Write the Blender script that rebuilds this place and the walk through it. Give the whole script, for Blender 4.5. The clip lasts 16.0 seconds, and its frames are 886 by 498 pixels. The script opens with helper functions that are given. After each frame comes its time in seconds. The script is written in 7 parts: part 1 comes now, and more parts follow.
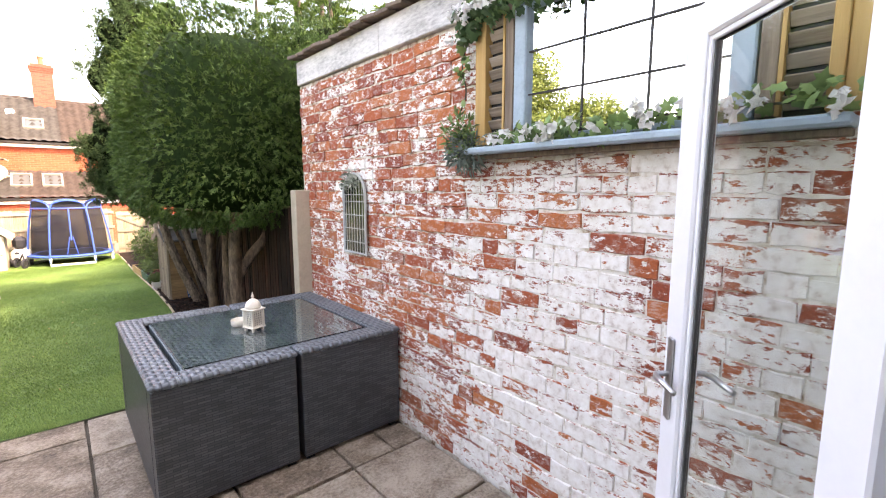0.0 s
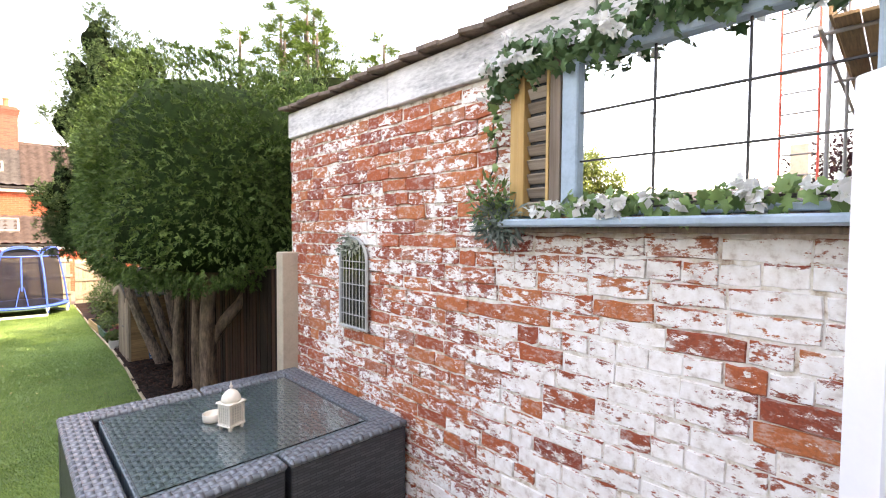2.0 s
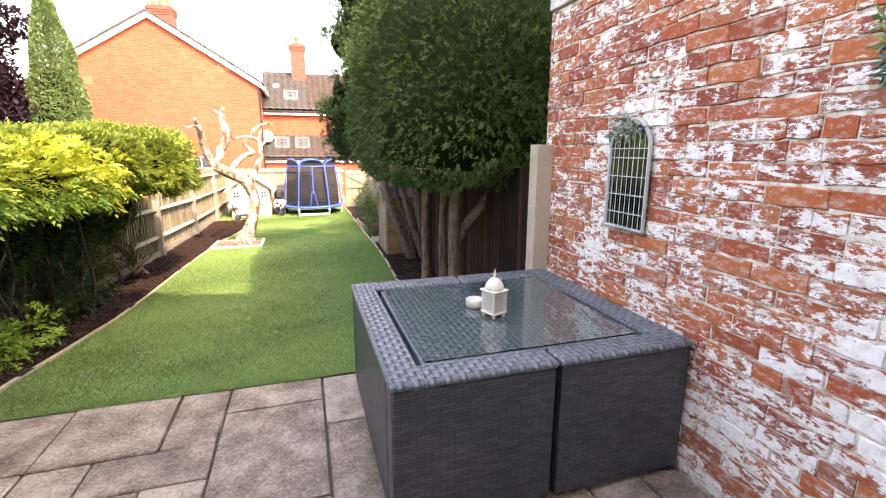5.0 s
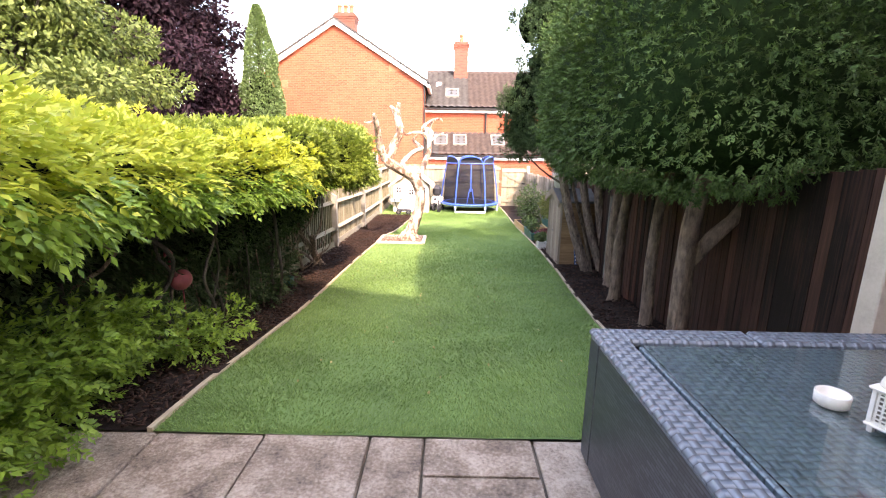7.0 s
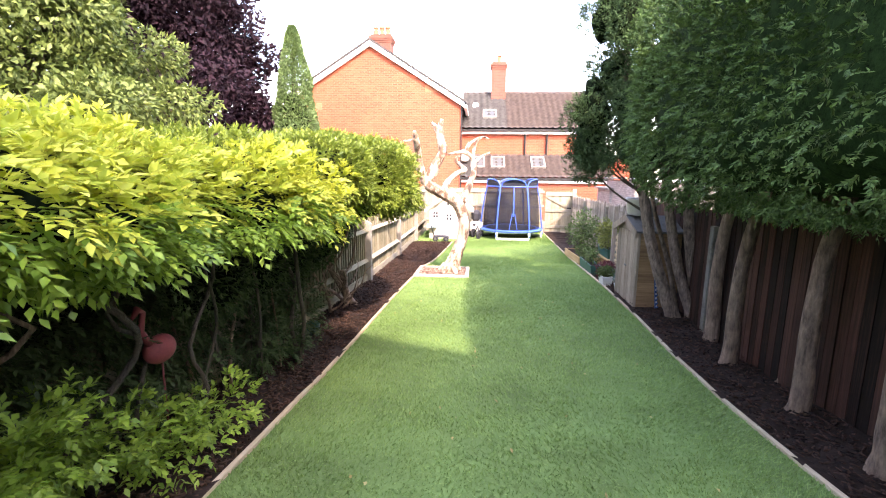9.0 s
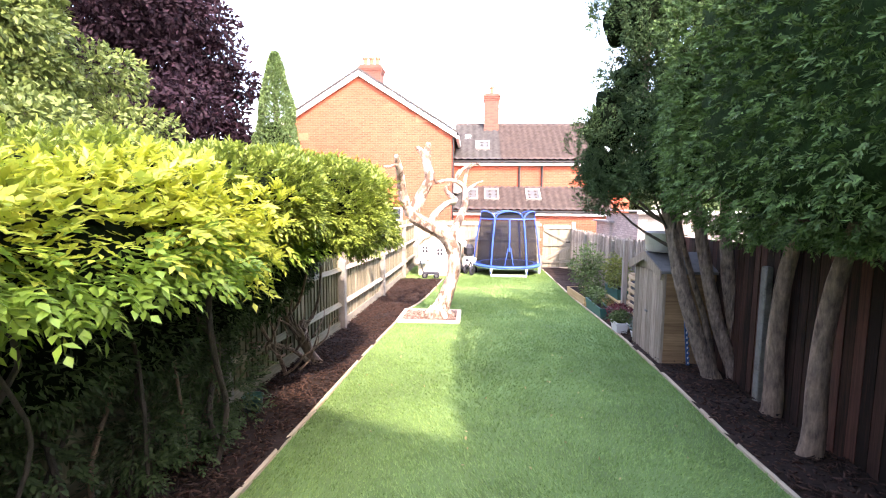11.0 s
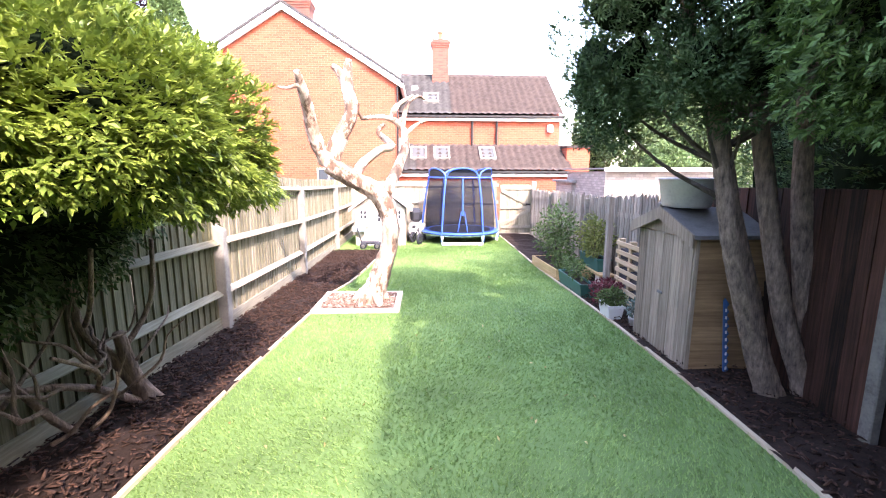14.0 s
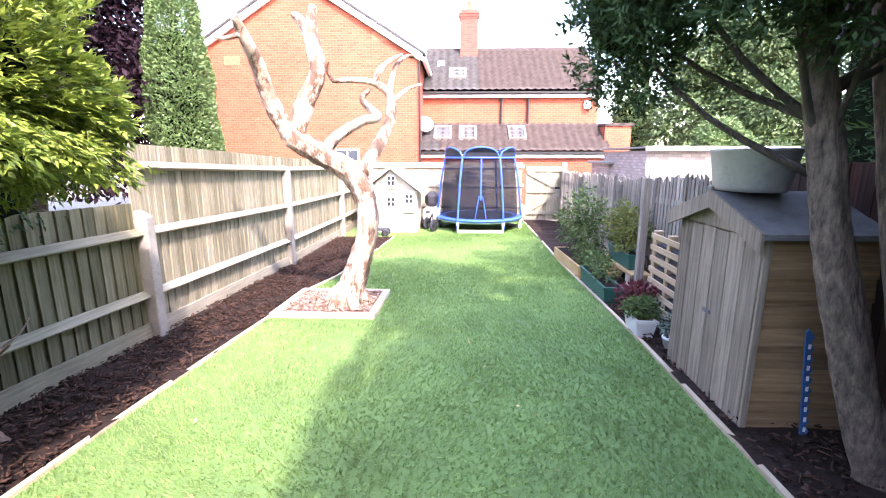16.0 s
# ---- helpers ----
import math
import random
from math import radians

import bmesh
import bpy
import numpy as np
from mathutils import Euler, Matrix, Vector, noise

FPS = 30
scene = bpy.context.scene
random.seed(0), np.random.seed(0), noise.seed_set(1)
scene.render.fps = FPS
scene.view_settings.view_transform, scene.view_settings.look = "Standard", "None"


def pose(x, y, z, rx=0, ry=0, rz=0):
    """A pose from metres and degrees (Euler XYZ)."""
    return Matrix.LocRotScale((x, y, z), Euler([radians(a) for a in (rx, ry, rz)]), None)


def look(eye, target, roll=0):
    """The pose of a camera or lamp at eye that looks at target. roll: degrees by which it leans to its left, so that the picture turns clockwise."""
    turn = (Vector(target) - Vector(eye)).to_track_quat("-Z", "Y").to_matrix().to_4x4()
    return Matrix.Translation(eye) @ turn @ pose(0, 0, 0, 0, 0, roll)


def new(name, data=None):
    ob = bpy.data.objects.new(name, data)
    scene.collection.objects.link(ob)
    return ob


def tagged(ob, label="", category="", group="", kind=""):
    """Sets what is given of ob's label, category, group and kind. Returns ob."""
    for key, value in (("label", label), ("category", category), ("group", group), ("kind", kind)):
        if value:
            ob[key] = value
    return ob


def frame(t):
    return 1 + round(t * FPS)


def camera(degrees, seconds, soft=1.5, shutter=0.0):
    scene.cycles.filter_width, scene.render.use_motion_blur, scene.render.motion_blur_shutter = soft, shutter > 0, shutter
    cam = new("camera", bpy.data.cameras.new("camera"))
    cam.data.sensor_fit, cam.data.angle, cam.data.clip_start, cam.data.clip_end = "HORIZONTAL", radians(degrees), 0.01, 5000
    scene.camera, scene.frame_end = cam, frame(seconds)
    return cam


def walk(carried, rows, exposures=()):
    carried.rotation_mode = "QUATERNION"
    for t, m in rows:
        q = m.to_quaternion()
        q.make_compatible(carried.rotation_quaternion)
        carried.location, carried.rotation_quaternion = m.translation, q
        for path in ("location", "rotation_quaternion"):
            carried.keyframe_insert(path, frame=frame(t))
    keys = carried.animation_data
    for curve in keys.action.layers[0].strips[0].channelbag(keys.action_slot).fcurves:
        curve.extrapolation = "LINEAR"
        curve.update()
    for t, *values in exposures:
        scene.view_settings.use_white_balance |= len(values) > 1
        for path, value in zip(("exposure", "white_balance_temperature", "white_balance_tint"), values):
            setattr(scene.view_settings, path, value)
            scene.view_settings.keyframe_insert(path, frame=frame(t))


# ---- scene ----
cam = camera(89.3, 16.0, 1.1)
METRES, EYE, TILT, LEAN, TURN = 7.5, 1.63, 0.0, 0.0, -41.0
ROWS = [
    (0.0, 0.0, 0.0, 0.0, 0.01, -7.75, -0.04),
    (0.5, -0.0029, 0.0162, 0.0073, 0.19, -5.55, -0.13),
    (1.0, -0.0119, 0.037, 0.0162, -1.12, -3.83, -0.32),
    (1.5, -0.0213, 0.0459, 0.02, -2.99, -2.29, -0.39),
    (2.0, -0.032, 0.0534, 0.0189, -3.22, -2.11, -0.41),
    (2.5, -0.0401, 0.0611, 0.0129, -2.84, -2.73, -0.3),
    (3.0, -0.0475, 0.0712, 0.0068, 0.97, -4.79, -0.15),
    (3.5, -0.0558, 0.0789, 0.001, 6.79, -7.81, -0.05),
    (4.0, -0.0623, 0.0811, -0.003, 12.48, -9.99, -0.07),
    (4.5, -0.0679, 0.084, -0.0062, 18.28, -11.5, -0.07),
    (5.0, -0.0781, 0.0893, -0.0089, 23.71, -12.33, -0.19),
    (7.5, -0.2363, 0.1602, -0.0157, 43.71, -12.43, -0.73),
    (8.0, -0.2722, 0.1824, -0.0198, 44.55, -11.48, -0.54),
    (8.5, -0.3023, 0.2037, -0.0198, 45.37, -10.85, -0.57),
    (9.0, -0.3333, 0.2272, -0.0191, 45.47, -9.84, -0.57),
    (11.5, -0.4544, 0.3734, -0.0346, 44.07, -5.32, -0.35),
    (12.0, -0.4826, 0.4059, -0.0509, 42.72, -5.49, -0.42),
    (12.5, -0.5107, 0.4431, -0.0569, 41.05, -6.5, -0.36),
    (13.0, -0.5396, 0.4789, -0.0573, 40.34, -7.54, -0.37),
    (13.5, -0.5666, 0.5116, -0.0588, 38.99, -8.49, -0.33),
    (14.0, -0.5879, 0.5513, -0.0625, 38.56, -9.72, -0.19),
    (14.5, -0.6037, 0.588, -0.0653, 38.53, -9.85, -0.12),
    (15.0, -0.6154, 0.6252, -0.0692, 38.9, -10.71, -0.05),
    (15.5, -0.6187, 0.6629, -0.0721, 40.68, -11.24, 0.04),
    (16.0, -0.6224, 0.7011, -0.0737, 43.4, -11.78, -0.07),
]
EXPOSURES = [(0.0, 3.78, 10700, 25), (3.5, 3.76, 10700, 25), (5.0, 3.71, 10100, 26), (7.5, 3.73, 8500, 27), (9.0, 3.78, 8100, 27), (12.5, 3.94, 7500, 29), (16.0, 3.95, 7000, 29)]
walk(cam, [(t, pose(0, 0, EYE, TILT, LEAN, TURN) @ pose(METRES * x, METRES * y, METRES * z, 90 + pitch, roll, yaw)) for t, x, y, z, yaw, pitch, roll in ROWS], EXPOSURES)

# ---- world, sun, exposure ----
SUN_EL, SUN_PHI = radians(45), radians(28)
world = bpy.data.worlds.new("world")
scene.world = world
world.use_nodes = True
wn = world.node_tree.nodes
sky = wn.new("ShaderNodeTexSky")
sky.sky_type = "NISHITA"
sky.sun_disc = False
sky.sun_elevation = SUN_EL
sky.sun_rotation = math.pi - SUN_PHI
sky.air_density, sky.dust_density, sky.ozone_density = 1.0, 1.5, 1.0
wn["Background"].inputs["Strength"].default_value = 0.15
world.node_tree.links.new(sky.outputs[0], wn["Background"].inputs["Color"])
sun = new("sun", bpy.data.lights.new("sun", "SUN"))
sun.data.energy, sun.data.angle, sun.data.color = 0.97, radians(1.0), (1.0, 0.96, 0.92)
sun.matrix_world = look((math.sin(SUN_PHI) * 40, -math.cos(SUN_PHI) * 40, math.tan(SUN_EL) * 40), (0, 0, 0))


# ---- materials ----
def node_mat(name, rough=0.7, metal=0.0, spec=0.5):
    m = bpy.data.materials.new(name)
    m.use_nodes = True
    b = m.node_tree.nodes["Principled BSDF"]
    b.inputs["Roughness"].default_value = rough
    b.inputs["Metallic"].default_value = metal
    b.inputs["Specular IOR Level"].default_value = spec
    return m, m.node_tree, b


def add(nt, kind, **inputs):
    n = nt.nodes.new(kind)
    for key, value in inputs.items():
        n.inputs[key].default_value = value
    return n


def noise_tex(nt, vec, scale, detail=4.0, rough=0.6):
    n = add(nt, "ShaderNodeTexNoise", Scale=scale, Detail=detail, Roughness=rough)
    if vec is not None:
        nt.links.new(vec, n.inputs["Vector"])
    return n.outputs["Fac"]


def ramp(nt, fac, stops):
    r = nt.nodes.new("ShaderNodeValToRGB")
    while len(r.color_ramp.elements) < len(stops):
        r.color_ramp.elements.new(0.5)
    for e, (p, c) in zip(r.color_ramp.elements, stops):
        e.position = p
        e.color = (*c, 1) if len(c) == 3 else c
    nt.links.new(fac, r.inputs["Fac"])
    return r.outputs["Color"]


def mix(nt, fac, a, b, mode="MIX"):
    n = nt.nodes.new("ShaderNodeMix")
    n.data_type = "RGBA"
    n.blend_type = mode
    for sock, value in ((n.inputs["Factor"], fac), (n.inputs["A"], a), (n.inputs["B"], b)):
        if isinstance(value, bpy.types.NodeSocket):
            nt.links.new(value, sock)
        elif isinstance(value, (int, float)):
            sock.default_value = value
        else:
            sock.default_value = (*value, 1)
    return n.outputs["Result"]


def calc(nt, op, a, b=0.0, c=0.0):
    n = nt.nodes.new("ShaderNodeMath")
    n.operation = op
    for sock, value in zip(n.inputs, (a, b, c)):
        if isinstance(value, bpy.types.NodeSocket):
            nt.links.new(value, sock)
        else:
            sock.default_value = value
    return n.outputs[0]


def bump(nt, b, height, strength=0.4, dist=0.01):
    n = add(nt, "ShaderNodeBump", Strength=strength, Distance=dist)
    nt.links.new(height, n.inputs["Height"])
    nt.links.new(n.outputs["Normal"], b.inputs["Normal"])


def coords(nt, kind="Object", scale=(1, 1, 1)):
    src = nt.nodes.new("ShaderNodeNewGeometry").outputs["Position"] if kind == "World" else nt.nodes.new("ShaderNodeTexCoord").outputs[kind]
    m = nt.nodes.new("ShaderNodeMapping")
    m.inputs["Scale"].default_value = scale
    nt.links.new(src, m.inputs["Vector"])
    return m.outputs["Vector"]


def plain(name, colour, rough=0.6, metal=0.0, vary=0.12, scale=9.0, bumps=0.15, grain=(1, 1, 1), fine=60.0, spec=0.4):
    """A surface of one colour with broad blotches, fine grain and slight relief."""
    m, nt, b = node_mat(name, rough, metal, spec)
    v = coords(nt, "World", grain)
    n1, n2 = noise_tex(nt, v, scale, 5), noise_tex(nt, v, fine, 3)
    both = calc(nt, "ADD", calc(nt, "MULTIPLY", n1, 0.65), calc(nt, "MULTIPLY", n2, 0.35))
    dark, light = [c * (1 - 2.2 * vary) for c in colour], [min(c * (1 + 1.6 * vary), 0.95) for c in colour]
    nt.links.new(ramp(nt, both, [(0.3, dark), (0.5, colour), (0.72, light)]), b.inputs["Base Color"])
    bump(nt, b, both, bumps, 0.01)
    return m


def wood(name, light, dark, rough=0.75, along="z", per_piece=0.35):
    """Grain along one axis, with a different tone for each piece."""
    m, nt, b = node_mat(name, rough, 0.0, 0.2)
    s = {"x": (0.6, 14, 14), "y": (14, 0.6, 14), "z": (14, 14, 0.6)}[along]
    v = coords(nt, "World", s)
    grain = noise_tex(nt, v, 4.0, 6, 0.65)
    patch = noise_tex(nt, coords(nt, "World"), 2.3, 4)
    rnd = nt.nodes.new("ShaderNodeObjectInfo").outputs["Random"]
    isl = nt.nodes.new("ShaderNodeNewGeometry").outputs["Random Per Island"]
    f = calc(nt, "ADD", calc(nt, "MULTIPLY", grain, 0.7), calc(nt, "MULTIPLY", patch, 0.3))
    f = calc(nt, "ADD", f, calc(nt, "MULTIPLY", calc(nt, "SUBTRACT", calc(nt, "ADD", rnd, isl), 1.0), per_piece * 0.4))
    nt.links.new(ramp(nt, f, [(0.3, dark), (0.52, [(a + c) / 2 for a, c in zip(light, dark)]), (0.7, light)]), b.inputs["Base Color"])
    bump(nt, b, grain, 0.35, 0.006)
    return m


def leaf_mat(name, dark, light, rough=0.55, trans=0.25, spread=1.0, spec=0.3):
    """Leaves, each with its own tone, a little light passing through."""
    m, nt, b = node_mat(name, rough, 0.0, spec)
    isl = nt.nodes.new("ShaderNodeNewGeometry").outputs["Random Per Island"]
    broad = noise_tex(nt, coords(nt, "World"), 1.6, 3)
    clump = noise_tex(nt, coords(nt, "World"), 8.0, 2)
    f = calc(nt, "ADD", calc(nt, "MULTIPLY", isl, 0.42 * spread), calc(nt, "ADD", calc(nt, "MULTIPLY", broad, 0.35), calc(nt, "MULTIPLY", clump, 0.38)))
    col = ramp(nt, f, [(0.2, dark), (0.55, [(a + c) / 2 for a, c in zip(dark, light)]), (0.9, light)])
    nt.links.new(col, b.inputs["Base Color"])
    t = nt.nodes.new("ShaderNodeBsdfTranslucent")
    nt.links.new(col, t.inputs["Color"])
    mx = nt.nodes.new("ShaderNodeMixShader")
    mx.inputs[0].default_value = trans
    nt.links.new(b.outputs[0], mx.inputs[1])
    nt.links.new(t.outputs[0], mx.inputs[2])
    nt.links.new(mx.outputs[0], nt.nodes["Material Output"].inputs["Surface"])
    return m


def brick_far(name, brick, mortar):
    """Brickwork seen from far: courses of 0.075 m."""
    m, nt, b = node_mat(name, 0.9)
    v = coords(nt, "World")
    sep = nt.nodes.new("ShaderNodeSeparateXYZ")
    nt.links.new(v, sep.inputs[0])
    com = nt.nodes.new("ShaderNodeCombineXYZ")
    nt.links.new(calc(nt, "ADD", sep.outputs[0], sep.outputs[1]), com.inputs[0])
    nt.links.new(sep.outputs[2], com.inputs[1])
    t = nt.nodes.new("ShaderNodeTexBrick")
    for key, value in {"Scale": 1.0, "Mortar Size": 0.006, "Brick Width": 0.225, "Row Height": 0.075, "Bias": 0.0}.items():
        t.inputs[key].default_value = value
    t.inputs["Color1"].default_value = (*[c * 0.8 for c in brick], 1)
    t.inputs["Color2"].default_value = (*[min(1, c * 1.2) for c in brick], 1)
    t.inputs["Mortar"].default_value = (*mortar, 1)
    nt.links.new(com.outputs[0], t.inputs["Vector"])
    stain = noise_tex(nt, v, 0.7, 5)
    col = mix(nt, 0.5, t.outputs["Color"], ramp(nt, stain, [(0.3, (0.62, 0.58, 0.56)), (0.65, (1, 1, 1))]), "MULTIPLY")
    nt.links.new(col, b.inputs["Base Color"])
    bump(nt, b, t.outputs["Fac"], -0.3, 0.01)
    return m


M_GROUND = plain("bare_ground", (0.16, 0.14, 0.11), 0.95)
M_LAWN = plain("lawn_base", (0.098, 0.178, 0.052), 0.9, vary=0.2, scale=1.6, bumps=0.6, fine=140)
M_BLADE = leaf_mat("grass_blade", (0.088, 0.182, 0.054), (0.26, 0.395, 0.135), 0.7, 0.3, 1.0, 0.15)
M_MULCH = plain("bark_mulch", (0.022, 0.014, 0.011), 0.95, vary=0.3, scale=14, bumps=0.9, fine=70, spec=0.15)
M_CHIP = wood("bark_chip", (0.068, 0.037, 0.026), (0.010, 0.006, 0.005), 0.9, "x", 1.2)
M_EDGE = wood("edging_board", (0.50, 0.42, 0.30), (0.28, 0.22, 0.15), 0.85, "y")
M_FENCE_L = wood("weathered_fence", (0.335, 0.30, 0.22), (0.108, 0.10, 0.062), 0.85, "z", 0.5)
M_FENCE_RAIL = wood("weathered_rail", (0.36, 0.33, 0.26), (0.17, 0.155, 0.115), 0.85, "y", 0.4)
M_FENCE_R = wood("dark_fence", (0.082, 0.037, 0.025), (0.010, 0.006, 0.004), 0.85, "z", 0.9)
M_FENCE_G = wood("grey_fence", (0.36, 0.32, 0.27), (0.13, 0.11, 0.09), 0.88, "z", 0.8)
# post concrete darkened to put the shade along the right fence into colour
M_POST_SHADED = plain("shaded_concrete_post", (0.13, 0.125, 0.105), 0.95, vary=0.25, bumps=0.4)
M_POST = plain("concrete_post", (0.23, 0.22, 0.195), 0.9, vary=0.15, bumps=0.3)
M_CREAM = plain("cream_post", (0.46, 0.39, 0.30), 0.85, vary=0.08)
M_STACK_BRICK = brick_far("sooty_brick", (0.17, 0.050, 0.032), (0.11, 0.07, 0.055))
M_HOUSE_BRICK = brick_far("orange_brick", (0.34, 0.068, 0.031), (0.275, 0.13, 0.085))
M_WHITE_BRICK = brick_far("pale_brick", (0.30, 0.27, 0.25), (0.20, 0.18, 0.165))
M_WHITE = plain("white_paint", (0.78, 0.78, 0.77), 0.5, vary=0.04, bumps=0.05)
M_TILE_RED = plain("red_roof_tile", (0.046, 0.033, 0.029), 0.85, vary=0.35, scale=5)
M_TILE_GREY = plain("grey_roof_tile", (0.044, 0.042, 0.041), 0.85, vary=0.35, scale=5)
M_RENDER = plain("house_render", (0.62, 0.60, 0.55), 0.9, vary=0.06)


# ---- building helpers ----
def finish(name, bm, mat, parent=None, label="", smooth=False):
    me = bpy.data.meshes.new(name)
    bm.to_mesh(me)
    bm.free()
    if mat is not None:
        me.materials.append(mat)
    if smooth:
        for p in me.polygons:
            p.use_smooth = True
    ob = new(name, me)
    if parent is not None:
        ob.parent = parent
        ob.matrix_parent_inverse = parent.matrix_basis.inverted() if parent.parent is None else (parent.parent.matrix_basis @ parent.matrix_parent_inverse @ parent.matrix_basis).inverted()
    if label:
        ob["label"] = label
    return ob


def part(name, bm, mat, parent, label="", smooth=False):
    return finish(name, bm, mat, parent, label, smooth)


def thing(name, at, label, category, group=""):
    ob = new(name)
    ob.empty_display_size = 0.1
    ob.matrix_basis = Matrix.Translation(at)
    return tagged(ob, label, category, group)


def structure(name, bm, mat, label="", smooth=False):
    return tagged(finish(name, bm, mat, None, "", smooth), label, "", "", "structure")


def box(x0, x1, y0, y1, z0, z1, bevel=0.0, bm=None, m=None):
    bm = bm or bmesh.new()
    made = bmesh.ops.create_cube(bm, size=1)["verts"]
    bmesh.ops.scale(bm, vec=(x1 - x0, y1 - y0, z1 - z0), verts=made)
    bmesh.ops.translate(bm, vec=((x0 + x1) / 2, (y0 + y1) / 2, (z0 + z1) / 2), verts=made)
    if bevel:
        edges = {e for v in made for e in v.link_edges}
        made = list({v for f in bmesh.ops.bevel(bm, geom=list(edges), offset=bevel, segments=1, affect="EDGES")["faces"] for v in f.verts} | {v for v in made if v.is_valid})
    if m is not None:
        bmesh.ops.transform(bm, matrix=m, verts=made)
    return bm


def prism(profile, a, b, axis="y", bm=None):
    """A flat outline drawn out between a and b along an axis. The outline is (x, z) for y, (y, z) for x, (x, y) for z."""
    bm = bm or bmesh.new()
    put = {"y": lambda p, s: (p[0], s, p[1]), "x": lambda p, s: (s, p[0], p[1]), "z": lambda p, s: (p[0], p[1], s)}[axis]
    one, two = [bm.verts.new(put(p, a)) for p in profile], [bm.verts.new(put(p, b)) for p in profile]
    n = len(profile)
    bm.faces.new(one)
    bm.faces.new(two[::-1])
    for i in range(n):
        bm.faces.new((one[i], two[i], two[(i + 1) % n], one[(i + 1) % n]))
    bmesh.ops.recalc_face_normals(bm, faces=bm.faces)
    return bm


def tube(points, radii, sides=8, bm=None, rough=0.0, seed=0, caps=True):
    """A limb or pipe through points, with its own radius at each."""
    bm = bm or bmesh.new()
    rng = random.Random(seed)
    pts = [Vector(p) for p in points]
    ridge = [rng.uniform(-rough, rough) for _ in range(sides)]
    rings, u = [], None
    for i, p in enumerate(pts):
        d = (pts[min(i + 1, len(pts) - 1)] - pts[max(i - 1, 0)]).normalized()
        if u is None:
            u = d.orthogonal().normalized()
        u = (u - d * u.dot(d)).normalized()
        w = d.cross(u)
        r = radii[i] if isinstance(radii, (list, tuple)) else radii
        ring = []
        for k in range(sides):
            a = 2 * math.pi * k / sides
            ring.append(bm.verts.new(p + (u * math.cos(a) + w * math.sin(a)) * r * (1 + ridge[k] + 0.5 * rng.uniform(-rough, rough))))
        rings.append(ring)
    for r0, r1 in zip(rings, rings[1:]):
        for k in range(sides):
            bm.faces.new((r0[k], r0[(k + 1) % sides], r1[(k + 1) % sides], r1[k]))
    if caps:
        bm.faces.new(rings[0][::-1])
        bm.faces.new(rings[-1])
    return bm


def smooth_path(points, radii, steps=4):
    """Catmull-Rom through the points, radii alike."""
    pts = [Vector(p) for p in points]
    out, rad = [], []
    for i in range(len(pts) - 1):
        a, b, c, d = pts[max(i - 1, 0)], pts[i], pts[i + 1], pts[min(i + 2, len(pts) - 1)]
        for s in range(steps):
            t = s / steps
            out.append(0.5 * ((2 * b) + (c - a) * t + (2 * a - 5 * b + 4 * c - d) * t * t + (3 * b - a - 3 * c + d) * t ** 3))
            rad.append(radii[i] + (radii[i + 1] - radii[i]) * t)
    return out + [pts[-1]], rad + [radii[-1]]


def lathe(profile, at=(0, 0, 0), sides=20, bm=None):
    """A turned shape: (radius, height) pairs round a vertical axis."""
    bm = bm or bmesh.new()
    rings = [[bm.verts.new((at[0] + r * math.cos(2 * math.pi * k / sides), at[1] + r * math.sin(2 * math.pi * k / sides), at[2] + z)) for k in range(sides)] for r, z in profile]
    for r0, r1 in zip(rings, rings[1:]):
        for k in range(sides):
            bm.faces.new((r0[k], r0[(k + 1) % sides], r1[(k + 1) % sides], r1[k]))
    bm.faces.new(rings[0][::-1])
    bm.faces.new(rings[-1])
    return bm


def raw_mesh(name, verts, faces, mat):
    """A mesh from arrays: verts (n, 3), faces (m, k)."""
    me = bpy.data.meshes.new(name)
    k = faces.shape[1]
    me.vertices.add(len(verts))
    me.vertices.foreach_set("co", verts.astype(np.float32).ravel())
    me.loops.add(faces.size)
    me.loops.foreach_set("vertex_index", faces.astype(np.int32).ravel())
    me.polygons.add(len(faces))
    me.polygons.foreach_set("loop_start", np.arange(0, faces.size, k, dtype=np.int32))
    me.polygons.foreach_set("loop_total", np.full(len(faces), k, dtype=np.int32))
    me.materials.append(mat)
    me.update()
    me.validate()
    return new(name, me)


def own(ob, parent, label=""):
    ob.parent = parent
    ob.matrix_parent_inverse = parent.matrix_basis.inverted()
    if label:
        ob["label"] = label
    return ob


def unit(v):
    return v / np.maximum(np.linalg.norm(v, axis=1, keepdims=True), 1e-9)


def leaves(name, at, out, length, width, mat, rng, droop=0.3, spread=0.8, fold=0.25):
    """Folded pointed leaves at the given places, facing about outwards."""
    n = len(at)
    d = unit(out + rng.normal(0, spread, (n, 3)) + np.array([0, 0, -droop]))
    up = unit(out + rng.normal(0, 0.5, (n, 3)) + np.array([0, 0, 0.5]))
    side = unit(np.cross(d, up))
    nor = np.cross(side, d)
    ln = (length * rng.uniform(0.6, 1.25, n))[:, None]
    wd = (width * rng.uniform(0.7, 1.2, n))[:, None]
    base, tip, mid = at, at + d * ln, at + d * ln * 0.45
    lft, rgt = mid + side * wd * 0.5 + nor * wd * fold, mid - side * wd * 0.5 + nor * wd * fold
    verts = np.stack([base, rgt, tip, lft], 1).reshape(-1, 3)
    i = np.arange(n)[:, None] * 4
    faces = np.concatenate([i + np.array([[0, 1, 2]]), i + np.array([[0, 2, 3]])], 1).reshape(-1, 3)
    return raw_mesh(name, verts, faces, mat)


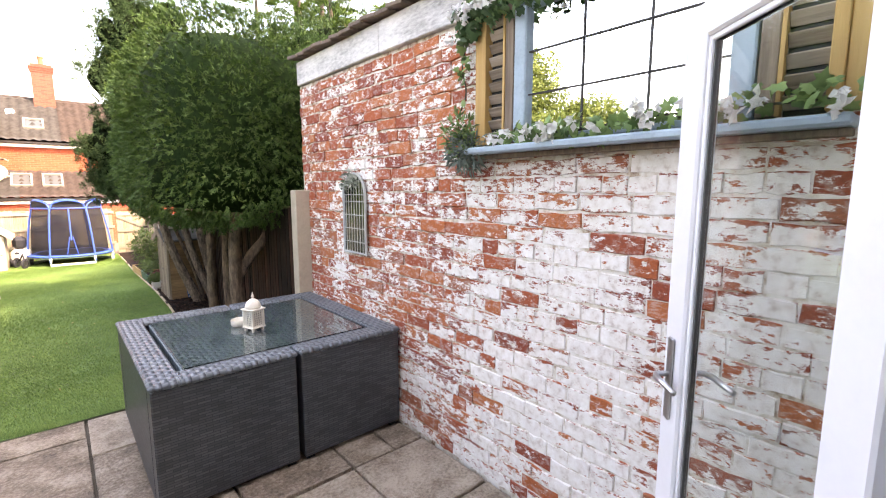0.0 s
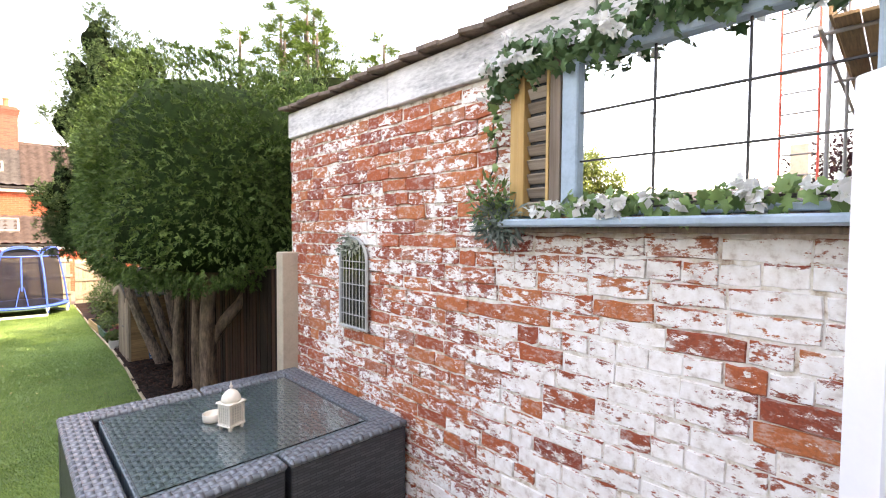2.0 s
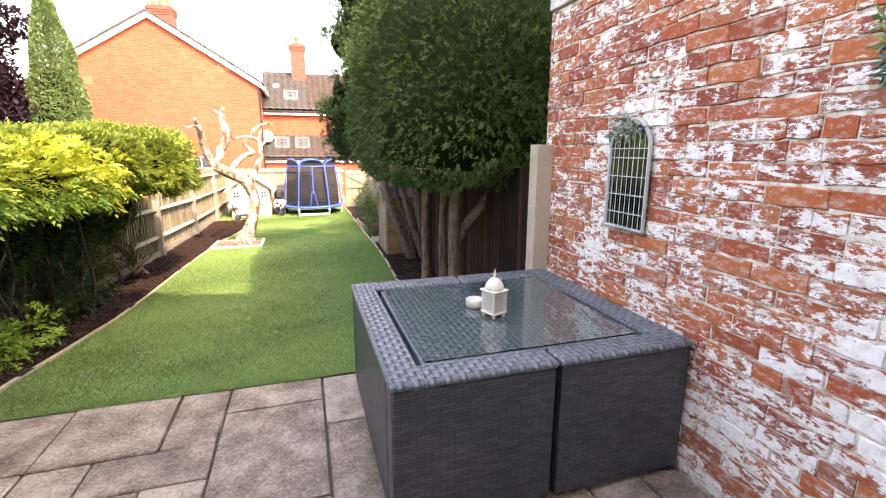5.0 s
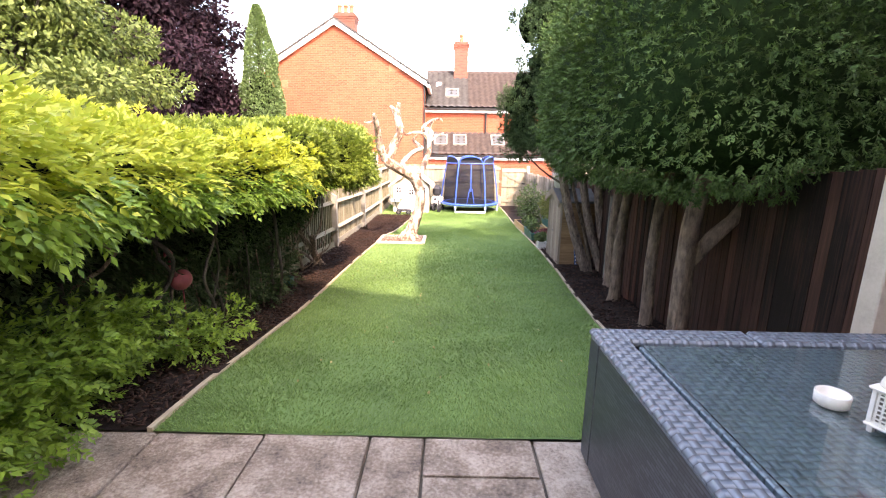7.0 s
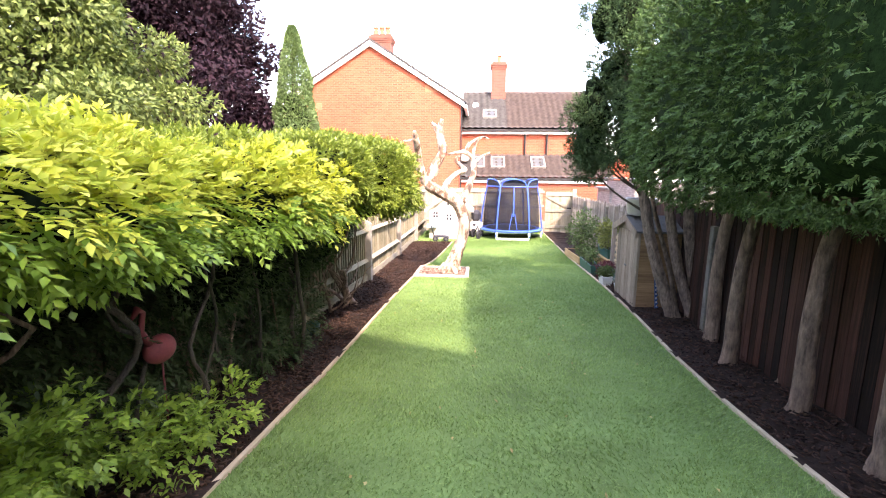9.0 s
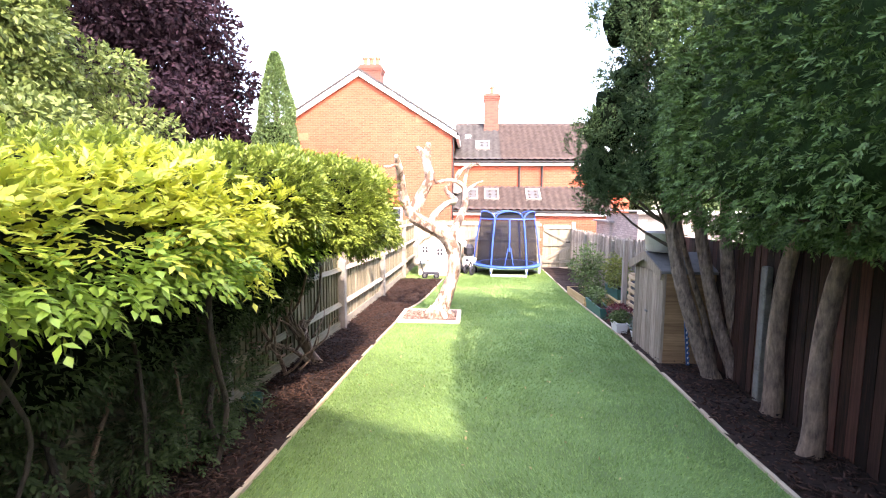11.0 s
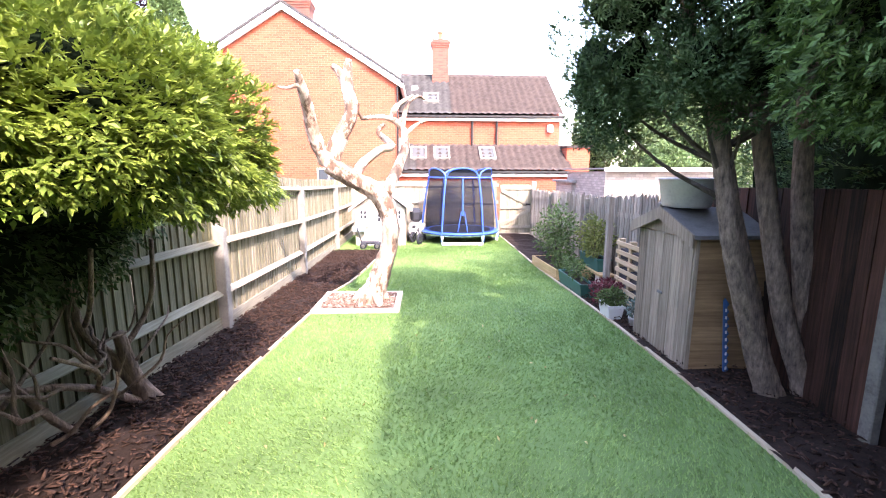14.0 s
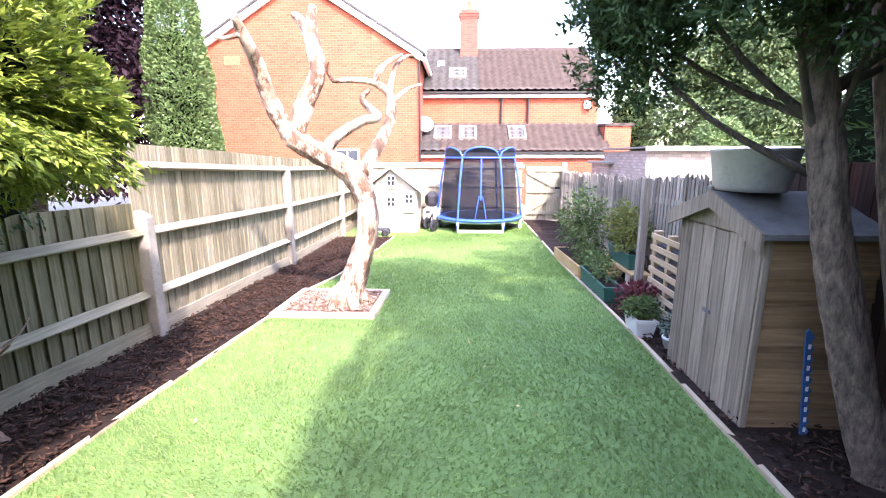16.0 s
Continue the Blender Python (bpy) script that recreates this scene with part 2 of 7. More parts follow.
def tufts(name, at, out, k, length, width, mat, rng, reach=0.05, spread=0.45, lift=0.15):
    """Sprays: k small leaves fanned forward from each place."""
    n = len(at)
    axis = unit(out + rng.normal(0, 0.35, (n, 3)) + np.array([0, 0, lift]))
    pos = np.repeat(at, k, 0) + np.repeat(axis, k, 0) * (rng.random((n * k, 1)) * reach) + rng.normal(0, reach * 0.28, (n * k, 3))
    return leaves(name, pos, np.repeat(axis, k, 0), length, width, mat, rng, 0.0, spread, 0.15)


def feathers(name, at, axis, k, length, leaf, width, mat, rng, droop=0.2, splay=0.8, jitter=0.15, fold=0.2, flat=0.35):
    """Compound leaves or sprays: k leaflets in pairs along each axis, one at its tip."""
    n = len(at)
    axis = unit(axis)
    up = unit(np.array([0, 0, 1.0]) + rng.normal(0, flat, (n, 3)))
    side = unit(np.cross(axis, up))
    ln = (length * rng.uniform(0.7, 1.3, n))[:, None, None]
    j = np.arange(k)
    t = ((j // 2 + 1) / ((k + 1) // 2))[None, :, None]
    s = np.where(j % 2 == 0, 1.0, -1.0)
    if k % 2:
        s[-1] = 0.0
    down = np.array([0, 0, -1.0])
    pos = at[:, None] + axis[:, None] * ln * t + down * droop * ln * t ** 2
    d = axis[:, None] + side[:, None] * s[None, :, None] * splay + rng.normal(0, jitter, (n, k, 3)) + down * droop * t
    d = d / np.linalg.norm(d, axis=2, keepdims=True)
    w = np.cross(d, np.broadcast_to(up[:, None], d.shape))
    w = w / np.maximum(np.linalg.norm(w, axis=2, keepdims=True), 1e-9)
    nor = np.cross(w, d)
    ll, ww = leaf * rng.uniform(0.7, 1.2, (n, k, 1)), width * rng.uniform(0.75, 1.2, (n, k, 1))
    mid = pos + d * ll * 0.42
    verts = np.stack([pos, mid + w * ww * 0.5 + nor * ww * fold, pos + d * ll, mid - w * ww * 0.5 + nor * ww * fold], 2).reshape(-1, 3)
    i = np.arange(n * k)[:, None] * 4
    faces = np.concatenate([i + np.array([[0, 1, 2]]), i + np.array([[0, 2, 3]])], 1).reshape(-1, 3)
    return raw_mesh(name, verts, faces, mat)


def lobed_leaves(name, at, out, size, mat, rng, droop=0.4):
    """Ivy leaves of five lobes, each a shallow fan."""
    n = len(at)
    edge = np.array([(0, 0), (0.28, -0.08), (0.48, 0.16), (0.3, 0.34), (0.5, 0.62), (0.2, 0.62), (0, 1.0), (-0.2, 0.62), (-0.5, 0.62), (-0.3, 0.34), (-0.48, 0.16), (-0.28, -0.08)])
    nor = unit(out + rng.normal(0, 0.45, (n, 3)))
    d = unit(np.cross(nor, rng.normal(0, 1, (n, 3))) + np.array([0, 0, -droop]))
    d = unit(d - nor * (d * nor).sum(1, keepdims=True))
    w = np.cross(d, nor)
    sz = (size * rng.uniform(0.65, 1.25, n))[:, None]
    pts = [at + d * sz * 0.35 + nor * sz * 0.06] + [at + w * sz * x + d * sz * y - nor * sz * 0.22 * abs(x) for x, y in edge]
    verts = np.stack(pts, 1).reshape(-1, 3)
    f = np.array([(0, 1 + q, 1 + (q + 1) % 12) for q in range(12)])
    return raw_mesh(name, verts, (np.arange(n)[:, None, None] * 13 + f[None]).reshape(-1, 3), mat)


# ---- the lie of the land ----
LAND_Y = [3.92, 4.5, 5.5, 6.5, 7.5, 9.0, 10.5, 12.0, 14.0, 17.4, 20.0]
LAND_Z = [0.0, -0.06, -0.2, -0.32, -0.39, -0.42, -0.46, -0.51, -0.6, -0.66, -0.68]


def land(y):
    return float(np.interp(y, LAND_Y, LAND_Z))


def lawn_left(y):
    return float(np.interp(y, [3.9, 4.8, 6.0, 7.4, 9.5, 11.1, 12.1, 12.9, 16.1, 16.4, 17.0], [-2.02, -2.06, -2.1, -2.1, -2.02, -1.93, -1.9, -1.75, -1.52, -1.5, -1.5]))


def lawn_right(y):
    return float(np.interp(y, [3.9, 5.5, 7.0, 8.8, 10.5, 12.6, 16.6, 19.3], [1.02, 1.14, 1.26, 1.37, 1.43, 1.46, 1.56, 1.6]))


def fence_left(y):
    return float(np.interp(y, [3.5, 6.4, 8.0, 10.5, 20], [-3.0, -2.93, -2.87, -2.72, -2.74]))


def fence_right(y):
    return float(np.interp(y, [3.8, 6.2, 8.3, 12.0, 19.3], [1.74, 1.9, 2.02, 2.3, 2.6]))


GATE_Y, WALL_X, PATIO_Y = 19.35, 1.725, 3.92
BED = (-1.93, -0.93, 11.12, 12.1)


def strip(left, right, y0, y1, step, lift, cross, wobble=0.0):
    """A sheet over the land between two edge lines."""
    bm = bmesh.new()
    n = max(1, round((y1 - y0) / step))
    rows = []
    for i in range(n + 1):
        y = y0 + (y1 - y0) * i / n
        a, b = left(y), right(y)
        rows.append([bm.verts.new((a + (b - a) * k / cross, y, land(y) + lift + wobble * noise.noise((3 * (a + (b - a) * k / cross), 3 * y, 0)))) for k in range(cross + 1)])
    for r0, r1 in zip(rows, rows[1:]):
        for k in range(cross):
            bm.faces.new((r0[k], r0[k + 1], r1[k + 1], r1[k]))
    return bm


# ground: one sheet to the horizon
bm = bmesh.new()
ys = [-400, -60, 3.92] + LAND_Y[1:] + [60, 400]
lines = [[bm.verts.new((x, y, land(y) - 0.06)) for x in (-400, -30, -4, 4, 30, 400)] for y in ys]
for r0, r1 in zip(lines, lines[1:]):
    for k in range(5):
        bm.faces.new((r0[k], r0[k + 1], r1[k + 1], r1[k]))
structure("ground", bm, M_GROUND, "bare earth ground beyond the garden")

bm = strip(lawn_left, lawn_right, PATIO_Y, BED[2], 0.15, 0.0, 20, 0.006)
bm2 = strip(lambda y: BED[1], lawn_right, BED[2], BED[3], 0.15, 0.0, 16, 0.006)
bm3 = strip(lawn_left, lawn_right, BED[3], 16.4, 0.15, 0.0, 20, 0.006)
bm4 = strip(lambda y: fence_left(y) + 0.05, lawn_right, 16.4, GATE_Y, 0.15, 0.0, 24, 0.006)
for extra in (bm2, bm3, bm4):
    tmp = bpy.data.meshes.new("tmp")
    extra.to_mesh(tmp)
    extra.free()
    bm.from_mesh(tmp)
    bpy.data.meshes.remove(tmp)
structure("lawn", bm, M_LAWN, "bright green artificial grass lawn sloping away")
structure("bed_left", strip(lambda y: fence_left(y) + 0.02, lawn_left, PATIO_Y, 16.35, 0.12, 0.015, 9, 0.035), M_MULCH, "dark bark mulch bed along the fence")
structure("bed_right", strip(lawn_right, lambda y: fence_right(y) - 0.02, PATIO_Y, GATE_Y, 0.12, 0.015, 8, 0.035), M_MULCH, "dark bark mulch bed under the trees")


# ---- boundary: fences, walls and posts ----
def pale_fence(name, label, line, y0, y1, height, boards_mat, side, pitch=0.105, thick=0.018, ragged=0.0, gap=0.0, seed=1):
    """A closeboard fence along y: overlapping upright boards, each a piece of its own on one of a few shared meshes."""
    rng = random.Random(seed)
    root = tagged(new(name), label, "", "", "structure")
    kinds = []
    for k in range(5):
        w = pitch * (1.1 if gap == 0 else 1.0 - gap)
        bm = bmesh.new()
        x_thin, x_thick = 0.006, thick
        prof = [(-w / 2, 0), (w / 2, 0), (w / 2, x_thin), (-w / 2, x_thick)]
        top = rng.uniform(-0.5, 0.5) * ragged
        a = [bm.verts.new((side * p[1], p[0], 0)) for p in prof]
        b = [bm.verts.new((side * p[1], p[0], 1 + (top if i in (0, 3) else -top))) for i, p in enumerate(prof)]
        bm.faces.new(a), bm.faces.new(b[::-1])
        for i in range(4):
            bm.faces.new((a[i], a[(i + 1) % 4], b[(i + 1) % 4], b[i]))
        bmesh.ops.recalc_face_normals(bm, faces=bm.faces)
        me = bpy.data.meshes.new("board")
        bm.to_mesh(me)
        bm.free()
        me.materials.append(boards_mat)
        kinds.append(me)
    y = y0
    while y < y1:
        ob = new("board", kinds[rng.randrange(5)])
        h = height(y) + rng.uniform(-1, 1) * ragged * 0.6
        ob.matrix_basis = Matrix.LocRotScale((line(y) + rng.uniform(-0.003, 0.003), y, land(y) - 0.03), Euler((rng.uniform(-0.006, 0.006), 0, 0)), (1, 1, h + 0.03))
        ob.parent = root
        y += pitch
    return root


def fence_bar(root, line, y0, y1, z0, z1, off, thick, mat, name="rail", sharp=False):
    """A rail along the fence between two posts, z above the land."""
    bm = bmesh.new()
    rows = []
    for y in (y0, y1):
        x, g = line(y) + off, land(y)
        prof = [(x, z0), (x + thick, z0 + 0.02 * sharp), (x + thick, z1 - 0.045 * sharp), (x, z1)]
        rows.append([bm.verts.new((px, y, g + pz)) for px, pz in prof])
    bm.faces.new(rows[0]), bm.faces.new(rows[1][::-1])
    for i in range(4):
        bm.faces.new((rows[0][i], rows[0][(i + 1) % 4], rows[1][(i + 1) % 4], rows[1][i]))
    bmesh.ops.recalc_face_normals(bm, faces=bm.faces)
    return part(name, bm, mat, root)


left_fence = pale_fence("fence_left", "weathered grey-brown closeboard timber fence with rails", fence_left, 10.55, GATE_Y, lambda y: 1.63, M_FENCE_L, 1, 0.1, seed=3)
# low panels and rails in a darker olive than the tall fence
M_FENCE_OLD = wood("olive_fence", (0.215, 0.20, 0.125), (0.06, 0.058, 0.03), 0.9, "z", 0.5)
M_RAIL_OLD = wood("olive_rail", (0.29, 0.27, 0.19), (0.12, 0.11, 0.07), 0.9, "y", 0.4)
low_fence = pale_fence("fence_left_low", "low old olive closeboard timber fence under the shrubs", fence_left, 1.0, 10.5, lambda y: 1.16, M_FENCE_OLD, 1, 0.1, seed=3)
LEFT_POSTS = [1.45, 4.5, 7.62, 10.55, 13.62, 16.65, 19.3]
for y in LEFT_POSTS:
    x, g = fence_left(y), land(y)
    bm = box(x + 0.012, x + 0.115, y - 0.05, y + 0.05, g - 0.05, g + (1.52 if y > 11 else 1.1), 0.008)
    for v in bm.verts:
        if v.co.z > g + (1.5 if y > 11 else 1.08):
            v.co.z -= 0.05 * (v.co.x > x + 0.06)
    part("post", bm, M_POST, left_fence if y > 10 else low_fence, "grey concrete fence post")
for a, b in zip(LEFT_POSTS, LEFT_POSTS[1:]):
    for z in (0.36, 0.88, 1.42) if a > 10 else (0.36, 0.88):
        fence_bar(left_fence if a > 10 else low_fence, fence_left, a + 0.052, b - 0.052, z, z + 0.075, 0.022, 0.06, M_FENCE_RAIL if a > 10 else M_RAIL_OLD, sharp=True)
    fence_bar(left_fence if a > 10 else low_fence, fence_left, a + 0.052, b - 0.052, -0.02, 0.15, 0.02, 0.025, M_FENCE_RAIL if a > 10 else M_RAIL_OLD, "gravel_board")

right_fence = pale_fence("fence_right", "dark brown closeboard timber fence under the trees", fence_right, 3.95, 11.2, lambda y: 1.48, M_FENCE_R, -1, 0.1, seed=5)
far_fence = pale_fence("fence_right_far", "ragged weathered grey paling fence", fence_right, 11.25, GATE_Y, lambda y: 1.36, M_FENCE_G, -1, 0.092, ragged=0.05, gap=0.12, seed=6)
for y in (8.3, 11.2, 14.0, 16.8):
    x, g = fence_right(y), land(y)
    fp = far_fence if y > 11 else right_fence
    part("post", box(x - 0.085, x - 0.02, y - 0.04, y + 0.04, g - 0.05, g + 1.3, 0.008), M_POST_SHADED, fp, "grey concrete fence post")
for a, b in ((11.3, 13.95), (14.05, 16.75), (16.85, 19.3)):
    for z in (0.3, 1.05):
        fence_bar(far_fence, fence_right, a, b, z, z + 0.07, 0.004, 0.04, M_FENCE_G)

# fence and gate across the end
end = tagged(new("fence_end"), "pale weathered timber fence across the end", "", "", "structure")
rng = random.Random(9)
me = bpy.data.meshes.new("board")
bm = box(-0.048, 0.048, -0.01, 0.01, 0, 1)
bm.to_mesh(me)
bm.free()
me.materials.append(M_FENCE_L)
x = -2.7
while x < 1.6:
    ob = new("board", me)
    ob.matrix_basis = Matrix.LocRotScale((x, GATE_Y + rng.uniform(-0.004, 0.004), -0.72), None, (1, 1, 1.62 + rng.uniform(-0.01, 0.01)))
    ob.parent = end
    x += 0.1
for z in (-0.3, 0.25, 0.75):
    part("rail", box(-2.7, 1.6, GATE_Y - 0.05, GATE_Y - 0.012, z, z + 0.08), M_FENCE_RAIL, end)
gate = thing("garden_gate", (2.1, GATE_Y, -0.68), "pale weathered timber gate with diagonal braces", "gate")
for i in range(10):
    x = 1.66 + i * 0.094
    part("board", box(x, x + 0.09, GATE_Y - 0.01, GATE_Y + 0.01, -0.64, 0.80 + 0.004 * (i % 3)), M_FENCE_L, gate)
for z in (-0.5, 0.08, 0.66):
    part("ledge", box(1.66, 2.58, GATE_Y - 0.045, GATE_Y - 0.013, z, z + 0.1, 0.004), M_FENCE_RAIL, gate)
for z0, z1 in ((0.19, 0.65), (-0.39, 0.07)):
    a, b = (1.68, z1) if z0 > 0 else (1.68, z0), (2.56, z0) if z0 > 0 else (2.56, z1)
    part("brace", prism([(a[0], a[1] - 0.06), (b[0], b[1] - 0.06), (b[0], b[1] + 0.05), (a[0], a[1] + 0.05)], GATE_Y - 0.043, GATE_Y - 0.014, "y"), M_FENCE_RAIL, gate)
M_IRON = plain("black_iron", (0.03, 0.03, 0.03), 0.5, 0.6)
part("latch", box(2.42, 2.56, GATE_Y - 0.065, GATE_Y - 0.046, 0.2, 0.25, 0.004), M_IRON, gate, "black iron latch")
structure("gate_post", box(2.6, 2.72, GATE_Y - 0.06, GATE_Y + 0.06, -0.72, 0.9, 0.01), M_FENCE_RAIL, "weathered timber gate post")

# cream post where the brick wall ends
structure("post_cream", box(1.6, WALL_X + 0.02, 3.79, 3.9, -0.02, 1.61, 0.006), M_CREAM, "cream painted post at the end of the brick wall")

# houses at the bottom of the garden
def tiled_roof(name, x0, x1, y0, z0, y1, z1, mat, parent, course=0.3, pitch=0.3):
    """A slope of rolled tiles: each course overlaps the one below, rolls run up the slope."""
    n = max(2, round(math.hypot(y1 - y0, z1 - z0) / course))
    cols = max(4, round((x1 - x0) / pitch) * 4)
    up = Vector((0, y1 - y0, z1 - z0)).normalized()
    nor = Vector((0, -up.z, up.y))
    verts, faces = [], []
    for i in range(n):
        for s in (0, 1):
            f = (i + s * 1.03) / n
            for k in range(cols + 1):
                roll = (0.065 if k % 4 == 1 else 0.035 if k % 4 in (0, 2) else 0.0) + (0.05 if s == 0 else 0.0)
                verts.append(Vector((x0 + (x1 - x0) * k / cols, y0 + (y1 - y0) * f, z0 + (z1 - z0) * f)) + nor * roll)
        a = i * 2 * (cols + 1)
        for k in range(cols):
            faces.append((a + k, a + k + 1, a + cols + 2 + k, a + cols + 1 + k))
            if i:
                faces.append((a - cols - 1 + k, a - cols + k, a + k + 1, a + k))
    return own(raw_mesh(name, np.array([tuple(v) for v in verts]), np.array(faces), mat), parent)


def chimney(x0, x1, y0, y1, z0, z1, parent, pots):
    bm = box(x0, x1, y0, y1, z0, z1)
    d = 0.07
    for k, z in enumerate((z1 - 0.36, z1 - 0.27, z1 - 0.18)):
        box(x0 - d * (k + 1) / 3, x1 + d * (k + 1) / 3, y0 - d * (k + 1) / 3, y1 + d * (k + 1) / 3, z, z + 0.088, 0, bm)
    c = part("chimney", bm, M_STACK_BRICK, parent, "weathered red brick chimney stack")
    for px in pots:
        pot = lathe([(0.12, 0), (0.1, 0.08), (0.1, 0.3), (0.125, 0.31), (0.125, 0.38)], (px, (y0 + y1) / 2, z1), 12)
        p = finish("chimney_pot", pot, plain("terracotta", (0.33, 0.11, 0.06), 0.85), None, "terracotta chimney pot")
        own(p, parent)


ha = thing("gable_house", (-5.58, 26, -0.7), "orange brick house with a white-edged gable and chimney", "house")
GX, GH, GE, GA, GYF = -5.58, 3.95, 4.4, 6.85, 23.3
part("wall", prism([(GX - GH, -1), (GX + GH, -1), (GX + GH, GE), (GX, GA), (GX - GH, GE)], GYF, 33), M_HOUSE_BRICK, ha)
for s in (-1, 1):
    slope = (GA - GE) / GH
    e = GH + 0.18
    part("bargeboard", prism([(GX, GA + 0.16), (GX, GA - 0.06), (GX + s * e, GE - 0.06 - slope * 0.18), (GX + s * e, GE + 0.16 - slope * 0.18)], GYF - 0.16, GYF - 0.06), M_WHITE, ha, "white painted bargeboard")
    part("roof", prism([(GX, GA + 0.26), (GX, GA + 0.17), (GX + s * (e + 0.1), GE + 0.17 - slope * 0.28), (GX + s * (e + 0.1), GE + 0.25 - slope * 0.28)], GYF - 0.2, 33.2), M_TILE_GREY, ha, "grey tiled roof")
part("gutter", box(GX + GH + 0.16, GX + GH + 0.3, GYF - 0.15, 33, GE - 0.2, GE - 0.06, 0.02), M_WHITE, ha, "white eaves gutter")
part("downpipe", tube([(GX + GH + 0.06, GYF - 0.06, GE - 0.15), (GX + GH + 0.06, GYF - 0.06, -0.6)], 0.035), M_IRON, ha)
chimney(-5.8, -4.85, 24.2, 24.9, 6.2, 7.55, ha, (-5.6, -5.32, -5.05))
for x in (-8.1, -2.9):
    m4 = plain("wall_tie", (0.36, 0.13, 0.07), 0.9)
    part("patched_brickwork", box(x - 0.28, x + 0.28, GYF - 0.012, GYF + 0.01, 4.15 if x < -5 else 4.9, 4.45 if x < -5 else 5.2), m4, ha, "patch of paler repaired brickwork")
# low window of the gable house, just over the fence
wnd = part("window", box(-4.6, -3.75, GYF - 0.04, GYF + 0.02, 0.75, 1.3), M_WHITE, ha, "white framed window")
M_GLASS_DARK = node_mat("window_glass", 0.05, 0.0, 0.8)[0]
M_GLASS_DARK.node_tree.nodes["Principled BSDF"].inputs["Base Color"].default_value = (0.05, 0.06, 0.07, 1)
for i in (0, 1):
    part("pane", box(-4.55 + i * 0.4, -4.2 + i * 0.4, GYF - 0.052, GYF - 0.041, 0.8, 1.25), M_GLASS_DARK, wnd)

hb = thing("terrace_house", (2, 27, -0.7), "orange brick terrace with tiled roofs and lean-to", "house")
BX0, BX1 = -1.66, 5.2
part("wall", box(BX0, BX1, 25.5, 31, -1, 3.5), M_HOUSE_BRICK, hb)
part("gable", prism([(25.5, 3.5), (31, 3.5), (28.2, 5.5)], BX1 - 0.3, BX1, "x"), M_HOUSE_BRICK, hb)
part("fascia", box(BX0, BX1 + 0.12, 25.3, 25.42, 3.28, 3.46), M_WHITE, hb, "white eaves board")
part("gutter", box(BX0, BX1 + 0.12, 25.18, 25.29, 3.4, 3.5, 0.02), M_IRON, hb, "black gutter")
tiled_roof("roof", BX0, 0.55, 25.2, 3.5, 28.2, 5.62, M_TILE_GREY, hb)
tiled_roof("roof", 0.55, BX1 + 0.05, 25.2, 3.5, 28.2, 5.62, M_TILE_RED, hb)
part("roof", prism([(28.2, 5.62), (28.2, 5.52), (31.3, 3.4), (31.3, 3.5)], BX0, BX1 + 0.05, "x"), M_TILE_RED, hb)
part("ridge", tube([(BX0, 28.2, 5.62), (BX1 + 0.05, 28.2, 5.62)], 0.09, 8), M_TILE_RED, hb)
chimney(-0.2, 0.55, 27.6, 28.2, 4.8, 7.1, hb, (0.18,))
for x in (1.44, 2.48):
    part("downpipe", tube([(x, 25.42, 3.4), (x, 25.42, 2.2)], 0.05), M_IRON, hb, "dark downpipe")
part("alarm_box", lathe([(0.02, -0.16), (0.12, -0.14), (0.15, 0), (0.12, 0.14), (0.02, 0.16)], (4.75, 25.42, 3.0), 12), M_WHITE, hb, "white alarm box")
# lean-to
part("lean_to_wall", box(BX0 - 0.2, BX1, 24.0, 25.5, -1, 1.2), M_HOUSE_BRICK, hb)
part("lean_to_fascia", box(BX0 - 0.2, BX1 + 0.1, 23.86, 23.96, 1.0, 1.16), M_WHITE, hb, "white eaves board")
part("lean_to_gutter", box(BX0 - 0.2, BX1 + 0.1, 23.76, 23.85, 1.12, 1.22, 0.02), M_IRON, hb, "black gutter")
tiled_roof("lean_to_roof", BX0 - 0.2, -0.9, 23.8, 1.2, 25.5, 2.3, M_TILE_GREY, hb)
tiled_roof("lean_to_roof", -0.9, BX1 + 0.1, 23.8, 1.2, 25.5, 2.3, M_TILE_RED, hb)
part("extension", box(BX1, 6.15, 24.4, 30, -1, 2.15), M_HOUSE_BRICK, hb)
part("extension_coping", box(BX1 - 0.02, 6.22, 24.33, 30, 2.15, 2.25), M_TILE_RED, hb)
M_GLASS_SKY = node_mat("skylight_glass", 0.25, 0.0, 0.4)[0]
M_GLASS_SKY.node_tree.nodes["Principled BSDF"].inputs["Base Color"].default_value = (0.07, 0.08, 0.085, 1)


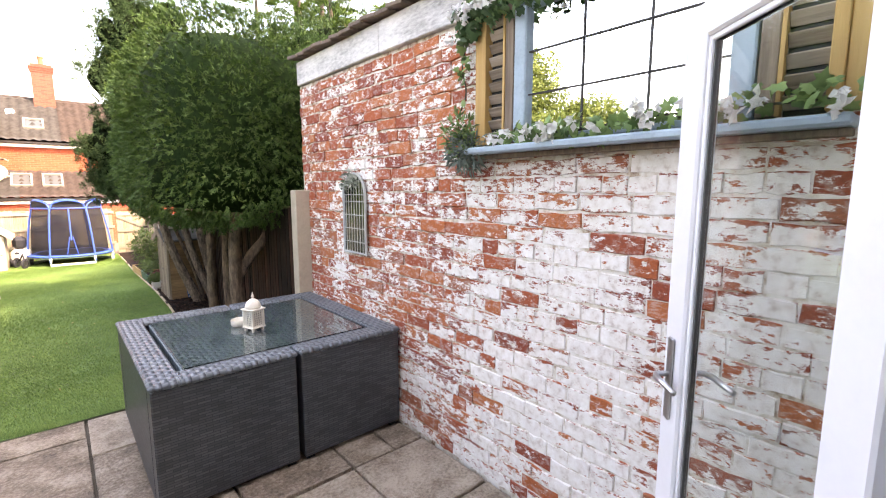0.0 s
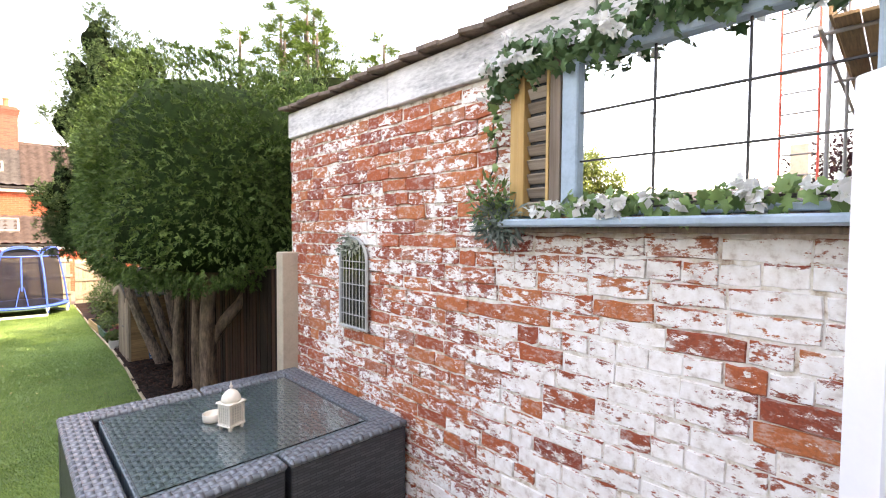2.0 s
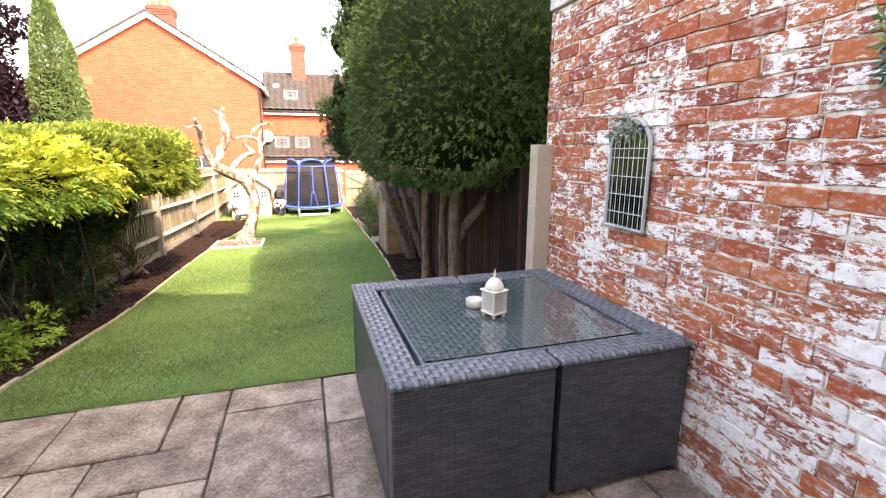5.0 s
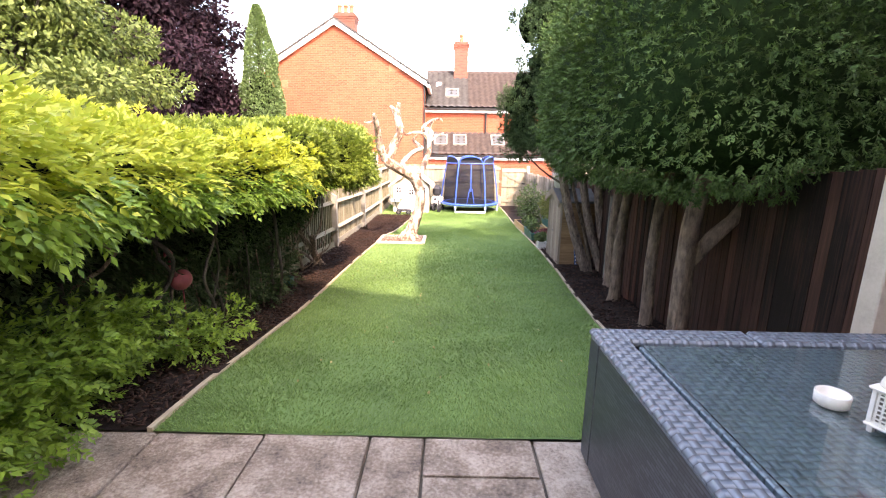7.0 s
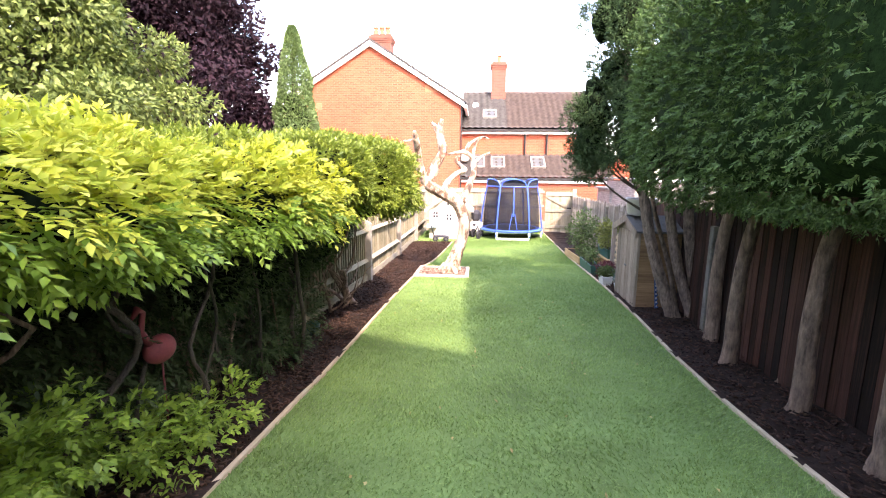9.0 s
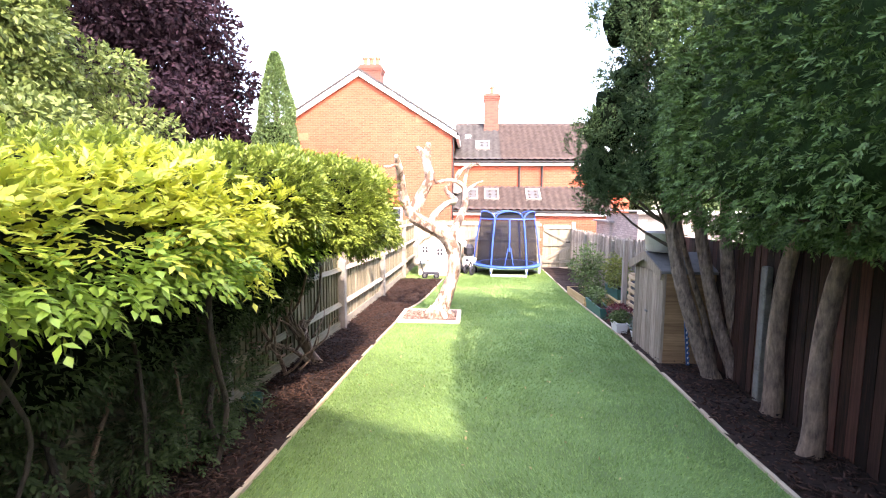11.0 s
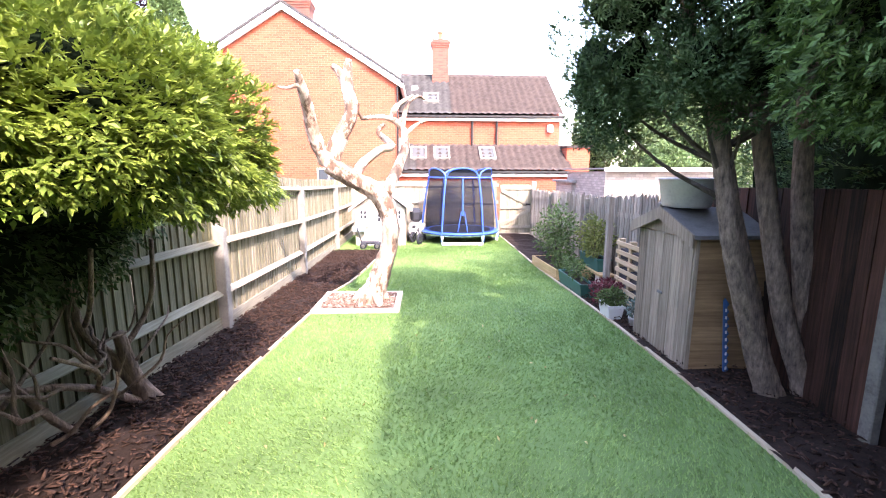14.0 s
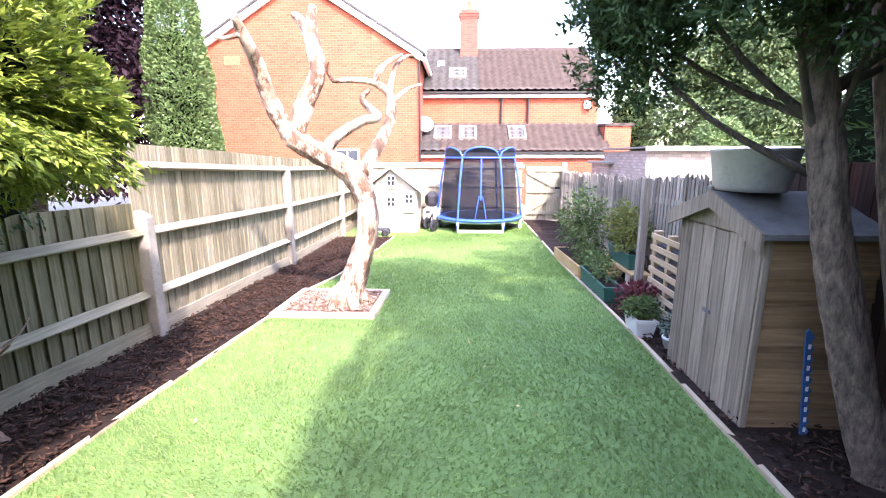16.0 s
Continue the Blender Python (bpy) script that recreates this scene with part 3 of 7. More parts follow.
def skylight(x0, x1, y0, z0, y1, z1, parent):
    up = Vector((0, y1 - y0, z1 - z0))
    nor = Vector((0, -up.z, up.y)).normalized()
    m = Matrix.Translation((0, y0, z0)) @ Matrix(((1, 0, 0, 0), (0, up.normalized().y, nor.y, 0), (0, up.normalized().z, nor.z, 0), (0, 0, 0, 1)))
    L, f = up.length, 0.065
    bm = box(x0, x1, 0, f, 0, 0.13, 0, None)
    box(x0, x1, L - f, L, 0, 0.13, 0, bm)
    box(x0, x0 + f, f, L - f, 0, 0.13, 0, bm)
    box(x1 - f, x1, f, L - f, 0, 0.13, 0, bm)
    bmesh.ops.transform(bm, matrix=m, verts=bm.verts)
    w = part("skylight", bm, M_POST, parent, "white framed roof window")
    bm = box(x0 + f, x1 - f, f, L - f, 0.05, 0.075)
    bmesh.ops.transform(bm, matrix=m, verts=bm.verts)
    gl = finish("pane", bm, M_GLASS_SKY)
    gl.parent = w
    gl.matrix_parent_inverse = (parent.matrix_basis @ w.matrix_parent_inverse).inverted()


for x0 in (-1.15, -0.2, 1.68):
    skylight(x0, x0 + 0.66, 24.45, 1.62, 25.2, 2.12, hb)
skylight(-0.62, 0.05, 25.95, 4.03, 26.6, 4.49, hb)
part("roof_vent", box(-1.15, -0.85, 26.9, 27.2, 4.65, 4.95, 0.05), M_WHITE, hb, "white roof vent")
dish = lathe([(0.0, 0.0), (0.16, 0.03), (0.3, 0.11), (0.31, 0.12), (0.3, 0.125), (0.15, 0.06), (0.0, 0.02)], (0, 0, 0), 18)
bmesh.ops.transform(dish, matrix=Matrix.Translation((-1.5, 24.7, 2.2)) @ Euler((radians(70), 0, radians(15))).to_matrix().to_4x4(), verts=dish.verts)
part("satellite_dish", dish, M_POST, hb, "grey satellite dish", True)
part("dish_arm", tube([(-1.5, 24.75, 2.2), (-1.55, 25.2, 2.35), (-1.55, 25.5, 2.3)], 0.025), M_IRON, hb)

M_FELTROOF = plain("weathered_felt", (0.20, 0.20, 0.19), 0.95, vary=0.2, bumps=0.3)
ob_ = thing("brick_outbuilding", (6.5, 19, -0.7), "low pale brick outbuilding with a flat white-edged roof", "outbuilding")
part("wall", box(4.5, 7.9, 18.6, 22, -1, 1.2), M_WHITE_BRICK, ob_)
part("roof", box(4.4, 8.0, 18.4, 22.2, 1.26, 1.3), M_FELTROOF, ob_, "grey felted flat roof")
part("fascia", box(4.38, 8.0, 18.35, 18.4, 1.2, 1.305, 0.004), M_WHITE, ob_, "white roof edge")
ob2 = thing("garden_shed_roof", (4, 22, -0.7), "low pale flat-roofed shed beyond the fence", "shed")
part("wall", box(4.4, 5.4, 21.2, 23, -1, 0.83), M_WHITE_BRICK, ob2)
part("roof", box(4.3, 5.5, 21, 23.2, 0.83, 0.9), M_FELTROOF, ob2)

# the house: back wall with the doorway that the walk leaves from, and a plain room behind
HOUSE_Z = 5.0
structure("house_wall_left", box(-8, -0.95, -0.32, -0.02, -0.1, HOUSE_Z), M_RENDER, "rendered back wall of the house")
structure("house_wall_right", box(0.98, WALL_X, -0.32, -0.02, -0.1, HOUSE_Z), M_RENDER, "rendered back wall of the house")
structure("house_wall_above", box(-0.95, 0.98, -0.32, -0.02, 2.2, HOUSE_Z), M_RENDER, "rendered wall above the doorway")
structure("room_floor", box(-4, WALL_X, -5, -0.32, -0.1, 0.02), M_POST, "plain floor of the room behind the doors")
structure("room_ceiling", box(-4, WALL_X, -5, -0.32, 2.4, 2.5), M_WHITE, "white ceiling of the room")
structure("room_wall_back", box(-4, WALL_X, -5.2, -5, -0.1, 2.5), M_WHITE, "white back wall of the room")
structure("room_wall_side", box(-4.2, -4, -5.2, -0.32, -0.1, 2.5), M_WHITE, "white side wall of the room")
# unseen mass added to block sun; outline set by the lawn and yew shade
structure("shadow_gables", prism([(0.45, 2.72), (6.5, 2.72), (6.5, 9.0), (3.6, 9.0), (3.5, 8.15), (2.0, 9.0), (0.45, 8.1)], -5, -0.32), M_RENDER, "unseen rendered gables added to shade the lawn and yew")
structure("house_roof", prism([(-0.0, HOUSE_Z - 0.1), (-4.5, HOUSE_Z + 1.2), (-9, HOUSE_Z - 0.1)], -8, 0.44, "x"), M_TILE_GREY, "grey tiled house roof")


# ---- brick wall with flaking white paint ----
def flaking_brick():
    m, nt, b = node_mat("flaking_brick", 0.85)
    v = coords(nt, "World")
    sep = nt.nodes.new("ShaderNodeSeparateXYZ")
    nt.links.new(v, sep.inputs[0])
    rnd = nt.nodes.new("ShaderNodeObjectInfo").outputs["Random"]
    isl = nt.nodes.new("ShaderNodeNewGeometry").outputs["Random Per Island"]
    one = calc(nt, "FRACT", calc(nt, "ADD", rnd, isl))
    stretched = coords(nt, "World", (1, 0.75, 1.5))
    flakes = calc(nt, "ADD", calc(nt, "MULTIPLY", noise_tex(nt, stretched, 13.0, 9, 0.72), 0.8), calc(nt, "MULTIPLY", noise_tex(nt, coords(nt, "World", (1, 0.5, 1.2)), 45.0, 6, 0.78), 0.82))
    flakes = calc(nt, "SUBTRACT", flakes, 0.305)
    # paint goes first along the arrises of each course
    arris = calc(nt, "POWER", calc(nt, "MULTIPLY", calc(nt, "ABSOLUTE", calc(nt, "SUBTRACT", calc(nt, "FRACT", calc(nt, "MULTIPLY", sep.outputs[2], 12.5)), 0.5)), 2.0), 5.0)
    flakes = calc(nt, "SUBTRACT", flakes, calc(nt, "MULTIPLY", arris, 0.13))
    broad = noise_tex(nt, v, 2.2, 4, 0.55)
    # paint is whole under the mirror and worn away further along
    nearness = nt.nodes.new("ShaderNodeMapRange")
    nearness.interpolation_type = "SMOOTHSTEP"
    for key, value in {"From Min": 1.55, "From Max": 1.95, "To Min": 0.07, "To Max": -0.038}.items():
        nearness.inputs[key].default_value = value
    nt.links.new(calc(nt, "ADD", sep.outputs[1], calc(nt, "MULTIPLY", calc(nt, "SUBTRACT", broad, 0.5), 0.5)), nearness.inputs["Value"])
    low = nt.nodes.new("ShaderNodeMapRange")
    for key, value in {"From Min": 0.5, "From Max": 1.5, "To Min": 0.06, "To Max": -0.01}.items():
        low.inputs[key].default_value = value
    nt.links.new(sep.outputs[2], low.inputs["Value"])
    bare = calc(nt, "MULTIPLY", calc(nt, "GREATER_THAN", one, 0.86), -0.13)
    per = calc(nt, "MULTIPLY", calc(nt, "SUBTRACT", one, 0.5), -0.10)
    cover = calc(nt, "ADD", flakes, calc(nt, "MULTIPLY", calc(nt, "SUBTRACT", broad, 0.5), 0.5))
    chips = calc(nt, "MULTIPLY", calc(nt, "GREATER_THAN", noise_tex(nt, coords(nt, "World", (1, 0.55, 1.3)), 21.0, 7, 0.7), 0.6), -0.09)
    for extra in (nearness.outputs[0], low.outputs[0], bare, per, chips):
        cover = calc(nt, "ADD", cover, extra)
    tone = calc(nt, "FRACT", calc(nt, "MULTIPLY", one, 7.3))
    red = ramp(nt, tone, [(0.0, (0.30, 0.058, 0.030)), (0.45, (0.46, 0.105, 0.040)), (0.8, (0.54, 0.16, 0.058)), (1.0, (0.34, 0.11, 0.065))])
    grit = noise_tex(nt, v, 90, 4)
    red = mix(nt, 0.6, red, ramp(nt, grit, [(0.3, (0.55, 0.5, 0.48)), (0.65, (1.15, 1.1, 1.05))]), "MULTIPLY")
    white = ramp(nt, noise_tex(nt, v, 26, 6), [(0.3, (0.58, 0.50, 0.44)), (0.45, (0.80, 0.76, 0.71)), (0.66, (0.90, 0.88, 0.85))])
    # a thin wash of old paint lies on some of the bare brick
    wash = ramp(nt, noise_tex(nt, coords(nt, "World", (1, 0.7, 1.3)), 30, 6, 0.7), [(0.5, (0, 0, 0)), (0.62, (0.4, 0.4, 0.4))])
    red = mix(nt, wash, red, (0.66, 0.60, 0.56))
    mask = ramp(nt, cover, [(0.488, (0, 0, 0)), (0.506, (0.55, 0.55, 0.55)), (0.522, (1, 1, 1))])
    nt.links.new(mix(nt, mask, red, white), b.inputs["Base Color"])
    rel = calc(nt, "ADD", calc(nt, "MULTIPLY", mask, 0.8), calc(nt, "MULTIPLY", grit, 0.5))
    bump(nt, b, rel, 0.5, 0.006)
    return m


def joint_mat():
    m, nt, b = node_mat("painted_joint", 0.95)
    v = coords(nt, "World")
    n = noise_tex(nt, v, 16, 6, 0.65)
    sep = nt.nodes.new("ShaderNodeSeparateXYZ")
    nt.links.new(v, sep.inputs[0])
    whole = nt.nodes.new("ShaderNodeMapRange")
    for key, value in {"From Min": 1.45, "From Max": 2.1, "To Min": 0.07, "To Max": -0.01}.items():
        whole.inputs[key].default_value = value
    nt.links.new(sep.outputs[1], whole.inputs["Value"])
    n = calc(nt, "ADD", n, whole.outputs[0])
    nt.links.new(ramp(nt, n, [(0.34, (0.22, 0.12, 0.075)), (0.43, (0.48, 0.38, 0.29)), (0.5, (0.66, 0.59, 0.49)), (0.62, (0.82, 0.79, 0.74))]), b.inputs["Base Color"])
    bump(nt, b, n, 0.5, 0.006)
    return m


M_FLAKE, M_JOINT = flaking_brick(), joint_mat()
wall = structure("wall_brick", box(WALL_X + 0.007, WALL_X + 0.24, -0.02, 3.9, -0.1, 2.5), M_JOINT, "old red brick wall with flaking white paint")
structure("wall_brick_top", box(WALL_X + 0.03, WALL_X + 0.24, -0.02, 3.9, 2.5, 2.7), M_JOINT)
structure("building_behind_wall", box(WALL_X + 0.24, 5.0, -5, 3.9, -0.1, 2.7), M_RENDER, "plain building behind the brick wall")
COURSE = 0.08
rng = random.Random(21)


def brick_shape(seed):
    """One worn brick about the origin: 1 long, 1 high, its face at x = 0, back at x = 1."""
    r = random.Random(seed)
    ring = [(-0.5, -0.5), (-0.17, -0.5), (0.17, -0.5), (0.5, -0.5), (0.5, 0.5), (0.17, 0.5), (-0.17, 0.5), (-0.5, 0.5)]
    j = [(y + r.uniform(-0.022, 0.022), z + r.uniform(-0.09, 0.09)) for y, z in ring]
    back = [(1.0, y, z) for y, z in j]
    rim = [(0.35, y, z) for y, z in j]
    face = [(r.uniform(-0.12, 0.1), y * 0.965, z * 0.88) for y, z in j]
    verts = back + rim + face
    faces = []
    for a in (0, 8):
        for i in range(8):
            k = (i + 1) % 8
            faces.append((a + i, a + k, a + 8 + k, a + 8 + i))
    faces += [(16, 17, 22, 23), (17, 18, 21, 22), (18, 19, 20, 21)]
    return np.array(verts), faces


SHAPES = [brick_shape(s) for s in range(8)]
MESHES = []
for verts, faces in SHAPES:
    me = bpy.data.meshes.new("brick")
    me.from_pydata([tuple(v) for v in verts], [], faces)
    bm = bmesh.new()
    bm.from_mesh(me)
    bmesh.ops.recalc_face_normals(bm, faces=bm.faces)
    bm.normal_update()
    if sum(f.normal.x for f in bm.faces) > 0:
        bmesh.ops.reverse_faces(bm, faces=bm.faces)
    bm.to_mesh(me)
    bm.free()
    me.materials.append(M_FLAKE)
    MESHES.append(me)
rest_v, rest_f, singles = [], [], 0
for row in range(31):
    y = -0.02 - rng.uniform(0, 0.2)
    z = (row + 0.5) * COURSE + 0.004
    k = 0
    while y < 3.88:
        ln = 0.232 if row % 4 and rng.random() > 0.12 else 0.115
        ln *= rng.uniform(0.95, 1.05)
        a, b_ = max(y, -0.02), min(y + ln, 3.9)
        y += ln
        if b_ - a < 0.03:
            continue
        s = rng.randrange(8)
        at, size = Vector((WALL_X + rng.uniform(-0.004, 0.005), (a + b_) / 2, z + rng.uniform(-0.0025, 0.0025) + 0.006 * noise.noise((0.9 * y, 0.35 * row, 3.0)))), Vector((0.02, b_ - a - 0.0045, COURSE - 0.0055 + rng.uniform(-0.004, 0.002)))
        if 0.72 < z < 2.2 and 1.15 < y < 3.9 and singles < 300:
            ob = new("brick", MESHES[s])
            ob.matrix_basis = Matrix.LocRotScale(at, Euler((rng.uniform(-0.008, 0.008), 0, 0)), size)
            ob.parent = wall
            singles += 1
        else:
            n0 = len(rest_v) * 24
            rest_v.append(SHAPES[s][0] * np.array(size) + np.array(at))
            rest_f.append((s, n0))
me = bpy.data.meshes.new("bricks")
me.from_pydata(np.concatenate(rest_v).tolist(), [], [tuple(n0 + i for i in f) for s, n0 in rest_f for f in SHAPES[s][1]])
me.materials.append(M_FLAKE)
bm = bmesh.new()
bm.from_mesh(me)
bmesh.ops.recalc_face_normals(bm, faces=bm.faces)
bm.to_mesh(me)
bm.free()
tagged(own(new("bricks", me), wall), kind="stuff")

# painted band and tile edge along the top of the wall
M_BAND = plain("flaking_white_band", (0.60, 0.585, 0.57), 0.85, vary=0.3, scale=6, bumps=0.8, grain=(1, 0.3, 1))
for i in range(3):
    a = 0.0 + i * 1.3
    structure("trim_band", box(WALL_X - 0.022 - 0.004 * (i % 2), WALL_X + 0.03, a + 0.003, a + 1.297, 2.495 + 0.006 * (i % 3), 2.7, 0.006), M_BAND, "white painted band under the roof tiles")
tiles = tagged(new("roof_verge"), "dark brown roof tile edge above the wall", "", "", "structure")
M_VERGE = plain("old_clay_tile", (0.17, 0.125, 0.10), 0.9, vary=0.3, scale=7, bumps=0.5)
for i in range(26):
    y = 0.02 + i * 0.15
    m = Matrix.Translation((WALL_X + 0.12, y + 0.07, 2.735 + rng.uniform(-0.006, 0.006))) @ Euler((rng.uniform(-0.06, 0.06) + 0.05, radians(-4), rng.uniform(-0.03, 0.03))).to_matrix().to_4x4()
    part("tile", box(-0.2 + rng.uniform(-0.012, 0.012), 0.3, -0.082, 0.082, -0.012, 0.012, 0.003, None, m), M_VERGE, tiles)

# ---- patio ----
def slab_mat():
    m, nt, b = node_mat("riven_slab", 0.85)
    v = coords(nt, "World")
    rnd = nt.nodes.new("ShaderNodeObjectInfo").outputs["Random"]
    n = noise_tex(nt, v, 5, 8, 0.65)
    fine = noise_tex(nt, v, 55, 5)
    f = calc(nt, "ADD", calc(nt, "ADD", calc(nt, "MULTIPLY", n, 0.6), calc(nt, "MULTIPLY", fine, 0.4)), calc(nt, "MULTIPLY", calc(nt, "SUBTRACT", rnd, 0.5), 0.16))
    nt.links.new(ramp(nt, f, [(0.32, (0.075, 0.053, 0.037)), (0.47, (0.235, 0.18, 0.132)), (0.62, (0.45, 0.37, 0.29))]), b.inputs["Base Color"])
    bump(nt, b, calc(nt, "ADD", n, calc(nt, "MULTIPLY", fine, 0.4)), 1.0, 0.04)
    return m


M_SLAB = slab_mat()
patio = structure("patio", box(-8, WALL_X, -0.02, PATIO_Y - 0.02, -0.12, -0.03), plain("patio_joint", (0.10, 0.085, 0.065), 0.95, vary=0.25), "brown riven concrete paving slabs")
MOD = 0.29
NX, NY = 34, 14
taken = [[False] * NY for _ in range(NX)]
rng = random.Random(4)
edge_row = {22: 2, 20: 2, 18: 2, 24: 1, 25: 2, 27: 2, 16: 2}
X0 = -7.785 + 0.002
for j in range(NY):
    for i in range(NX):
        if taken[i][j]:
            continue
        if j == 0:
            w, d = edge_row.get(i, rng.choice((1, 2, 2))), rng.choice((1, 2))
        else:
            w, d = rng.choice(((2, 2), (2, 1), (3, 2), (1, 2), (2, 3), (1, 1)))
        while w > 1 and any(i + q >= NX or taken[i + q][j] for q in range(w)):
            w -= 1
        d = min(d, NY - j)
        for p in range(w):
            for q in range(d):
                taken[i + p][j + q] = True
        x0, x1 = X0 + i * MOD, min(X0 + (i + w) * MOD, WALL_X - 0.005)
        y1, y0 = PATIO_Y - j * MOD, PATIO_Y - (j + d) * MOD
        if x1 - x0 < 0.06:
            continue
        bm = box(x0 + 0.007, x1 - 0.007, y0 + 0.007, y1 - 0.007, -0.05, rng.uniform(-0.004, 0.003), 0.006)
        for v in bm.verts:
            v.co += Vector((rng.uniform(-0.005, 0.005), rng.uniform(-0.005, 0.005), rng.uniform(-0.003, 0.003)))
        part("slab", bm, M_SLAB, patio)

# timber edging of the lawn
for name, line, y0, y1, s in (("edging_left", lawn_left, PATIO_Y, BED[2], -1), ("edging_left_far", lawn_left, BED[3], 16.4, -1), ("edging_right", lawn_right, PATIO_Y, GATE_Y, 1)):
    bm = bmesh.new()
    n = round((y1 - y0) / 0.3)
    rows = []
    for i in range(n + 1):
        y = y0 + (y1 - y0) * i / n
        x, g = line(y), land(y)
        w = 0.03 * s
        rows.append([bm.verts.new(p) for p in ((x, y, g - 0.08), (x, y, g + 0.022), (x + w, y, g + 0.024), (x + w, y, g - 0.08))])
    for r0, r1 in zip(rows, rows[1:]):
        for k in range(3):
            bm.faces.new((r0[k], r0[k + 1], r1[k + 1], r1[k]))
    bm.faces.new(rows[0]), bm.faces.new(rows[-1][::-1])
    bmesh.ops.recalc_face_normals(bm, faces=bm.faces)
    structure(name, bm, M_EDGE, "pale timber lawn edging board")
x0, x1, y0, y1 = BED
tb = tagged(new("tree_bed"), "square stone-edged bed of wood chips round the dead tree", "", "", "structure")
g0, g1 = land(y0), land(y1)
M_KERB = plain("pale_kerb", (0.52, 0.42, 0.34), 0.85, vary=0.12)
for a in (box(x0 - 0.02, x1 + 0.02, y0, y0 + 0.07, g0 - 0.05, g0 + 0.045, 0.006), box(x0 - 0.02, x1 + 0.02, y1 - 0.07, y1, g1 - 0.05, g1 + 0.045, 0.006)):
    part("kerb", a, M_KERB, tb)
for xa in (x0 - 0.02, x1 - 0.05):
    bm = box(xa, xa + 0.07, y0 + 0.072, y1 - 0.072, -0.05, 0.045, 0.006)
    for v in bm.verts:
        v.co.z += land(v.co.y)
    part("kerb", bm, M_KERB, tb)
structure("tree_bed_soil", strip(lambda y: x0 + 0.05, lambda y: x1 - 0.05, y0 + 0.07, y1 - 0.07, 0.1, 0.015, 6, 0.02), plain("pink_chip_base", (0.20, 0.13, 0.10), 0.95, vary=0.3, scale=20), "wood chips under the dead tree")


# ---- foliage ----
def blob_points(n, centre, half, rng, power=2.0, thick=0.12, rough=0.08, freq=1.4, below=1.0):
    """Places and outward directions on the lumpy shell of a rounded box."""
    d = unit(rng.normal(0, 1, (n, 3)))
    d[:, 2] = np.where(d[:, 2] < 0, d[:, 2] * below, d[:, 2])
    s = (np.abs(d) ** power).sum(1) ** (-1.0 / power)
    lump = np.array([noise.noise(Vector(q) * freq + Vector(centre)) for q in (d * np.array(half)).tolist()]) * rough
    fine = np.array([noise.noise(Vector(q) * freq * 3.7 + Vector(centre) * 2) for q in (d * np.array(half)).tolist()]) * rough * 0.6
    r = s * (1 + lump + fine - thick * rng.random(n) ** 2)
    return np.array(centre) + d * r[:, None] * np.array(half), unit(d / np.array(half))


def core(name, centre, half, mat, parent, power=2.0, shrink=0.88, rough=0.08, freq=1.4):
    """A dark solid inside a dense bush; its colour stands in for shade."""
    bm = bmesh.new()
    bmesh.ops.create_icosphere(bm, subdivisions=3, radius=1)
    for v in bm.verts:
        d = v.co.normalized()
        s = sum(abs(c) ** power for c in d) ** (-1.0 / power)
        q = Vector((d.x * half[0], d.y * half[1], d.z * half[2]))
        lump = noise.noise(q * freq + Vector(centre)) * rough
        v.co = Vector(centre) + q * s * (shrink + lump)
    return part(name, bm, mat, parent, "", True)


M_YEW = leaf_mat("yew_leaf", (0.012, 0.038, 0.010), (0.088, 0.165, 0.043), 0.6, 0.06, 1.2, 0.2)
M_CYP = leaf_mat("cypress_leaf", (0.010, 0.026, 0.011), (0.062, 0.115, 0.045), 0.75, 0.1, 1.1, 0.12)
# near-black, no gloss: the shade inside bushes put into colour
M_INNERSHADE = plain("inner_shade", (0.006, 0.010, 0.005), 0.95, vary=0.3, spec=0.0)
M_GOLD = leaf_mat("golden_sunlit_leaf", (0.27, 0.37, 0.04), (0.66, 0.66, 0.11), 0.42, 0.4)
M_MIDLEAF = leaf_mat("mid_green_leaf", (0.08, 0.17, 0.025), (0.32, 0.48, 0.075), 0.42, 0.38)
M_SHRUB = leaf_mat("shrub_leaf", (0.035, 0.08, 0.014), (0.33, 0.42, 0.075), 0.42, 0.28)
M_PURPLE = leaf_mat("purple_leaf", (0.006, 0.004, 0.006), (0.030, 0.015, 0.022), 0.6, 0.12, 1.0, 0.08)
M_TREE = leaf_mat("pale_tree_leaf", (0.02, 0.045, 0.01), (0.19, 0.25, 0.065), 0.55, 0.3)
# far trees, and near leaves whose shade is put into the colour
M_FAR_SHADED = leaf_mat("far_and_shaded_leaf", (0.014, 0.034, 0.010), (0.07, 0.115, 0.036), 0.6, 0.2)
M_IVY = leaf_mat("ivy_leaf", (0.055, 0.10, 0.035), (0.15, 0.235, 0.085), 0.4, 0.2)
M_LIME = leaf_mat("lime_conifer_leaf", (0.022, 0.06, 0.012), (0.115, 0.20, 0.042), 0.6, 0.25)


def bark(name, light, dark, scale=9):
    m, nt, b = node_mat(name, 0.9)
    v = coords(nt, "World", (1, 1, 0.25))
    n, n2 = noise_tex(nt, v, scale * 2, 7, 0.7), noise_tex(nt, coords(nt, "World"), scale * 0.5, 4)
    f = calc(nt, "ADD", calc(nt, "MULTIPLY", n, 0.7), calc(nt, "MULTIPLY", n2, 0.3))
    nt.links.new(ramp(nt, f, [(0.32, dark), (0.5, [(p + q) / 2 for p, q in zip(dark, light)]), (0.66, light)]), b.inputs["Base Color"])
    bump(nt, b, n, 1.0, 0.04)
    return m


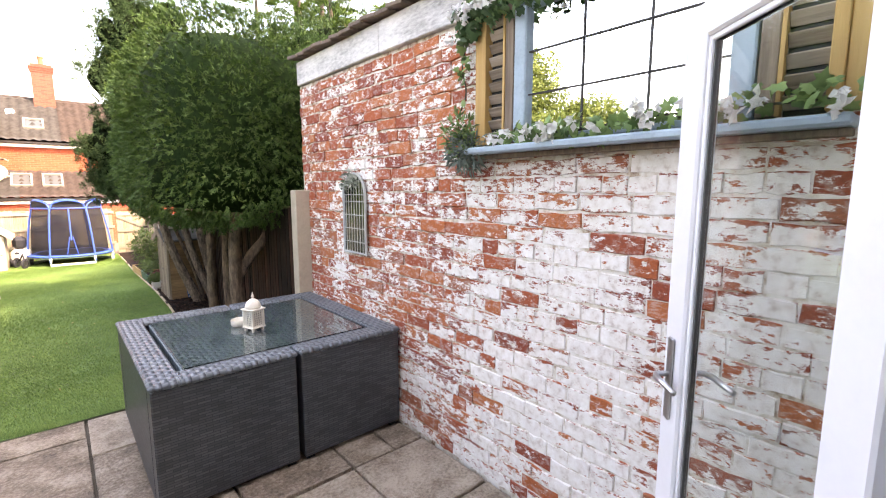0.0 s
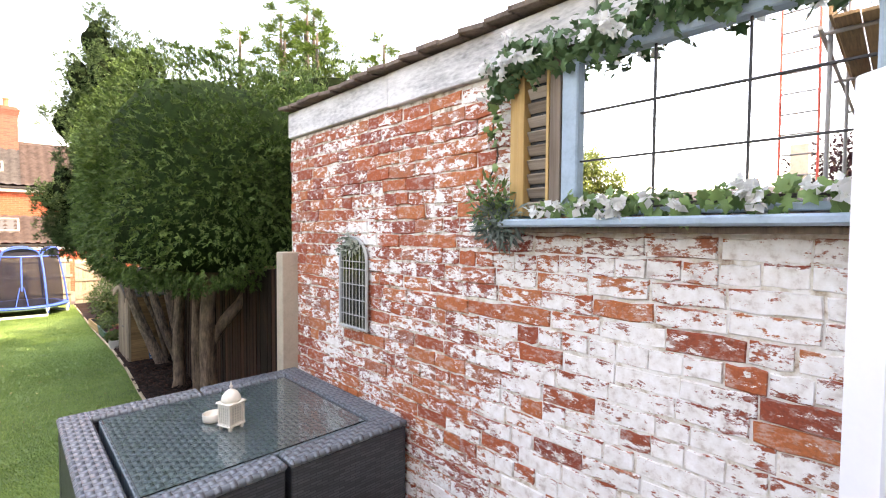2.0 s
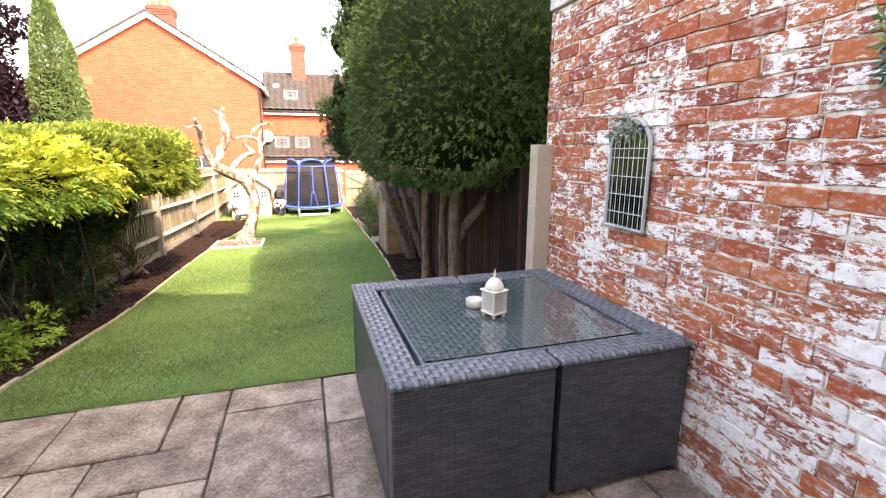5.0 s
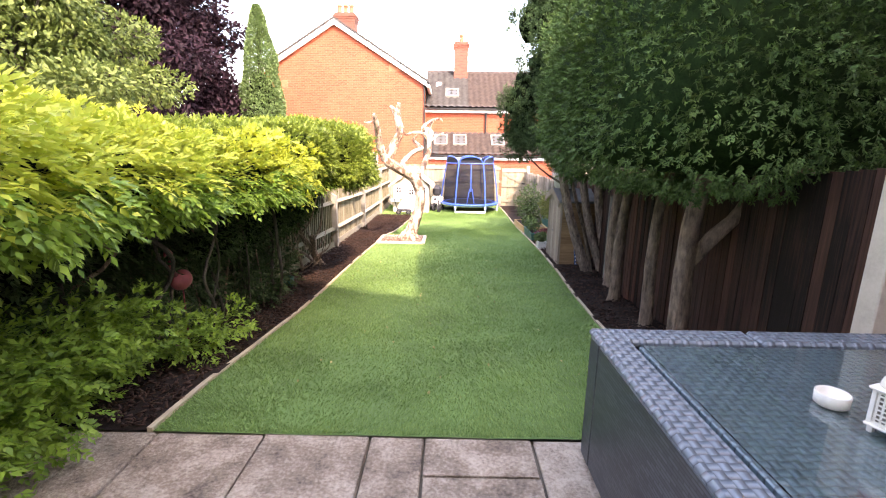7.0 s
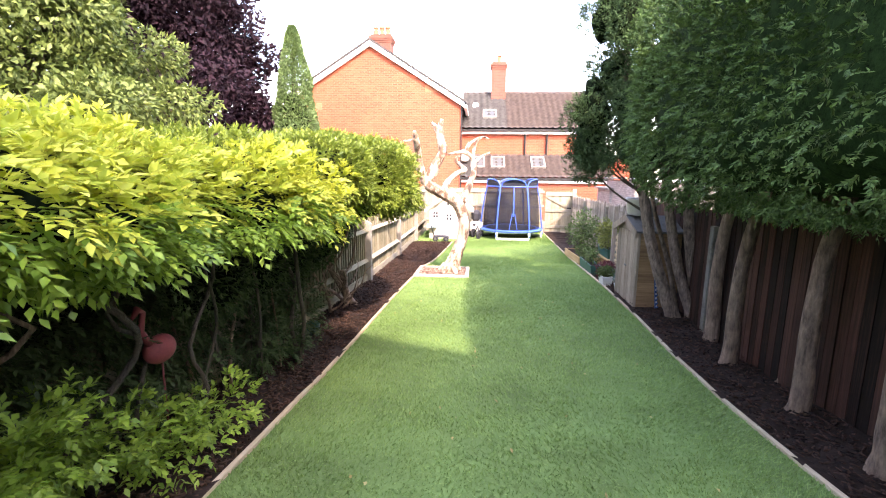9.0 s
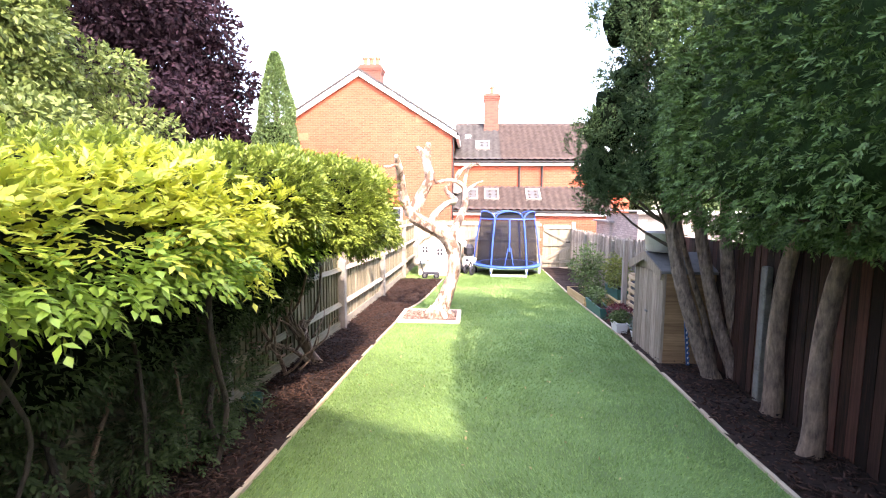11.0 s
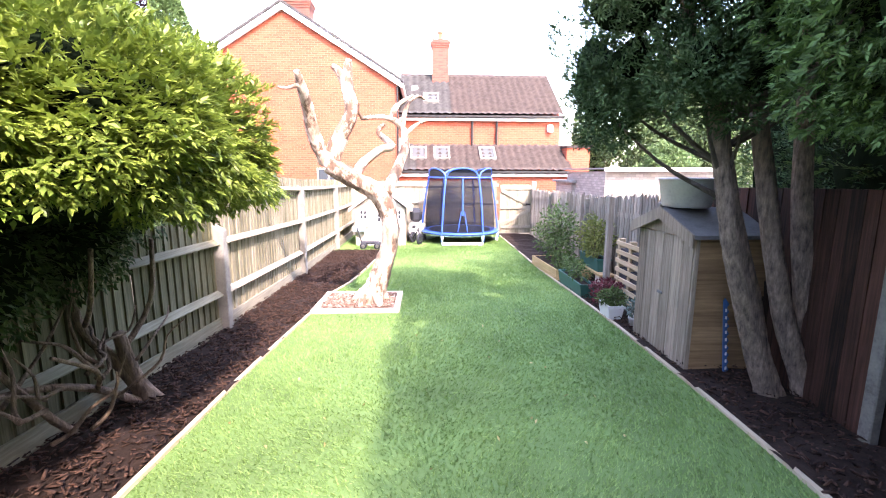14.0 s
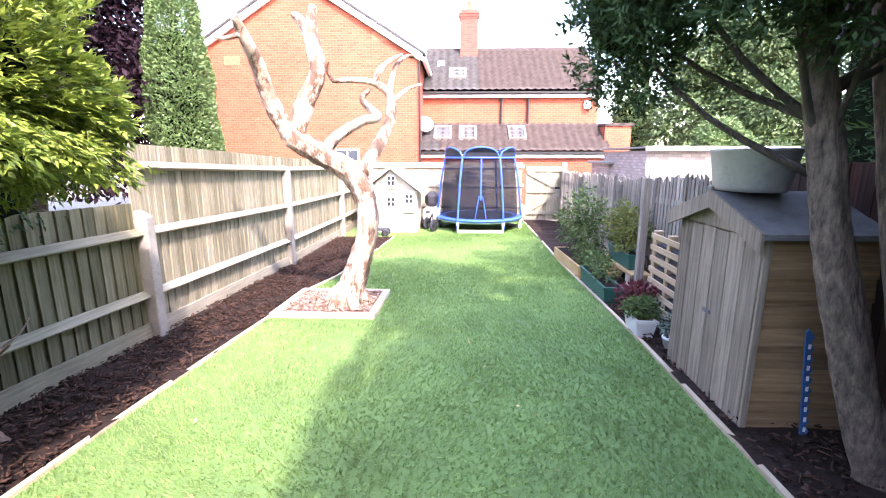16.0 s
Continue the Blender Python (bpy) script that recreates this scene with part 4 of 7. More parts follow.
M_BARK = bark("conifer_bark", (0.36, 0.25, 0.175), (0.035, 0.022, 0.016), 14)
M_BARK_CYP = bark("cypress_bark", (0.36, 0.27, 0.205), (0.014, 0.010, 0.007), 21)
M_BARK_DARK = bark("dark_bark", (0.10, 0.08, 0.06), (0.03, 0.025, 0.02))


def trunk(parent, pts, rads, mat, name="trunk", sides=10, seed=1, steps=4):
    p, r = smooth_path(pts, rads, steps)
    return part(name, tube(p, r, sides, None, 0.12, seed), mat, parent, "", True)


def vine(rng, x, y, z0, z1):
    return [(x + rng.uniform(-0.06, 0.06) * k, y + rng.uniform(-0.12, 0.12) * k, z0 + (z1 - z0) * k / 4) for k in range(5)]


nrng = np.random.default_rng(7)
# clipped yew on bare trunks
yew = thing("clipped_yew", (1.85, 6.2, land(6.2)), "dense dark green clipped yew on bare trunks", "tree")
YC, YH = (1.92, 6.24, 2.27), (1.25, 1.98, 1.06)
at, out = blob_points(20500, YC, YH, nrng, 5.5, 0.07, 0.07, 3.4)
axis = out + nrng.normal(0, 0.5, out.shape) * np.array([1, 1, 0.6]) + np.array([0, 0, 0.1])
own(feathers("crown", at - out * 0.02, axis, 11, 0.052, 0.031, 0.0115, M_YEW, nrng, 0.1, 0.8, 0.45, 0.2, 1.0), yew, "dense clipped dark green foliage")
# solid toned dark green for the shade between the yew sprays
core("crown_shade_core", YC, YH, plain("yew_inner_shade", (0.013, 0.029, 0.009), 0.9, vary=0.4, scale=22, bumps=1.0, fine=90, spec=0.05), yew, 5.5, 0.87, 0.05, 1.9)
for i, (x, y, lean, r) in enumerate(((1.52, 5.38, 0.0, 0.085), (1.67, 6.28, 0.0, 0.07), (1.72, 7.33, 0.03, 0.075), (1.91, 8.05, 0.0, 0.075), (1.95, 6.9, 0.03, 0.04), (1.9, 4.9, 0.0, 0.06))):
    g = land(y)
    trunk(yew, [(x, y, g - 0.05), (x + 0.02, y - 0.02, g + 0.12), (x + lean * 0.4, y - 0.03, g + 0.7), (x + lean, y - 0.08, g + 1.3), (x + lean + 0.05, y - 0.25, g + 2.0)], [r * 1.25, r * 1.02, r * 0.9, r * 0.8, r * 0.55], M_BARK, "trunk", 10, i)
trunk(yew, [(1.55, 5.36, 0.62), (1.68, 5.3, 0.86), (1.85, 5.25, 1.1), (1.95, 5.2, 1.5)], [0.05, 0.06, 0.05, 0.04], M_BARK, "limb")

# tall cypress further on
cyp = thing("tall_cypress", (1.8, 9.0, land(9)), "tall dark cypress with several bare brown trunks", "tree")
for i, (pts, rads) in enumerate((
        ([(1.86, 8.95, -0.5), (1.8, 8.95, -0.35), (1.6, 8.95, 0.17), (1.45, 8.95, 0.67), (1.35, 8.95, 1.15), (1.22, 8.97, 1.7), (1.05, 9.0, 2.2), (1.1, 9.1, 3.4)], [0.16, 0.12, 0.098, 0.09, 0.085, 0.07, 0.055, 0.03]),
        ([(2.05, 8.9, -0.5), (2.02, 8.9, -0.3), (1.86, 8.95, 0.18), (1.68, 9.0, 1.09), (1.62, 9.1, 2.0), (1.7, 9.2, 3.8)], [0.13, 0.1, 0.09, 0.08, 0.065, 0.04]),
        ([(2.14, 8.95, -0.5), (2.1, 8.97, -0.2), (1.93, 9.0, 1.09), (2.0, 9.2, 3.0)], [0.12, 0.095, 0.085, 0.05]),
        ([(1.95, 9.1, -0.48), (1.8, 9.12, 0.2), (1.52, 9.15, 1.2), (1.5, 9.4, 2.4)], [0.05, 0.045, 0.038, 0.025]))):
    pts = [(x + 0.06 * max(0.0, 1 - max(z, 0) / 2.4), y, z) for x, y, z in pts]
    trunk(cyp, pts, [q * 0.7 for q in rads], M_BARK_CYP, "trunk", 18, 20 + i, 8)
brng = random.Random(5)
pads = []
for k in range(26):
    a = k * 2.399
    f = k / 26
    z = 1.95 + 2.6 * f
    rad = 0.95 * (1 - 0.55 * f) * brng.uniform(0.75, 1.1)
    pads.append(((1.55 + rad * math.cos(a), 9.15 + rad * math.sin(a), z + brng.uniform(-0.15, 0.15)), (brng.uniform(0.3, 0.45), brng.uniform(0.32, 0.48), brng.uniform(0.4, 0.65))))
pads += [((0.75, 9.1, 1.9), (0.25, 0.35, 0.3)), ((0.7, 9.2, 2.5), (0.25, 0.35, 0.5)), ((0.72, 9.0, 3.3), (0.28, 0.35, 0.5)), ((0.9, 9.0, 4.0), (0.3, 0.35, 0.5)), ((1.3, 9.1, 4.4), (0.3, 0.35, 0.4)),
         ((0.7, 9.4, 1.65), (0.22, 0.3, 0.2)), ((1.9, 8.8, 2.6), (0.5, 0.4, 0.5)), ((2.3, 8.9, 2.2), (0.5, 0.5, 0.4)), ((1.5, 8.6, 3.2), (0.4, 0.4, 0.5)),
         ((1.0, 8.72, 1.8), (0.22, 0.25, 0.25)), ((0.95, 8.75, 2.3), (0.25, 0.25, 0.35)), ((1.2, 8.6, 2.7), (0.3, 0.3, 0.4)), ((1.5, 8.75, 2.15), (0.35, 0.3, 0.4)), ((1.35, 8.7, 1.75), (0.3, 0.25, 0.25))]
pa, po = [], []
for i, (c, h) in enumerate(pads):
    for q in range(7):
        d = Vector((brng.gauss(0, 1), brng.gauss(0, 1), brng.gauss(0, 1))).normalized()
        lump = tuple(c[w] + d[w] * h[w] * 0.72 for w in range(3))
        r = brng.uniform(0.11, 0.19)
        a, o = blob_points(66, lump, (r, r, r * 1.25), nrng, 2.0, 0.15, 0.2, 6.0)
        pa.append(a), po.append(o)
    limb_from = Vector((1.4, 9.0, max(1.0, c[2] - 0.7)))
    mid = (limb_from + Vector(c)) / 2 + Vector((0, 0, -0.08))
    trunk(cyp, [limb_from, mid, Vector(c)], [0.02, 0.013, 0.006], M_BARK_DARK, "branch", 6, 40 + i, 3)
    core("crown_shade_core", c, h, M_INNERSHADE, cyp, 2.0, 0.45, 0.2, 3.0)
own(tufts("crown", np.concatenate(pa), np.concatenate(po), 10, 0.042, 0.014, M_CYP, nrng, 0.045, 0.6, 0.4), cyp, "clumped dark green cypress foliage")

# golden climber and shrubs along the left fence
gold = thing("golden_climber", (-2.7, 5.2, land(5.2)), "golden yellow-green climber spilling over the fence", "shrub")
clumps = []
for k in range(13):
    y = 2.9 + k * 0.36
    clumps.append(((-2.75 + 0.12 * math.sin(k * 1.7), y, 1.40 - 0.02 * k + 0.07 * math.sin(k * 2.3)), (0.72 + 0.08 * math.sin(k), 0.42, 0.36)))
ga, go = [], []
for c, h in clumps:
    a, o = blob_points(1350, c, h, nrng, 2.3, 0.4, 0.3, 3.2, 0.75)
    ga.append(a), go.append(o)
ga, go = np.concatenate(ga), np.concatenate(go)
high = ga[:, 2] > 1.06 + 0.12 * nrng.random(len(ga)) - 0.02 * (ga[:, 1] - 3)
ga, go = ga[high], go[high]
# highest leaves take the gold, sunlight put into colour; the rest stay green
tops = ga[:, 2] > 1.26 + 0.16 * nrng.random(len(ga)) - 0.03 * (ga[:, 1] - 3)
ax = go + nrng.normal(0, 0.35, go.shape) + np.array([0.35, 0, -0.1])
own(feathers("sunny_leaves", ga[tops], ax[tops], 7, 0.085, 0.054, 0.027, M_GOLD, nrng, 0.28, 1.0, 0.22), gold, "golden yellow leaves with sunlight put into their colour")
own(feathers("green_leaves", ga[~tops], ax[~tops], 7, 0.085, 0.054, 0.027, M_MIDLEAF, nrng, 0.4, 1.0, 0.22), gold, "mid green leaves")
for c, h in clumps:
    core("crown_shade_core", c, h, M_INNERSHADE, gold, 2.2, 0.72, 0.1, 2.0)
vr = random.Random(12)
for k in range(22):
    y = 3.6 + k * 0.17 + vr.uniform(-0.08, 0.08)
    x = fence_left(y) + vr.uniform(0.15, 0.5)
    pts = vine(vr, x, y, land(y) - 0.02, 1.15)
    trunk(gold, pts, [vr.uniform(0.008, 0.02)] * 5, M_BARK_DARK if k % 3 else M_BARK, "stem", 6, k, 3)
# leafy skirt that hangs to the ground by the patio
sk = []
for k in range(46):
    y = 3.2 + 2.2 * vr.random() ** 1.5
    z = land(y) + vr.uniform(0.05, 0.58) * (1.0 if y < 4.6 else 0.5)
    sk.append(((fence_left(y) + vr.uniform(0.2, 0.7), y, z), (0.17, 0.24, 0.18)))
sa, so = [np.concatenate(q) for q in zip(*[blob_points(64, c, h, nrng, 2.0, 0.8, 0.3, 4.0) for c, h in sk])]
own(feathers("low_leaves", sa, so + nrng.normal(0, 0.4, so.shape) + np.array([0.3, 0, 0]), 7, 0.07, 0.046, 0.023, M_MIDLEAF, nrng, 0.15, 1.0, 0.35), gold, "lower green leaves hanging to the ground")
# leaves against the fence, coloured dark to stand in for shade
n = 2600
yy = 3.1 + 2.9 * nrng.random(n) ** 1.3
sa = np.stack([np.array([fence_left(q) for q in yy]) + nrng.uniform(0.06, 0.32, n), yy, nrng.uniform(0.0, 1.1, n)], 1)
own(feathers("shaded_leaves", sa, nrng.normal(0, 0.5, (n, 3)) + np.array([0.7, 0, -0.2]), 9, 0.10, 0.046, 0.02, M_FAR_SHADED, nrng, 0.5, 0.85, 0.18), gold, "leaves coloured dark for the shade against the fence")

shrub = thing("round_green_shrub", (-2.4, 8.0, land(8)), "large clipped bright green evergreen shrub over the fence", "shrub")
SC = [((-2.6, 8.3, 1.33), (1.04, 1.06, 0.52)), ((-2.6, 7.2, 1.42), (0.8, 0.7, 0.36)), ((-3.0, 6.4, 1.36), (0.9, 0.8, 0.4))]
for i, (c, h) in enumerate(SC):
    a, o = blob_points((17000, 7000, 3500)[i], c, h, nrng, 3.4 if i == 0 else 2.6, 0.22, 0.16, 3.2, 0.4)
    up = a[:, 2] > np.interp(a[:, 1], [6.4, 7.6, 8.7], [1.1, 1.04, 0.84]) + 0.07 * nrng.random(len(a))
    a, o = a[up], o[up]
    own(feathers("crown", a, o + nrng.normal(0, 0.4, o.shape) * np.array([1, 1, 0.6]) + np.array([0.1, 0, 0]), 7, 0.055, 0.042, 0.0165, M_SHRUB, nrng, 0.1, 0.7, 0.3), shrub, "small glossy green leaves")
    core("crown_shade_core", c, h, M_INNERSHADE, shrub, 3.4 if i == 0 else 2.6, 0.82, 0.1, 2.4)
# lower foliage against the fence, coloured dark for the shade under the canopy
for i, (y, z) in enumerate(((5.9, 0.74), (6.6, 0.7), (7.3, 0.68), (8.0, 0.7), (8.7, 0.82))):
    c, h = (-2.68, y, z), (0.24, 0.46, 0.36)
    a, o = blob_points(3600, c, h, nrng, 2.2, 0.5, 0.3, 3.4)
    own(leaves("hanging_leaves", a, o, 0.055, 0.018, M_FAR_SHADED, nrng, 0.4, 0.7, 0.2), shrub)
    core("crown_shade_core", c, h, M_INNERSHADE, shrub, 2.2, 0.8, 0.12, 2.4)
# dark mass added over the low fence, shade under the shrubs put into colour
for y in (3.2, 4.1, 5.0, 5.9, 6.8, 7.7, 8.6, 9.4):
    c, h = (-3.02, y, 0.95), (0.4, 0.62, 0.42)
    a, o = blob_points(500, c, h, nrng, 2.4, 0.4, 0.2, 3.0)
    own(feathers("inner_leaves", a, o + nrng.normal(0, 0.5, o.shape), 7, 0.07, 0.045, 0.018, M_FAR_SHADED, nrng, 0.3, 0.8, 0.2), shrub)
    core("crown_shade_core", c, h, M_INNERSHADE, shrub, 2.4, 0.85, 0.1, 2.4)
# golden shoots of the climber reaching over the shrub
shoots = [((-1.96, 6.42, 1.1), (0.16, 0.22, 0.12)), ((-2.02, 6.3, 1.32), (0.16, 0.2, 0.14)), ((-1.98, 6.55, 1.22), (0.16, 0.22, 0.12)), ((-1.98, 6.75, 1.4), (0.14, 0.16, 0.1)), ((-2.1, 6.1, 1.45), (0.2, 0.24, 0.14))]
ga, go = [np.concatenate(q) for q in zip(*[blob_points(42, c, h, nrng, 2.0, 0.8, 0.3, 5.0) for c, h in shoots])]
own(feathers("shoot_foliage", ga, go + nrng.normal(0, 0.4, go.shape), 7, 0.085, 0.054, 0.027, M_GOLD, nrng, 0.28, 1.0, 0.22), gold, "golden yellow leaves with sunlight put into their colour")
for k, (pts, r) in enumerate((
        ([(-2.35, 8.55, -0.42), (-2.5, 8.5, -0.1), (-2.58, 8.35, 0.2), (-2.5, 8.2, 0.75)], 0.05), ([(-2.38, 8.5, -0.40), (-2.45, 8.25, -0.18), (-2.5, 7.9, 0.0), (-2.55, 7.5, 0.1)], 0.035),
        ([(-2.5, 8.5, -0.1), (-2.35, 8.7, 0.25), (-2.3, 8.7, 0.7)], 0.025), ([(-2.5, 8.1, -0.38), (-2.45, 7.85, -0.1), (-2.6, 7.7, 0.35), (-2.55, 7.6, 0.8)], 0.03),
        ([(-2.55, 8.35, 0.2), (-2.35, 8.15, 0.4), (-2.2, 8.0, 0.75)], 0.02), ([(-2.45, 8.25, -0.18), (-2.25, 8.0, 0.05), (-2.15, 7.6, 0.3)], 0.018),
        ([(-2.6, 7.0, -0.36), (-2.55, 6.9, 0.1), (-2.6, 6.7, 0.8)], 0.03))):
    pts = [(x - 0.2, y + 0.46, z) for x, y, z in pts]
    trunk(shrub, pts, [r * 0.85 * (1 - 0.18 * q) for q in range(len(pts))], M_BARK, "stem", 8, 60 + k, 4)


trunk(shrub, [(-2.5, 9.03, -0.45), (-2.56, 9.02, -0.37), (-2.62, 9.0, -0.2), (-2.66, 8.96, 0.1)], [0.07, 0.06, 0.045, 0.035], M_BARK, "stump", 12, 77, 4)
wr = random.Random(41)
for k in range(16):
    x, y, z = -2.55 + wr.uniform(-0.15, 0.12), 8.0 + wr.random() * 1.2, land(8) + wr.uniform(0.05, 0.5)
    pts = [(x, y, z)]
    dx, dy = wr.uniform(-0.1, 0.1), wr.uniform(-0.2, 0.15)
    for q in range(4):
        pts.append((pts[-1][0] + dx + wr.uniform(-0.06, 0.06), pts[-1][1] + dy + wr.uniform(-0.07, 0.07), pts[-1][2] + wr.uniform(0.0, 0.17)))
    trunk(shrub, pts, [0.014, 0.012, 0.01, 0.007, 0.004], M_BARK, "twig", 6, k, 3)


# ---- trees beyond the fences ----
def leafy_tree(name, base, height, spread, mat, label, seed, clumps=26, per=1500, size=0.16, low=0.35, squash=0.8, flat=(0.5, 0.5, 0.35)):
    r = random.Random(seed)
    t = thing(name, base, label, "tree")
    b = Vector(base)
    trunk(t, [b, b + Vector((0.1, 0, height * 0.25)), b + Vector((0, 0.1, height * 0.55)), b + Vector((0.05, 0, height * 0.85))], [0.22, 0.17, 0.11, 0.03], M_BARK_DARK, "trunk", 9, seed)
    A, O = [], []
    for k in range(clumps):
        f = (k + 0.5) / clumps
        z = height * (low + (1 - low) * f)
        reach = spread * math.sin(math.pi * min(1, 0.18 + 0.8 * f)) ** 0.7
        a = k * 2.399 + r.uniform(-0.3, 0.3)
        rr = reach * r.uniform(0.35, 1.0)
        c = b + Vector((rr * math.cos(a), rr * math.sin(a), z))
        s = spread * r.uniform(0.28, 0.42)
        pts, out = blob_points(per, tuple(c), (s, s, s * squash), nrng, 2.0, 0.6, 0.35, 1.6 / spread * 2)
        A.append(pts), O.append(out)
        if k % 2 == 0:
            trunk(t, [b + Vector((0, 0, z * 0.6)), (b + Vector((0, 0, z * 0.7)) + c) / 2, c], [0.06, 0.04, 0.015], M_BARK_DARK, "limb", 6, k, 3)
    own(leaves("crown", np.concatenate(A), np.concatenate(O), size, size * 0.5, mat, nrng, 0.25, 0.8, 0.2), t)
    return t


leafy_tree("green_tree", (-8.5, 10.4, -0.5), 6.6, 2.2, M_TREE, "pale green leafy tree beyond the fence", 3, 46, 1500, 0.125, 0.22, 0.55)
leafy_tree("green_tree", (-6.6, 6.2, -0.4), 4.0, 1.5, M_TREE, "pale green leafy tree beyond the fence", 4, 26, 1700, 0.085, 0.3, 0.55)
leafy_tree("purple_tree", (-10.9, 18.0, -0.7), 9.2, 3.2, M_PURPLE, "dark purple-leaved tree behind the gardens", 5, 60, 1200, 0.2, 0.15, 0.6)
leafy_tree("dark_tree", (11.5, 27, -0.7), 7.0, 3.6, M_FAR_SHADED, "broad green tree behind the outbuilding", 6, 34, 1500, 0.22, 0.1)
leafy_tree("light_tree", (8.8, 23.5, -0.7), 2.7, 1.3, M_IVY, "bright green tree behind the outbuilding", 8, 16, 1500, 0.14, 0.2)


def column_tree(name, base, height, rad, mat, label, n, size, seed):
    t = thing(name, base, label, "tree")
    trunk(t, [base, (base[0], base[1], base[2] + height * 0.5), (base[0], base[1], base[2] + height * 0.9)], [0.2, 0.14, 0.04], M_BARK_DARK)
    u = nrng.random(n)
    z = u ** 1.25
    prof = rad * np.clip(1 - z ** 2.1, 0, 1) ** 0.75 * 0.92 + 0.03
    a = nrng.random(n) * 2 * np.pi
    lump = np.array([noise.noise(Vector((math.cos(q) * 1.6, math.sin(q) * 1.6, w * height * 1.3 + seed))) for q, w in zip(a, z)]) * 0.25
    r = prof * (1 + lump - 0.25 * nrng.random(n) ** 2)
    out = np.stack([np.cos(a), np.sin(a), np.full(n, 0.35)], 1)
    at = np.array(base) + np.stack([r * np.cos(a), r * np.sin(a), z * height], 1)
    own(leaves("crown", at, unit(out), size, size * 0.45, mat, nrng, -0.2, 0.6, 0.2), t)
    core("crown_shade_core", (base[0], base[1], base[2] + height * 0.36), (rad * 0.74, rad * 0.74, height * 0.4), M_INNERSHADE, t)
    return t


column_tree("ivy_column_tree", (-7.1, 18.5, -0.7), 6.9, 0.92, M_IVY, "narrow ivy-clad column of a tree", 46000, 0.1, 2)
column_tree("ivy_column_tree", (7.6, 28.5, -0.7), 6.4, 1.1, M_IVY, "narrow ivy-clad column of a tree", 9000, 0.18, 4)
lr = random.Random(8)
for k in range(14):
    x, y = 3.5 + 0.36 * k + lr.uniform(-0.3, 0.3), 8.9 + 0.28 * k + lr.uniform(-0.5, 0.5)
    h, r = lr.uniform(5.9, 7.6), lr.uniform(0.7, 1.0)
    if k > 8:
        x, y, h, r = 4.3 + 0.4 * (k - 9) + lr.uniform(-0.1, 0.1), 8.1 + lr.uniform(-0.3, 0.3), lr.uniform(5.5, 6.3), lr.uniform(0.55, 0.75)
    t = thing("lime_conifer", (x, y, -0.5), "bright green feathery conifer beyond the fence", "tree", "conifers beyond the fence")
    trunk(t, [(x, y, -0.5), (x, y, h * 0.5), (x, y, h - 0.6)], [0.12, 0.08, 0.02], M_BARK_DARK)
    A, O = [], []
    for q in range(52):
        f = (q + lr.random()) / 52
        a = q * 2.399 + lr.uniform(-0.3, 0.3)
        reach = (r * (1 - f) ** 0.7 + 0.14) * lr.uniform(0.7, 1.3)
        for w in np.linspace(0.15, 1.0, 9):
            A.append((x + reach * w * math.cos(a), y + reach * w * math.sin(a), 0.9 + f * (h - 1.5) + 0.55 * reach * w - 0.35 * reach * w * w))
            O.append((math.cos(a) + lr.gauss(0, 0.5), math.sin(a) + lr.gauss(0, 0.5), 0.45 + lr.gauss(0, 0.2)))
    own(feathers("crown", np.array(A), np.array(O), 13, 0.26, 0.11, 0.026, M_LIME, nrng, 0.35, 0.7, 0.2), t, "feathery bright green sprays")
dh = thing("dark_conifer_hedge", (3.6, 8.0, -0.5), "dark conifer hedge beyond the fence", "hedge")
for c, h in (((3.6, 7.2, 2.1), (0.9, 1.6, 2.3)), ((3.7, 9.2, 1.9), (0.8, 1.2, 2.1)), ((4.0, 10.3, 1.7), (0.65, 0.9, 1.9)), ((4.75, 12.0, 1.7), (0.65, 0.9, 2.0))):
    at, out = blob_points(1300, c, h, nrng, 3.0, 0.15, 0.1, 1.8)
    own(tufts("crown", at, out, 12, 0.07, 0.018, M_CYP, nrng, 0.09, 0.5, 0.3), dh)
    core("crown_shade_core", c, h, M_INNERSHADE, dh, 3.0, 0.88, 0.08, 1.8)
    trunk(dh, [(c[0], c[1], -0.5), (c[0], c[1], 1.0), (c[0], c[1], 3.0)], [0.1, 0.08, 0.04], M_BARK_DARK)
low = thing("low_shrub", (-2.6, 6.85, land(6.85)), "low leafy green shrub at the foot of the fence", "shrub")
for c, h in (((-2.62, 6.9, -0.12), (0.22, 0.3, 0.27)), ((-2.66, 6.45, 0.05), (0.2, 0.3, 0.3)), ((-2.62, 7.3, 0.0), (0.24, 0.34, 0.38)), ((-2.7, 7.05, 0.42), (0.2, 0.34, 0.3))):
    at, out = blob_points(420, c, h, nrng, 2.0, 0.7, 0.3, 4.0)
    own(feathers("leaves", at, out + nrng.normal(0, 0.5, out.shape), 7, 0.08, 0.04, 0.017, M_FAR_SHADED, nrng, 0.2, 0.8, 0.2), low)
for k in range(6):
    y = 6.3 + 0.13 * k
    part("stem", tube([(-2.66, y, land(y) - 0.03), (-2.62, y + 0.03, land(y) + 0.3), (-2.6, y, land(y) + 0.5)], [0.008, 0.006, 0.003], 5), M_BARK_DARK, low)


